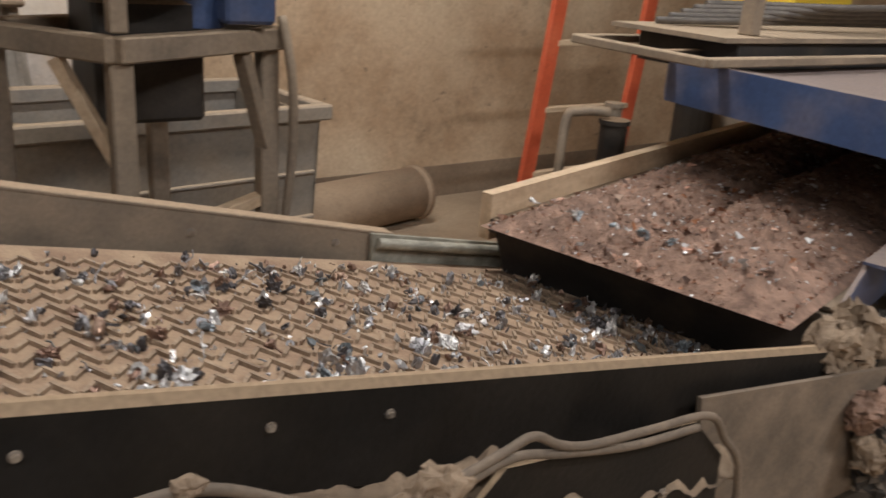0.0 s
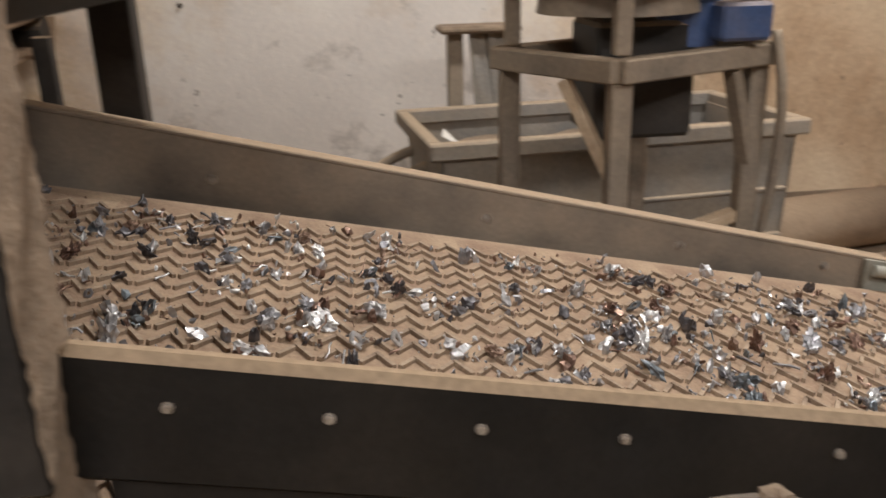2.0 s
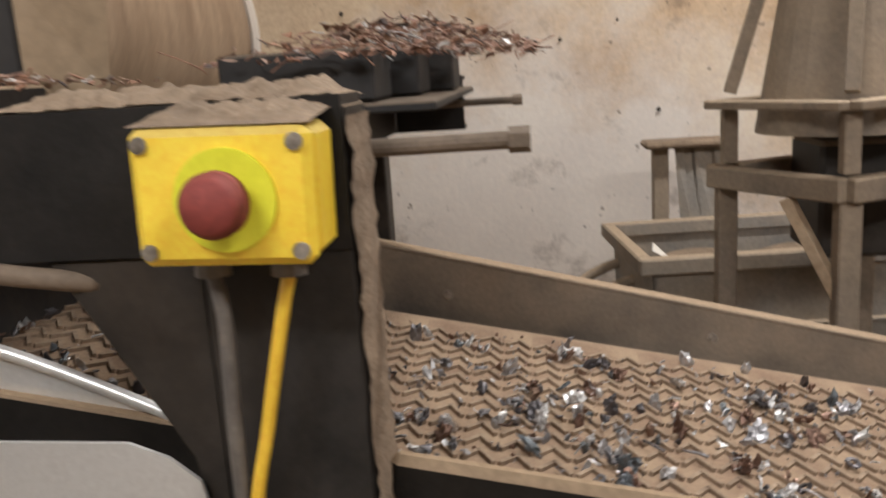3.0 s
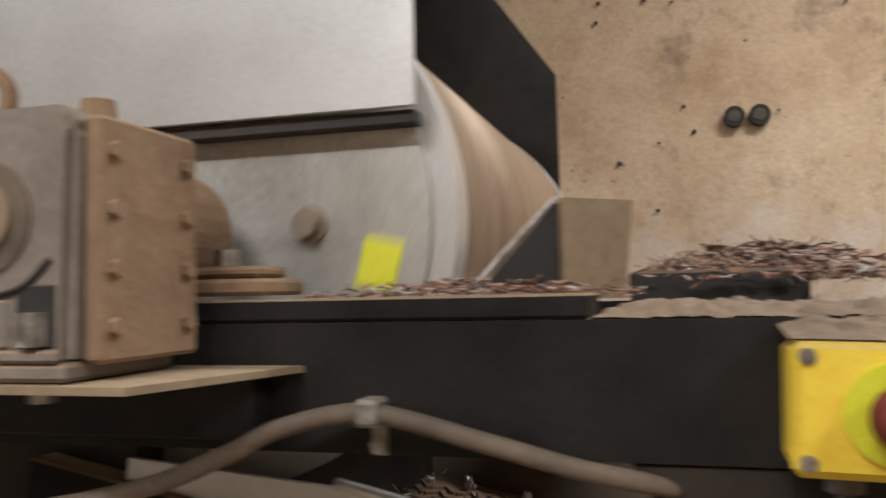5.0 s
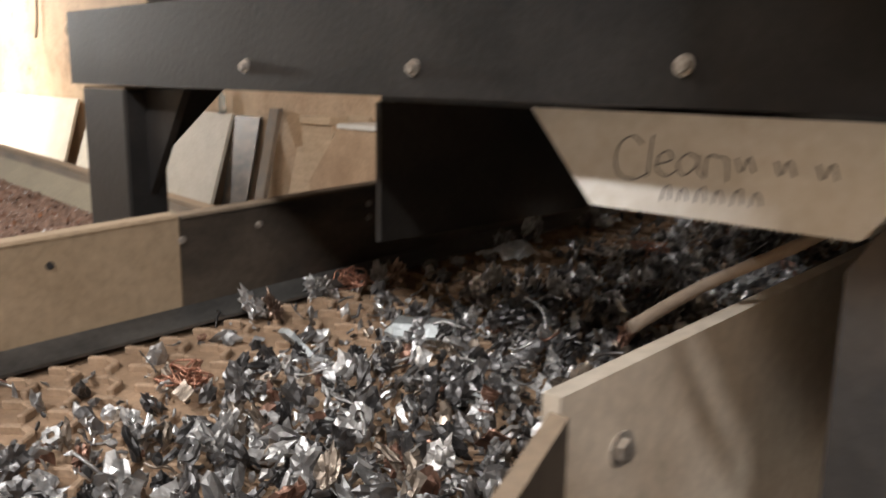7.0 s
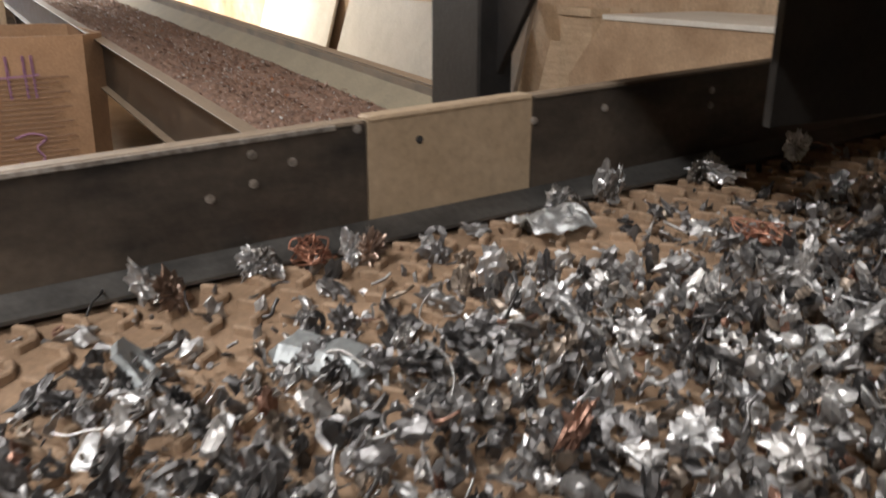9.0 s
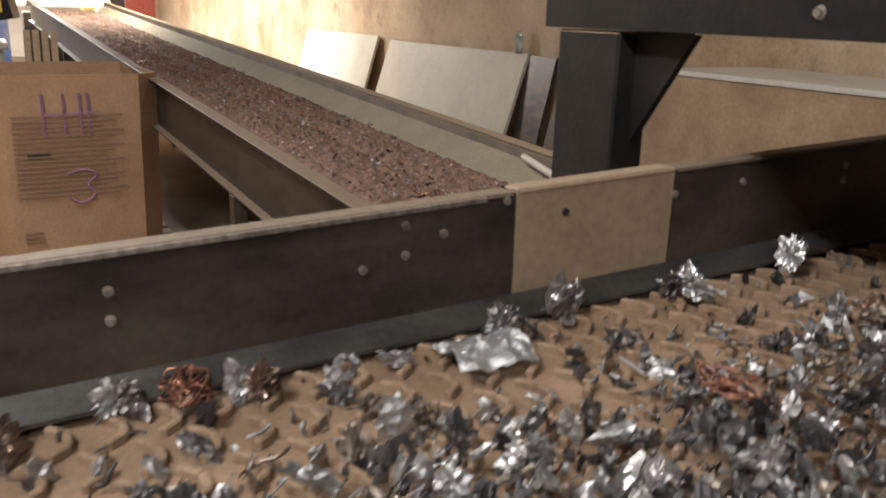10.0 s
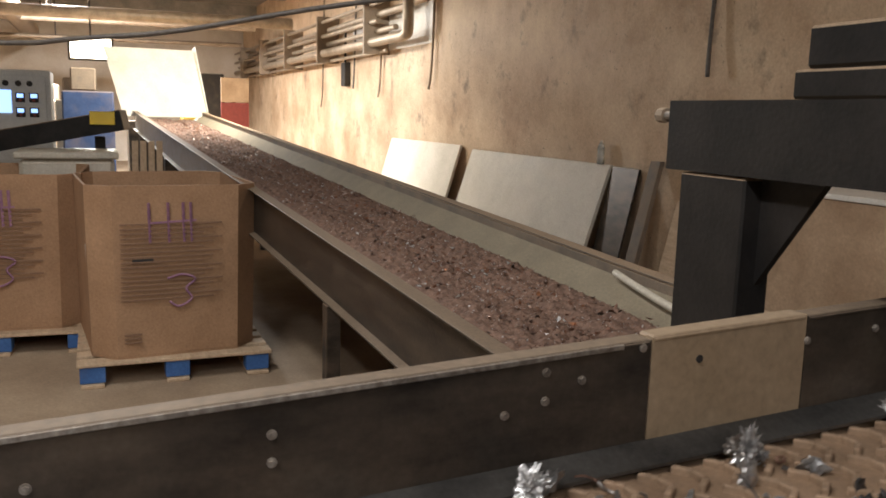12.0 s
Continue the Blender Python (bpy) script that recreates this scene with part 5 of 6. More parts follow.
for lo, hi in (((bx0, by0, 0.905), (bx1, by0 + 0.045, 0.957)), ((bx0, by1 - 0.045, 0.905), (bx1, by1, 0.957)), ((bx0, by0 + 0.046, 0.905), (bx0 + 0.045, by1 - 0.046, 0.957)), ((bx1 - 0.045, by0 + 0.046, 0.905), (bx1, by1 - 0.046, 0.957))):
    part("rim", one(box, lo, hi, 0.006), M_bin, binn)
for z in (0.72, 0.56):
    part("rib", one(box, (bx0 + 0.06, by0 + 0.012, z), (bx1 - 0.06, by0 + 0.045, z + 0.012), 0.003), M_bin, binn)
for y in (2.25, 2.5):
    part("side_hook", one(tube, [(bx0 + 0.07, y, 0.83), (bx0 - 0.02, y, 0.80), (bx0 - 0.09, y, 0.76), (bx0 - 0.10, y + 0.02, 0.72), (bx0 + 0.05, y + 0.02, 0.70)], 0.018, 8), M_frame, binn, "bent side hook")
for x in (0.75, 1.6):
    part("skid", one(box, (x - 0.05, by0 + 0.06, 0), (x + 0.05, by1 - 0.06, 0.289), 0.004), M_frame, binn)
bm = B()
grid_patch(bm, bx0 + 0.07, bx1 - 0.07, by0 + 0.07, by1 - 0.07, 30, 20, lambda x, y: 0.84 + 0.03 * noise.noise((x * 5, y * 5, 9)))
tagged(part("bin_dust", bm, M_dustpile), "fine grey-brown dust filling the bin", "dust", "", "stuff").matrix_world = BIN_TURN
binn.matrix_world = BIN_TURN @ Matrix.Translation((1.15, 2.4, 0))
tagged(part("paper_scrap", one(slab, [(0.57, 2.03, 0.968), (0.62, 2.02, 0.938), (0.63, 2.06, 0.933), (0.58, 2.07, 0.983)], (0, 0, 0.002)), M_board), "white paper scrap on the bin rim", "paper")

stand = thing("mixer_stand", "dusty steel stand carrying a blue motor over the bin", "stand", (1.0, 1.6, 0))
TF, TR_, TL = Vector((0.862, 1.29, 1.245)), Vector((1.312, 1.505, 1.245)), Vector((0.66, 1.62, 1.245))
TB = TL + TR_ - TF
for a, b in ((TF, TR_), (TF, TL), (TL, TB), (TR_, TB)):
    part("table_rail", one(beam, a, b, 0.045, 0.052, 0.004), M_frame, stand)
cs = [TF, TR_, TB, TL]
ctr = (TF + TB) / 2
for p in cs:
    q = p + (ctr - p) * 0.10
    part("leg", one(box, (q.x - 0.024, q.y - 0.024, 0), (q.x + 0.024, q.y + 0.024, 1.218), 0.004), M_frame, stand)
part("stretcher", one(beam, (0.90, 1.33, 0.82), (1.28, 1.525, 0.84), 0.035, 0.03), M_wood, stand)
part("brace", one(beam, TF + Vector((-0.085, 0.12, -0.03)), (0.87, 1.33, 1.0), 0.03, 0.025), M_wood, stand, "slanted pale brace")
part("brace", one(beam, TR_ + Vector((-0.12, -0.05, -0.03)), (1.27, 1.50, 0.98), 0.035, 0.03), M_frame, stand)
up = Vector((0, 0, 1))
for p in cs:
    q = p + (ctr - p) * 0.12
    part("upper_post", one(box, (q.x - 0.018, q.y - 0.018, 1.275), (q.x + 0.018, q.y + 0.018, 1.405), 0.003), M_frame, stand)
    part("hopper_leg", one(beam, q + up * 0.2, ctr + (q - ctr) * 0.45 + up * 0.75, 0.03, 0.03), M_frame, stand)
for a, b in ((TF, TR_), (TF, TL), (TL, TB), (TR_, TB)):
    part("shelf_rail", one(beam, a + up * 0.175, b + up * 0.175, 0.06, 0.02, 0.003), M_frame, stand)
bm = B()
bmesh.ops.create_cone(bm, cap_ends=True, segments=24, radius1=0.19, radius2=0.11, depth=0.5, matrix=Matrix.Translation((ctr.x - 0.05, ctr.y - 0.02, 1.60)))
part("mixer_body", bm, M_frame, stand, "dusty conical mixer body")
bm = B()
cyl(bm, (ctr.x + 0.12, ctr.y - 0.03, 1.27), (ctr.x + 0.12, ctr.y - 0.03, 1.75), 0.075, 24)
part("motor", bm, M_blue, stand, "blue electric motor", False)
part("motor_box", one(box, (ctr.x + 0.15, ctr.y - 0.16, 1.285), (ctr.x + 0.27, ctr.y - 0.06, 1.37), 0.008), M_blue, stand)
part("discharge_neck", one(box, (ctr.x - 0.12, ctr.y - 0.1, 1.06), (ctr.x + 0.12, ctr.y + 0.12, 1.33), 0.01), M_post, stand)
part("hanging_cable", one(tube, [(1.30, 1.47, 1.3), (1.315, 1.44, 1.15), (1.325, 1.46, 0.95), (1.31, 1.48, 0.75)], 0.012, 8), M_frame, stand)
rag = thing("rag_post", "dusty post wrapped with torn grey rags", "post", (0.73, 2.9, 0))
part("post", one(box, (0.70, 2.87, 0), (0.76, 2.93, 1.19), 0.004), M_frame, rag)
part("cap", one(box, (0.66, 2.8, 1.192), (0.98, 2.96, 1.22), 0.01), M_dustpile, rag)
rnd = random.Random(4)
for k in range(7):
    bm = B()
    x = 0.78 + 0.025 * k
    slab(bm, [(x, 2.85 + 0.02 * (k % 3), 1.19), (x + 0.035, 2.86, 1.19), (x + 0.05 + 0.03 * rnd.random(), 2.84, 0.92 - 0.1 * rnd.random()), (x + 0.02, 2.85, 0.90)], (0, 0.006, 0))
    part("rag", bm, M_bin, rag)

pipe = thing("clay_pipe", "large brown dusty pipe lying on the floor", "pipe", (2.3, 2.9, 0))
bm = B()
A_, D_ = Vector((1.70, 2.80, 0.295)), Vector((2.76, 2.97, 0.305))
cyl(bm, A_, D_, 0.13, 40)
cyl(bm, D_ - (D_ - A_).normalized() * 0.03, D_ + (D_ - A_).normalized() * 0.005, 0.14, 40)
part("barrel", bm, M_pipe, pipe, "", True)
# The barrel is solid; a dark disc imitates its shaded inside.
part("mouth", one(cyl, D_ + (D_ - A_).normalized() * 0.004, D_ + (D_ - A_).normalized() * 0.009, 0.118, 32), M_dark, pipe)
outlet = thing("wall_outlet", "twin black pipe stubs in a scorched wall patch", "wall fitting", (0.24, WALL, 2.30))
for x in (0.188, 0.293):
    bm = B()
    cyl(bm, (x, WALL - 0.002, 2.30), (x, WALL - 0.05, 2.30), 0.045, 24)
    part("stub", bm, M_post, outlet)
    part("bore", one(cyl, (x, WALL - 0.05, 2.30), (x, WALL - 0.054, 2.30), 0.026, 20), M_rail_dark, outlet)
bm = B()
for k in range(70):
    x, z = rnd.uniform(-1.2, 2.6), rnd.uniform(1.3, 3.0)
    bmesh.ops.create_icosphere(bm, subdivisions=1, radius=rnd.uniform(0.004, 0.013), matrix=Matrix.Translation((x, WALL - 0.016, z)) @ Matrix.Diagonal((1, 0.3, 1, 1)))
tagged(part("wall_pits", bm, M_post), "scattered dark pits in the plaster", "wall marks", "", "stuff")
bm = B()
for k in range(160):
    x, y = rnd.uniform(1.5, 4.5), rnd.uniform(1.2, 3.1)
    bmesh.ops.create_icosphere(bm, subdivisions=1, radius=rnd.uniform(0.006, 0.02), matrix=Matrix.Translation((x, y, 0.003)) @ Matrix.Rotation(rnd.random() * 3, 4, "Z") @ Matrix.Diagonal((1.6, 0.8, 0.35, 1)))
tagged(part("floor_litter", bm, M_chips), "bits of scrap on the dusty floor", "litter", "", "stuff")

# ---- cardboard boxes on pallets ----


def gaylord(m):
    """An open eight-sided cardboard bulk box, about a metre wide."""
    g = thing("cardboard_bulk_box", "open brown cardboard bulk box with purple marker on a pallet", "cardboard box", (0, 0, 0), "bulk boxes")
    w, d, c, h = 0.89, 1.05, 0.12, 0.94
    ring = [(0, -w / 2 + c), (0, w / 2 - c), (-c, w / 2), (-d + c, w / 2), (-d, w / 2 - c), (-d, -w / 2 + c), (-d + c, -w / 2), (-c, -w / 2)]
    for i in range(8):
        a, b = Vector((*ring[i], 0)), Vector((*ring[(i + 1) % 8], 0))
        n = Vector((-(b - a).y, (b - a).x, 0)).normalized() * 0.012
        z0, z1 = (0.012, h + 0.012)
        k = 1.035
        part("side_panel", one(slab, [(a.x, a.y, z0), (b.x, b.y, z0), (b.x + (k - 1) * (b.x + d / 2), b.y * k, z1), (a.x + (k - 1) * (a.x + d / 2), a.y * k, z1)], tuple(n)), M_card, g)
    part("base_sheet", one(slab, [(x, y, 0) for x, y in ring], (0, 0, 0.01)), M_card, g)
    bm = B()
    for k in range(17):
        z = 0.74 - 0.026 * k
        box(bm, (0.0135 + 0.0185 * z, -0.30, z), (0.0165 + 0.0185 * z, 0.24 - 0.05 * (k % 3), z + 0.009))
    for k in range(3):
        box(bm, (0.014, -0.29, 0.13 - 0.022 * k), (0.018, -0.20, 0.14 - 0.022 * k))
    part("print_block", bm, M_print, g)
    bm = B()
    for y in (-0.15, -0.05, 0.03, 0.07):
        beam(bm, (0.030, y, 0.86), (0.027, y + 0.005, 0.64), 0.004, 0.016, 0)
    beam(bm, (0.030, -0.15, 0.75), (0.030, 0.10, 0.76), 0.004, 0.010, 0)
    part("marker_stroke", bm, M_purple, g)
    bm = B()
    tube(bm, [(0.024, -0.06, 0.44), (0.024, 0.02, 0.46), (0.022, 0.09, 0.43), (0.022, 0.04, 0.38), (0.02, 0.07, 0.32), (0.02, 0.0, 0.28), (0.02, -0.05, 0.31)], 0.007, 5)
    part("marker_stroke", bm, M_purple, g)
    # Dark slip on the panel imitates the shaded hand hole.
    part("hand_hole", one(box, (0.022, -0.24, 0.53), (0.026, -0.13, 0.555), 0.002), M_dark, g)
    part("side_label", one(slab, [(-0.14, -0.447, 0.46), (-0.20, -0.449, 0.46), (-0.20, -0.453, 0.62), (-0.14, -0.451, 0.62)], (0.002, -0.003, 0)), M_board, g)
    g.matrix_world = m
    return g


def pallet(m):
    p = thing("pallet", "blue painted wooden pallet under a bulk box", "pallet", (0, 0, 0), "pallets")
    for k in range(7):
        part("deck_board", one(box, (-1.12 + 0.166 * k, -0.52, 0.115), (-1.01 + 0.166 * k, 0.52, 0.135), 0.003), M_wood, p)
    for i in range(3):
        for j in range(3):
            x, y = -1.0 + 0.46 * i, -0.44 + 0.44 * j
            part("block", one(box, (x - 0.06, y - 0.065, 0.022), (x + 0.055, y + 0.065, 0.113), 0.004), M_pallet, p)
    for y in (-0.44, 0, 0.44):
        part("bottom_board", one(box, (-1.12, y - 0.06, 0), (0.0, y + 0.06, 0.02), 0.003), M_wood, p)
    p.matrix_world = m
    return p


g1, p1 = gaylord(pose(-5.55, -0.345, 0.136, 0, 0, 5)), pallet(pose(-5.47, -0.36, 0, 0, 0, 0))
g2 = copy_thing(g1, pose(-6.35, -1.30, 0.136, 0, 0, -3))
p2 = copy_thing(p1, pose(-6.25, -1.32, 0, 0, 0, -3))

# ---- sheets against the wall ----


def leaning(name, x0, x1, h, foot, material, label, cat, thick=0.03, cut=0.0):
    t = thing(name, label, cat, ((x0 + x1) / 2, WALL - foot, 0))
    dy = foot - 0.03
    poly = [(x0, WALL - foot, 0), (x1, WALL - foot, 0), (x1, WALL - 0.03 - thick, h), (x0 + cut, WALL - 0.03 - thick, h)]
    if cut:
        poly.append((x0, WALL - foot + dy * (h - cut) / h - thick * (h - cut) / h, h - cut))
    part("sheet", one(slab, poly, (0, thick, 0)), material, t)
    return t


leaning("leaning_sheet", -9.55, -6.75, 1.13, 0.42, M_panel, "large off-white sheet panel leaning on the wall", "panel", 0.03)
leaning("leaning_sheet", -12.4, -9.9, 1.16, 0.40, M_panel, "cream sheet panel leaning on the wall", "panel", 0.03)
leaning("grey_sheet", -6.72, -6.35, 1.12, 0.30, M_rail_dark, "narrow dark sheet standing beside the panels", "panel", 0.02)
leaning("plank", -6.18, -6.06, 1.2, 0.35, M_grey_rail, "narrow grey plank leaning on the wall", "plank", 0.04)
leaning("brown_board", -5.85, -5.2, 0.92, 0.28, M_wood, "brown hardboard offcut leaning on the wall", "board", 0.02)
leaning("brown_board", -5.55, -5.0, 1.18, 0.22, M_wood, "tall brown hardboard leaning on the wall", "board", 0.02)
bin2 = thing("plywood_bin", "stained plywood bin side with a pale top edge", "plywood bin", (-3.1, 2.3, 0))
part("side", one(slab, [(-4.25, 2.2, 0.0), (-1.9, 2.2, 0.0), (-1.9, 2.2, 1.19), (-4.0, 2.2, 1.185), (-4.25, 2.2, 0.90)], (0, 0.02, 0)), M_ply, bin2)
part("top_edge", one(box, (-4.0, 2.19, 1.19), (-1.9, 2.9, 1.215), 0.003), M_board, bin2, "pale top edge")
part("cap_block", one(box, (-4.9, 2.6, 1.16), (-4.6, 2.75, 1.21), 0.004), M_wood, bin2)
part("prop", one(box, (-4.9, 2.62, 0), (-4.6, 2.72, 1.159), 0.004), M_wood, bin2)
bottle = thing("plastic_bottle", "small clear plastic bottle on the panel edge", "bottle", (-6.9, 3.2, 1.13))
bm = B()
cyl(bm, (-6.9, 3.24, 1.131), (-6.9, 3.24, 1.27), 0.032, 16)
cyl(bm, (-6.9, 3.24, 1.27), (-6.9, 3.24, 1.31), 0.032, 16, 0.013)
mb = bpy.data.materials.new("clear_plastic")
mb.use_nodes = True
pb = mb.node_tree.nodes["Principled BSDF"]
pb.inputs["Base Color"].default_value, pb.inputs["Roughness"].default_value, pb.inputs["Transmission Weight"].default_value = (0.8, 0.85, 0.85, 1), 0.15, 0.7
part("body", bm, mb, bottle, "", True)
part("cap", one(cyl, (-6.9, 3.24, 1.311), (-6.9, 3.24, 1.33), 0.014, 12), M_board, bottle)

# ---- wall pipes and hanging cables ----
rack = thing("pipe_rack", "row of tan pipes along the upper wall", "pipes", (-16, 3.1, 2.6))
for k, (z, y, r) in enumerate(((2.52, 3.02, 0.07), (2.68, 3.1, 0.04), (2.80, 3.0, 0.035), (2.92, 3.12, 0.05), (3.05, 3.0, 0.03), (2.40, 3.15, 0.03))):
    part("pipe", one(cyl, (-25.5, y, z), (-11.4 - 0.5 * (k % 3), y, z), r, 14), M_conduit, rack)
part("elbow", one(tube, [(-11.5, 3.02, 2.52), (-11.3, 3.02, 2.53), (-11.2, 3.02, 2.62), (-11.2, 3.02, 3.2), (-11.2, 3.02, 4.19)], 0.075, 12), M_conduit, rack)
for k in range(5):
    part("bracket", one(box, (-24 + 2.8 * k, 2.9, 2.36), (-23.94 + 2.8 * k, WALL - 0.002, 3.15), 0.003), M_frame, rack)
# White-coloured panel for the bright patch on the wall under the pipes.
tagged(part("white_wall_panel", one(box, (-14.6, WALL - 0.02, 2.42), (-11.0, WALL - 0.001, 2.95), 0.004), M_white_wall), "white strip on the wall under the pipes", "wall patch", "", "structure")
for k, (x, z0, hook) in enumerate(((-10.9, 1.83, 1), (-5.6, 1.82, 0), (-13.0, 1.75, 1), (-14.4, 1.9, 0), (-16.5, 1.6, 1))):
    c = thing("hanging_cable", "thin dark cable hanging down the wall", "cable", (x, WALL - 0.06, z0), "wall cables")
    part("cable", one(tube, [(x, WALL - 0.03, 4.19), (x + 0.01, WALL - 0.04, 3.0), (x - 0.02, WALL - 0.05, z0 + 0.3), (x - 0.06 * hook, WALL - 0.07, z0)], 0.016, 6), M_frame if hook else M_gwire, c)
jb = thing("junction_box", "dark wall junction box with conduits", "electrical box", (-14.9, 3.2, 2.0))
part("case", one(box, (-15.05, 3.2, 1.95), (-14.8, WALL - 0.001, 2.35), 0.006), M_post, jb)
part("conduit", one(cyl, (-14.92, 3.24, 2.35), (-14.92, 3.24, 3.0), 0.02, 8), M_post, jb)
over = thing("overhead_cable", "thick dark cable sagging across the hall", "cable", (-6, 1.0, 2.6))
part("cable", one(tube, [(-3.2, WALL - 0.01, 2.95), (-3.6, 2.6, 2.62), (-4.2, 1.3, 2.18), (-4.7, 0.2, 1.97), (-5.1, -0.7, 1.82), (-5.5, -1.8, 1.86), (-6.0, -5.98, 2.6)], 0.012, 8), M_gwire, over)

# ---- far hall ----
cab = thing("control_cabinet", "light grey control cabinet with lit panel meters", "control cabinet", (-9.4, -1.9, 0))
part("case", one(box, (-9.8, -2.75, 0.02), (-9.2, -1.10, 1.80), 0.01), M_cab, cab)
part("door", one(box, (-9.198, -2.7, 0.1), (-9.18, -1.14, 1.75), 0.004), M_cab, cab)
part("display", one(box, (-9.179, -1.66, 1.42), (-9.172, -1.42, 1.62), 0.003), M_screen, cab, "lit blue display")
for y in (-1.35, -1.24):
    for z in (1.43, 1.56):
        part("meter_case", one(box, (-9.179, y - 0.038, z - 0.045), (-9.168, y + 0.038, z + 0.04), 0.003), M_post, cab)
        part("meter_face", one(box, (-9.1675, y - 0.026, z - 0.004), (-9.164, y + 0.026, z + 0.03), 0.001), M_screen, cab)
        part("lamp_dot", one(cyl, (-9.168, y, z - 0.025), (-9.164, y, z - 0.025), 0.012, 8), M_red, cab)
for y in (-1.46, -1.36, -1.27):
    part("selector", one(cyl, (-9.18, y, 1.68), (-9.16, y, 1.68), 0.026, 12), M_post, cab)
far = thing("loading_conveyor", "black inclined conveyor head with a yellow label", "conveyor", (-8, -0.9, 0))
part("bed", one(beam, (-8.2, -1.7, 1.16), (-8.0, -0.52, 1.40), 0.35, 0.16, 0.006), M_black, far)
part("label_plate", one(box, (-7.83, -0.78, 1.36), (-7.82, -0.60, 1.46), 0.002, pose(0, 0, 0)), M_yellow, far, "yellow label plate")
part("leg", one(box, (-8.15, -0.75, 0), (-8.07, -0.67, 1.26), 0.003), M_post, far)
part("leg", one(box, (-8.25, -1.6, 0), (-8.17, -1.52, 1.10), 0.003), M_post, far)
sack = thing("white_tote", "white plastic tote beneath the small conveyor", "tote", (-7.6, -0.9, 0))
part("tub", one(box, (-7.95, -1.25, 0.0), (-7.35, -0.62, 1.12), 0.03), M_panel, sack)
part("rim", one(box, (-7.98, -1.28, 1.12), (-7.32, -0.59, 1.17), 0.012), M_panel, sack)
for k in range(4):
    s_ = thing("timber_slat", "pale timber slat standing by the conveyor", "timber", (-7.4, -0.5, 0), "timber slats")
    part("slat", one(beam, (-7.3, -0.50 + 0.06 * k, 0.0), (-7.75, -0.46 + 0.06 * k, 1.24), 0.045, 0.02, 0.002), M_wood, s_)
redb = thing("red_board", "red and brown sign board in a dark doorway", "board", (-16, 1.6, 0))
part("lower", one(box, (-16.0, 1.30, 1.0), (-15.95, 1.78, 1.62), 0.005), M_red, redb, "faded red lower half")
part("upper", one(box, (-16.0, 1.30, 1.63), (-15.95, 1.78, 2.05), 0.005), M_ply, redb)
part("post", one(box, (-16.06, 1.5, 0), (-16.0, 1.56, 2.05), 0.003), M_post, redb)
# Doorway isn't cut out: a dark panel imitates its unlit opening.
dark = thing("dark_doorway_panel", "dark panel standing in for an unlit doorway", "partition", (-17, 1.4, 0))
part("panel", one(box, (-17.1, 0.7, 0), (-17.0, 1.5, 2.15), 0.01), M_dark, dark)
tagged(part("yellow_bin", one(box, (-15.2, 0.55, 0.9), (-14.7, 0.95, 1.45), 0.02), M_yellow), "small yellow bin on a stand", "bin")
tagged(part("bin_stand", one(box, (-15.2, 0.55, 0.0), (-14.7, 0.95, 0.898), 0.02), M_post), "dark steel stand below the yellow bin", "stand")
flood = thing("flood_light", "bright white flood light hung at the hall end", "lamp", (-16, -0.77, 2.35))
part("head", one(box, (-16.3, -1.12, 2.24), (-16.05, -0.42, 2.62), 0.02), M_post, flood)
part("glass", one(box, (-16.049, -1.08, 2.27), (-16.03, -0.46, 2.59), 0.004), M_lampface, flood)
part("hanger", one(cyl, (-16.2, -0.77, 2.62), (-16.2, -0.77, 4.19), 0.015, 8), M_post, flood)
# Made-up lamp head, out of view, for the added chute and wall fill.
fill_head = thing("flood_light", "added unseen flood light brightening chute and wall", "lamp", (-11.4, 0.6, 3.4))
part("head", one(box, (-11.7, 0.35, 3.36), (-11.1, 0.85, 3.55), 0.02), M_post, fill_head)
part("hanger", one(cyl, (-11.4, 0.6, 3.55), (-11.4, 0.6, 4.19), 0.015, 8), M_post, fill_head)
duct = thing("ceiling_pipes", "dusty ducts and pipes under the ceiling", "duct", (-12, -0.5, 3.4))
for k in range(7):
    x = -10.5 - 1.9 * k
    z = 2.95 + 0.13 * (k % 3)
    part("cross_pipe", one(cyl, (x, -5.9, z), (x, 2.6, z + 0.1), 0.05 + 0.05 * (k % 2), 14), M_conduit, duct)
    part("hanger", one(cyl, (x, -1.5, z), (x, -1.5, 4.19), 0.012, 6), M_post, duct)
part("main_duct", one(cyl, (-11, -2.2, 3.35), (-25, -2.2, 3.35), 0.22, 24), M_conduit, duct)
clutter = random.Random(11)
for k in range(16):
    x, y = clutter.uniform(-24, -13), clutter.uniform(-5, -0.8)
    w, h = clutter.uniform(0.25, 0.7), clutter.uniform(0.7, 2.1)
    mk = thing("stacked_machine", "distant dusty machine cabinet on the hall floor", "machine", (x, y, 0), "far machines")
    part("case", one(box, (x - w / 2, y - w / 2, 0), (x + w / 2, y + w / 2, h), 0.02), (M_cab, M_blue, M_frame, M_conduit)[k % 4], mk)
    part("top_box", one(box, (x - w / 4, y - w / 3, h + 0.001), (x + w / 4, y + w / 6, h + 0.3), 0.02), (M_frame, M_conduit, M_post)[k % 3], mk)

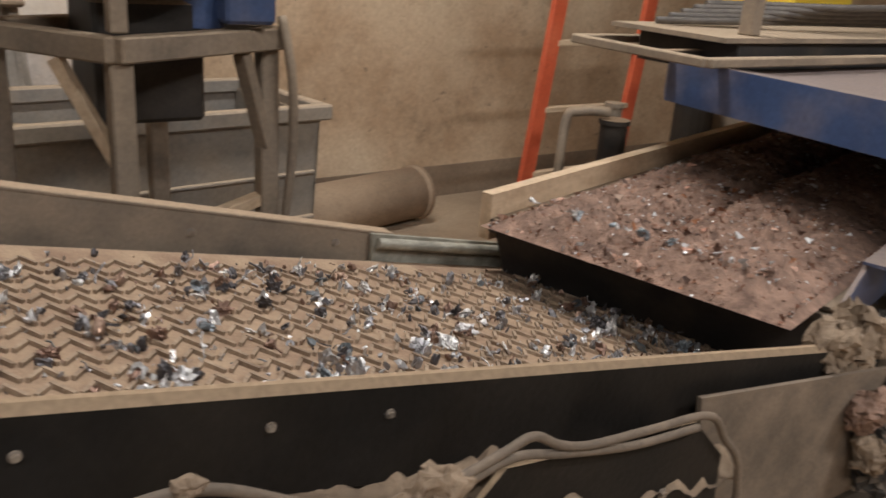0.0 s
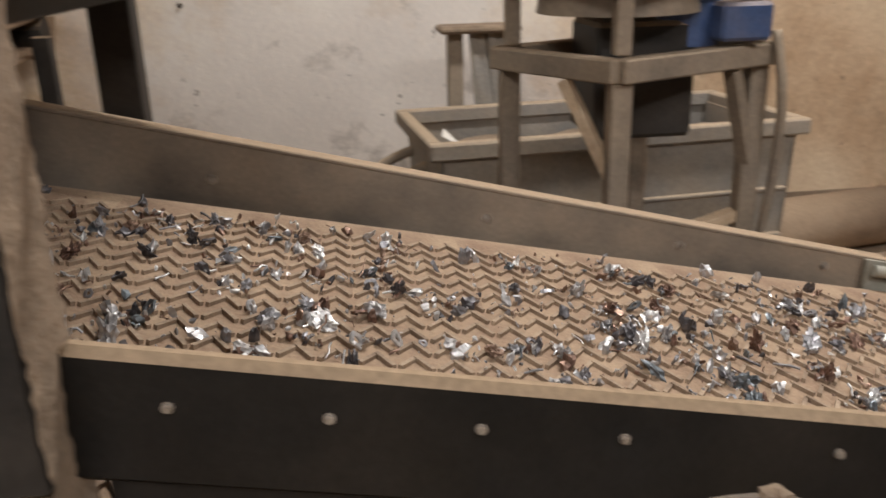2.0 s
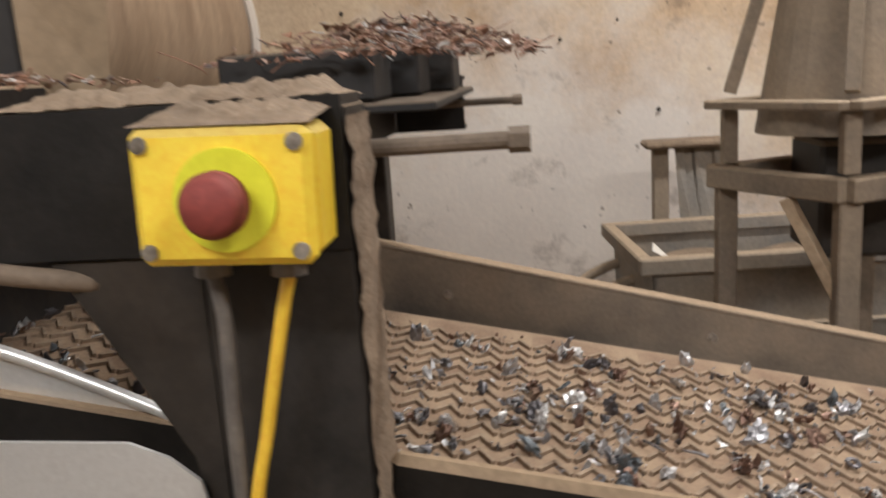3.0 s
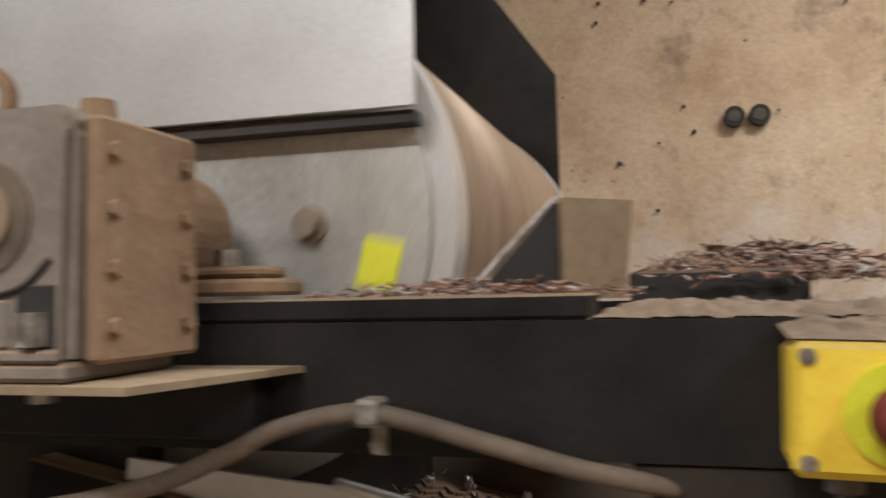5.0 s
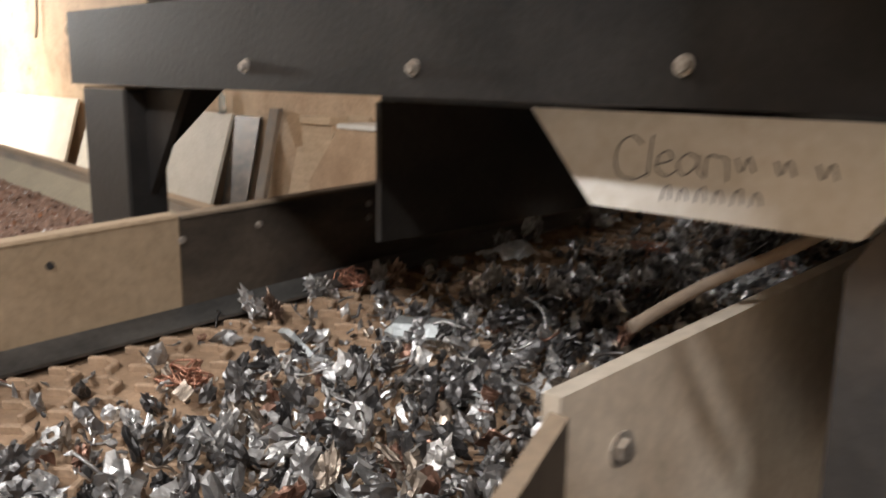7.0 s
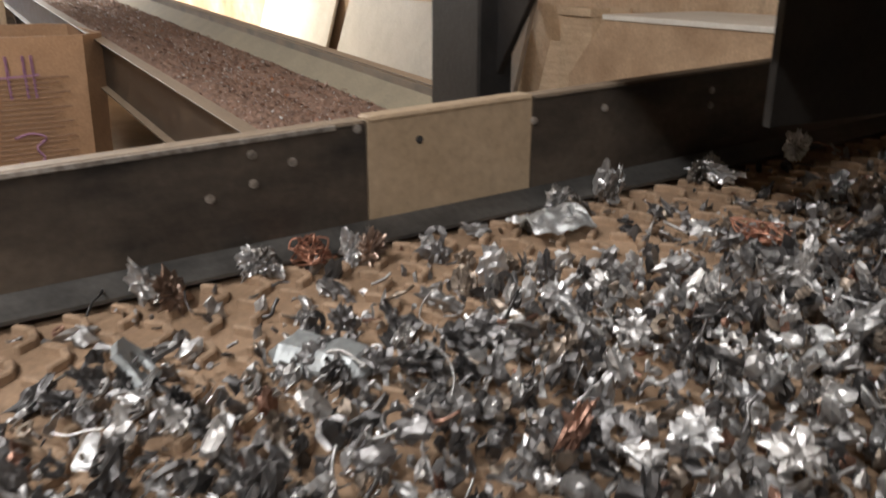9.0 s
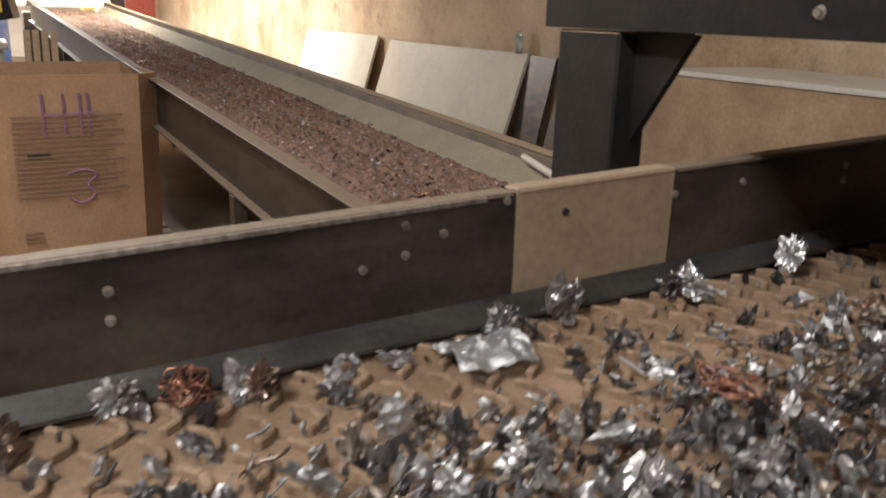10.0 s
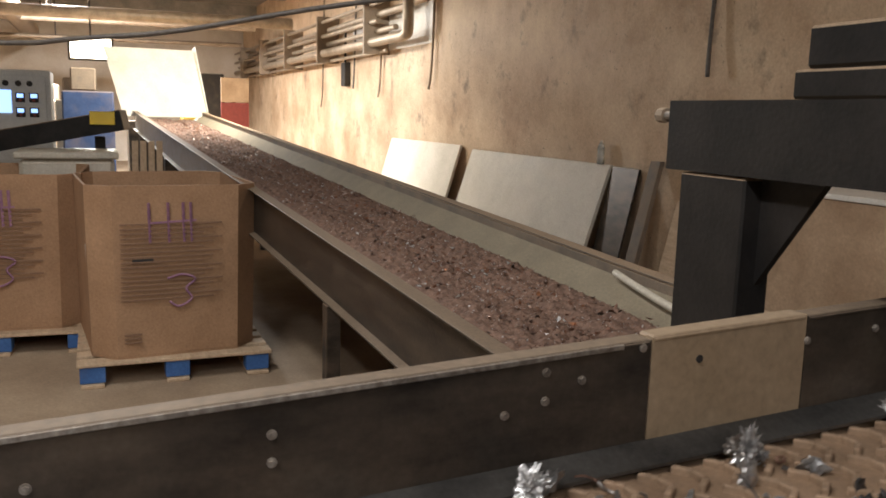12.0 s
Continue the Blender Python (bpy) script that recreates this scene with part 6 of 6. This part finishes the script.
# ---- loose material ----


def crumple(bm, p, r, rnd):
    """A crushed lump."""
    m = Matrix.Translation(p) @ Euler((rnd.random() * 6, rnd.random() * 6, rnd.random() * 6)).to_matrix().to_4x4() @ Matrix.Diagonal((rnd.uniform(0.7, 1.5), rnd.uniform(0.5, 1.0), rnd.uniform(0.3, 0.7), 1))
    vs = bmesh.ops.create_icosphere(bm, subdivisions=4 if r > 0.0175 else 3 if r > 0.0125 else 2 if r > 0.0085 else 1, radius=r)["verts"]
    o = Vector((rnd.random() * 50, rnd.random() * 50, rnd.random() * 50))
    for v in vs:
        d = v.co.normalized()
        v.co = d * r * max(0.3, 0.85 + 0.6 * noise.noise(d * 1.7 + o) + 0.6 * abs(noise.noise(d * 3.6 + o)) - 0.9 * abs(noise.noise(d * 5.5 + o)) + 0.7 * abs(noise.noise(d * 9.0 + o)) + 0.35 * noise.noise(d * 16 + o))
    bmesh.ops.transform(bm, matrix=m, verts=vs)


def shard(bm, p, r, rnd):
    """A bent, torn scrap of sheet."""
    m = Matrix.Translation(p) @ Euler((rnd.uniform(-1.1, 1.1), rnd.uniform(-1.1, 1.1), rnd.random() * 6)).to_matrix().to_4x4()
    n, w = 6, r * rnd.uniform(0.25, 0.7)
    c = rnd.uniform(-2.4, 2.4)
    tw = rnd.uniform(-0.8, 0.8)
    top, low = [], []
    for i in range(n + 1):
        s = (i / n - 0.5) * 2
        z = r * 0.5 * math.sin(c * s * 1.5) + r * rnd.uniform(-0.10, 0.10)
        ww = w * rnd.uniform(0.5, 1.15)
        for q, lst in ((1, top), (-1, low)):
            lst.append(bm.verts.new(m @ Vector((r * math.sin(s * (1 + 0.35 * abs(c))) / (1 + 0.2 * abs(c)), q * ww, z + q * tw * s * w))))
    th = m.to_3x3() @ Vector((0, 0, 0.0012))
    top2, low2 = [bm.verts.new(v.co + th) for v in top], [bm.verts.new(v.co + th) for v in low]
    for i in range(n):
        bm.faces.new((top[i], top[i + 1], low[i + 1], low[i]))
        bm.faces.new((low2[i], low2[i + 1], top2[i + 1], top2[i]))
        bm.faces.new((top[i], top2[i], top2[i + 1], top[i + 1]))
        bm.faces.new((low[i + 1], low2[i + 1], low2[i], low[i]))
    bm.faces.new((top[0], low[0], low2[0], top2[0]))
    bm.faces.new((top[n], top2[n], low2[n], low[n]))


def wire(bm, p, r, rnd):
    q = [Vector(p)]
    d = Vector((rnd.uniform(-1, 1), rnd.uniform(-1, 1), 0.1))
    for _ in range(3):
        d = (d + Vector((rnd.uniform(-0.8, 0.8), rnd.uniform(-0.8, 0.8), rnd.uniform(-0.4, 0.4)))).normalized()
        q.append(q[-1] + d * r)
    for v in q:
        v.z = max(v.z, p[2] - 0.004)
    tube(bm, q, rnd.uniform(0.0008, 0.002), 4)


def ring_piece(bm, p, r, rnd):
    """A torn washer or flange."""
    m = Matrix.Translation(p) @ Euler((rnd.uniform(-0.9, 0.9), rnd.uniform(-0.9, 0.9), rnd.random() * 6)).to_matrix().to_4x4()
    n = 12
    a, b, c, d = [], [], [], []
    for i in range(n):
        t = 2 * math.pi * i / n
        ro, ri = r * rnd.uniform(0.85, 1.15), r * 0.45
        z = 0.1 * r * rnd.uniform(-1, 1)
        for lst, rr, zz in ((a, ro, z), (b, ri, z), (c, ri, z + r * 0.25), (d, ro, z + r * 0.25)):
            lst.append(bm.verts.new(m @ Vector((rr * math.cos(t), rr * math.sin(t), zz))))
    for i in range(n):
        j = (i + 1) % n
        for u, v in ((a, b), (b, c), (c, d), (d, a)):
            bm.faces.new((u[i], u[j], v[j], v[i]))


def scrap_mesh(seed, n, length, y0, y1, small, big, material, along="x", pile=None, clump=0.0):
    """A patch of loose scrap lying on z = 0; length runs along x or y."""
    rnd = random.Random(seed)
    bm = B()
    cores = [(rnd.uniform(-length / 2, length / 2), rnd.uniform(y0 + 0.03, y1 - 0.05)) for _ in range(26)]
    for _ in range(n):
        u, v = rnd.uniform(-length / 2, length / 2), rnd.uniform(y0, y1)
        h = 0.0
        if clump and rnd.random() < clump:
            c = cores[int(rnd.random() * len(cores))]
            u, v = c[0] + rnd.gauss(0, 0.016), c[1] + rnd.gauss(0, 0.014)
        if pile:
            w = pile(v)
            if rnd.random() > w + 0.08:
                continue
            h = w * rnd.random() ** 1.3 * 0.036
        r = small + (big - small) * rnd.random() ** 2.3
        p = (u, v, h + r * 0.45 + 0.003) if along == "x" else (v, u, h + r * 0.45 + 0.003)
        k = rnd.random()
        if k < 0.24:
            shard(bm, p, r * 0.85, rnd)
        elif k < 0.82:
            crumple(bm, p, r * 0.85, rnd)
        elif k < 0.93:
            wire(bm, p, r * 0.9, rnd)
        else:
            ring_piece(bm, p, r * 0.8, rnd)
    return mesh_of("scrap", bm, material)


# scrap on the lattice belt
bed_a = [scrap_mesh(100 + k, 460, 0.3, 0.14, 0.93, 0.0022, 0.0165, M_scrap_a, clump=0.6) for k in range(5)]
for k in range(19):
    ob = tagged(new("scrap_on_belt", bed_a[k % 5]), "loose shredded metal scrap riding the lattice belt", "scrap", "", "stuff")
    x0 = -0.45 + 0.3 * k
    rows = []
    xs = [x0] + [x for x in [4.8 - 0.2 * q for q in range(13)] + [2.15, 2.0, 1.85] + [1.7 - 0.2 * q for q in range(12)] + [-0.62, -0.66] if x < x0 - 0.01]
    for x in xs:
        t = (x0 - x) / VA
        if t > 11.9:
            break
        if x > 2.05:
            rows.append((t, pose(x, 0, 0.70)))
        elif x > 1.95 and x0 > 2.0:
            rows.append((t, pose(x, 0, 0.708, 0, pitch_a / 2, 0)))
        elif x > -0.55:
            rows.append((t, pose(x, 0, za(x), 0, pitch_a, 0)))
        elif x > -0.64:
            rows.append((t, pose(x, 0, za(x) - 0.05, 0, -20, 0)))
        else:
            rows.append((min(12.0, t + 0.25), pose(-0.68, 0, 0.75, 0, -60, 0)))
    if rows[-1][0] < 12.0:
        if rows[-1][1].translation.z < 0.8 and rows[-1][1].translation.x < 0:
            rows.append((12.0, rows[-1][1]))
        else:
            x = x0 - VA * 12.0
            rows.append((12.0, pose(x, 0, za(x), 0, pitch_a, 0)))
    MOVES.append((ob, rows))

# scrap on the cross belt


def pile_b(v):
    return min(1.0, max(0.0, (v - 0.13) / 0.24)) * min(1.0, max(0.25, (0.66 - v) / 0.10))


bed_b = [scrap_mesh(200 + k, 1650, 0.25, 0.03, 0.62, 0.0036, 0.0165, M_scrap, "y", pile_b) for k in range(5)]
for k in range(19):
    y0 = -1.5 + 0.25 * k
    ob = tagged(new("scrap_on_belt", bed_b[k % 5]), "dense shredded silver metal riding the chevron belt", "scrap", "", "stuff")

    def on_b(y):
        return pose(XB0 + 0.01, y, zb(y), pitch_b, 0, 0)
    end = y0 - VB * 12.0
    if end > -1.62:
        MOVES.append((ob, [(0.0, on_b(y0)), (12.0, on_b(end))]))
    else:
        t1 = (y0 + 1.62) / VB
        MOVES.append((ob, [(0.0, on_b(y0))] + [(0.5 * q, on_b(y0 - VB * 0.5 * q)) for q in range(1, 24) if 0.5 * q < t1 - 0.3] + [(max(0.1, t1), on_b(-1.62)), (max(0.1, t1) + 0.25, pose(XB0 + 0.01, -1.78, 1.0, 60, 0, 0)), (max(0.1, t1) + 0.6, pose(XB0 + 0.01, -1.9, 0.45, 60, 0, 0)), (12.0, pose(XB0 + 0.01, -1.9, 0.45, 60, 0, 0))]))
catch = thing("catch_bin", "open dark steel bin below the belt end", "bin", (-1.15, -1.95, 0))
for lo, hi in (((-1.6, -2.35, 0), (-0.7, -2.33, 0.8)), ((-1.6, -1.8, 0), (-0.7, -1.78, 0.8)), ((-1.6, -2.329, 0), (-1.58, -1.801, 0.8)), ((-0.72, -2.329, 0), (-0.7, -1.801, 0.8))):
    part("side", one(box, lo, hi, 0.003), M_rail_dark, catch)


def rider(name, label, cat, bm, material, x, y95, z=0.0, rz=0, smooth=False):
    """One larger piece that rides the cross belt; y95 is its place at 9.5 s."""
    ob = tagged(new(name, mesh_of(name, bm, material, smooth)), label, cat, "large scrap pieces")

    def at(t):
        y = y95 - VB * (t - 9.5)
        return pose(x, y, zb(y) + z, pitch_b, 0, rz)
    MOVES.append((ob, [(0.0, at(0)), (12.0, at(12))]))


bm2 = B()
grid_patch(bm2, -0.034, 0.034, -0.042, 0.036, 26, 30, lambda x, y: 0.020 - 0.32 * abs(x + 0.2 * y) + 0.008 * noise.noise((x * 45, y * 45, 2)) + 0.006 * abs(noise.noise((x * 110, y * 90, 7))))
for v in bm2.verts:
    v.co += 0.005 * Vector(noise.noise_vector((v.co.x * 60, v.co.y * 60, 4)))
    v.co.z = max(v.co.z, 0.002)
bmesh.ops.solidify(bm2, geom=bm2.faces[:], thickness=0.0015)
for f in bm2.faces:
    f.smooth = False
rider("foil_scrap", "bright crumpled silver foil sheet on the chevron belt", "foil scrap", bm2, M_foil, -1.395, -0.155, 0.006)
bm = B()
box(bm, (-0.043, -0.024, 0), (0.043, 0.024, 0.026), 0.011)
bmesh.ops.subdivide_edges(bm, edges=bm.edges[:], cuts=2, use_grid_fill=True)
for v in bm.verts:
    v.co += 0.003 * Vector(noise.noise_vector(v.co * 40))
rider("cast_block", "worn grey cast metal block on the chevron belt", "metal block", bm, M_zinc, -1.235, -0.49, 0.0, 35)
for x, y, r, sd, mt, nm in ((-1.04, -0.185, 0.026, 5, M_foil, "flange"), (-1.06, -0.60, 0.022, 6, M_zinc, "flange"), (-1.30, -0.62, 0.026, 8, M_zinc, "flange")):
    bm = B()
    ring_piece(bm, (0, 0, 0), r, random.Random(sd))
    rider("broken_flange", "broken bright metal flange with a round hole", "flange", bm, mt, x, y, 0.015)
for x, y, sd in ((-1.23, -0.02, 1), (-1.45, -0.42, 2), (-1.30, -0.75, 3), (-1.12, 0.35, 4), (-1.36, 0.9, 6)):
    rd = random.Random(sd)
    bm = B()
    coil = []
    for k in range(64):
        c = Vector((rd.uniform(-0.018, 0.018), rd.uniform(-0.012, 0.012), rd.uniform(0.0, 0.016)))
        coil.append(c + 0.016 * Vector((math.cos(1.5 * k), math.sin(1.5 * k) * rd.uniform(0.4, 1), rd.uniform(-0.5, 0.5))))
    tube(bm, coil, 0.0012, 4)
    rider("copper_coil", "tangled copper wire ball among the scrap", "copper wire", bm, M_copper, x, y, 0.012)
for x, y, sd in ((-1.47, -0.10, 1), (-1.47, -0.02, 2), (-1.465, -0.36, 3), (-1.475, -0.47, 4), (-1.46, -0.57, 5), (-1.455, 0.12, 6), (-1.47, 0.3, 7), (-1.46, 0.55, 8), (-1.465, 0.8, 9), (-1.45, 1.1, 10)):
    bm = B()
    rd = random.Random(40 + sd)
    for k in range(3):
        crumple(bm, (rd.uniform(-0.012, 0.012), rd.uniform(-0.018, 0.018), rd.uniform(0.004, 0.022)), rd.uniform(0.0125, 0.02), rd)
    rider("crushed_lump", "crushed silver-grey metal lump against the rail", "scrap lump", bm, M_lump, x + 0.025, y, 0.008)


# fluff on the long conveyor and in the feeder
def fluff_mesh(seed, length, width, n, depth, taper=0.0):
    rnd = random.Random(seed)
    bm = B()
    off = rnd.random() * 90

    def hgt(x, y):
        e = min(1, (y / width) * 7, (1 - y / width) * 7)
        groove = 0.35 + 0.65 * min(1.0, abs(y / width - 0.55) / 0.09)
        edge = min(1.0, (length / 2 - abs(x)) / taper) if taper else 1.0
        return depth * max(0.0, e) * groove * edge * (0.6 + 0.4 * abs(noise.noise((x * 16 + off, y * 16, 1))) + 0.30 * noise.noise((x * 48, y * 48 + off, 4)) + 0.30 * noise.noise((x * 120, y * 120, off)))
    grid_patch(bm, -length / 2, length / 2, 0, width, int(length * 120), int(width * 120), hgt)
    bed = mesh_of("fluff_bed", bm, M_fluff)
    bm = B()
    for _ in range(n):
        u, v = rnd.uniform(-length / 2, length / 2), width * min(0.97, max(0.03, rnd.gauss(0.5, 0.26)))
        p = Vector((u, v, hgt(u, v) + 0.002))
        r = rnd.uniform(0.002, 0.006) + 0.009 * (rnd.random() < 0.05)
        vs = [bm.verts.new(p + Vector((rnd.uniform(-1, 1), rnd.uniform(-1, 1), rnd.uniform(-0.4, 0.8))) * r) for _ in range(4)]
        for f in ((0, 1, 2), (0, 2, 3), (0, 3, 1), (1, 3, 2)):
            bm.faces.new([vs[i] for i in f])
    return bed, mesh_of("fluff_chips", bm, M_chips)


tilt_c = math.degrees(math.atan(0.047))
yaw_c = math.degrees(math.atan(0.036))
fl_c = [fluff_mesh(300 + k, 0.7, 0.75, 3800, 0.055) for k in range(3)]
for k in range(20):
    x0 = 1.5 - 0.7 * k
    ob = tagged(new("fluff_on_belt", fl_c[k % 3][0]), "brown shredded fluff riding the long conveyor", "shredded fluff", "", "stuff")
    ch = new("fluff_chips", fl_c[k % 3][1])
    ch.parent = ob

    def on_c(x):
        p = pc(x, 0.09, -0.134)
        return Matrix.Translation(p) @ pose(0, 0, 0, 0, tilt_c, yaw_c)
    end = x0 - VC * 12.0
    if end > -13.5:
        MOVES.append((ob, [(0.0, on_c(x0)), (12.0, on_c(end))]))
    else:
        t1 = max(0.1, (x0 + 13.5) / VC)
        MOVES.append((ob, [(0.0, on_c(x0))] + [(0.5 * q, on_c(x0 - VC * 0.5 * q)) for q in range(1, 24) if 0.5 * q < t1 - 0.3] + [(t1, on_c(min(x0, -13.5))), (t1 + 0.4, Matrix.Translation((-14.4, 0.0, 0.9)) @ pose(0, 0, 0, 0, -50, 0)), (12.5, Matrix.Translation((-14.4, 0.0, 0.9)) @ pose(0, 0, 0, 0, -50, 0))]))
fl_f = [fluff_mesh(400 + k, 0.42, 0.67, 2600, 0.055, 0.06) for k in range(3)]
for k in range(9):
    u0 = 0.15 + 0.3 * k
    ob = tagged(new("fluff_in_tray", fl_f[k % 3][0]), "brown shredded fluff sliding down the feeder tray", "shredded fluff", "", "stuff")
    ch = new("fluff_chips", fl_f[k % 3][1])
    ch.parent = ob

    def on_f(u):
        return Matrix.Translation(fp(u, 0.02, 0.002)) @ pose(0, 0, 0, 0, -1.1, 12)
    vf = 0.12
    end = u0 - vf * 12.0
    if end > 0.1:
        MOVES.append((ob, [(0.0, on_f(u0)), (12.0, on_f(end))]))
    else:
        t1 = max(0.05, (u0 - 0.12) / vf)
        drop = Matrix.Translation(fp(0.10, 0.02, -0.28)) @ pose(0, 0, 0, 0, -70, 12)
        MOVES.append((ob, [(0.0, on_f(u0)), (t1 * 0.5, on_f((u0 + 0.12) / 2)), (t1, on_f(0.12)), (t1 + 0.6, on_f(0.05)), (t1 + 1.5, Matrix.Translation(fp(-0.05, 0.02, -0.012)) @ pose(0, 0, 0, 0, -14, 12)), (t1 + 2.4, Matrix.Translation(fp(-0.10, 0.02, -0.06)) @ pose(0, 0, 0, 0, -45, 12)), (t1 + 2.7, drop), (15.5, drop)]))

# flakes that spill over the lip, drop on the belt and ride up
fr = random.Random(77)
for k in range(30):
    bm = B()
    (shard if k % 3 else crumple)(bm, (0, 0, 0), fr.uniform(0.006, 0.014), fr)
    fk = tagged(new("falling_flake", mesh_of("falling_flake", bm, M_scrap_a)), "small bright metal flake spilling off the feeder lip", "metal flake", "falling flakes")
    v, ti = fr.uniform(0.08, 0.66), 0.2 + fr.uniform(0, 3.4)
    a = fp(0.05, v, 0.05)
    lip = fp(-0.02, v, 0.03)
    land = Vector((lip.x - 0.12, min(0.9, lip.y), za(lip.x - 0.12) + 0.008))
    rows = [(0.0, Matrix.Translation(a)), (ti, Matrix.Translation(lip)), (ti + 0.1, Matrix.Translation((lip + land) / 2 + Vector((-0.01, 0, 0.04))) @ pose(0, 0, 0, 50, 30, 20)), (ti + 0.2, Matrix.Translation(land) @ pose(0, 0, 0, 10, 20, 60))]
    t = ti + 0.2
    while True:
        t += 0.4
        x = land.x - VA * (t - ti - 0.2)
        if x < -0.55 or t > 11.9:
            break
        rows.append((t, Matrix.Translation((x, land.y, za(x) + 0.008)) @ pose(0, 0, 0, 10, 20, 60)))
    rows.append((min(12.0, t + 0.1), Matrix.Translation((-0.68, land.y, 0.75)) @ pose(0, 0, 0, 10, 20, 60)))
    if rows[-1][0] < 12.0:
        rows.append((12.0, rows[-1][1]))
    MOVES.append((fk, rows))

# drum turns once in 1.4 s
w_d = 360 / 1.4
MOVES.append((drum, [(t, pose(*DRUM, 0, -(12 + w_d * (t - 4.4)), 0)) for t in [0.25 * k for k in range(49)]]))


def motions():
    """All that moves, keyed from start to end."""
    for ob, rows in MOVES:
        walk(ob, rows)


motions()
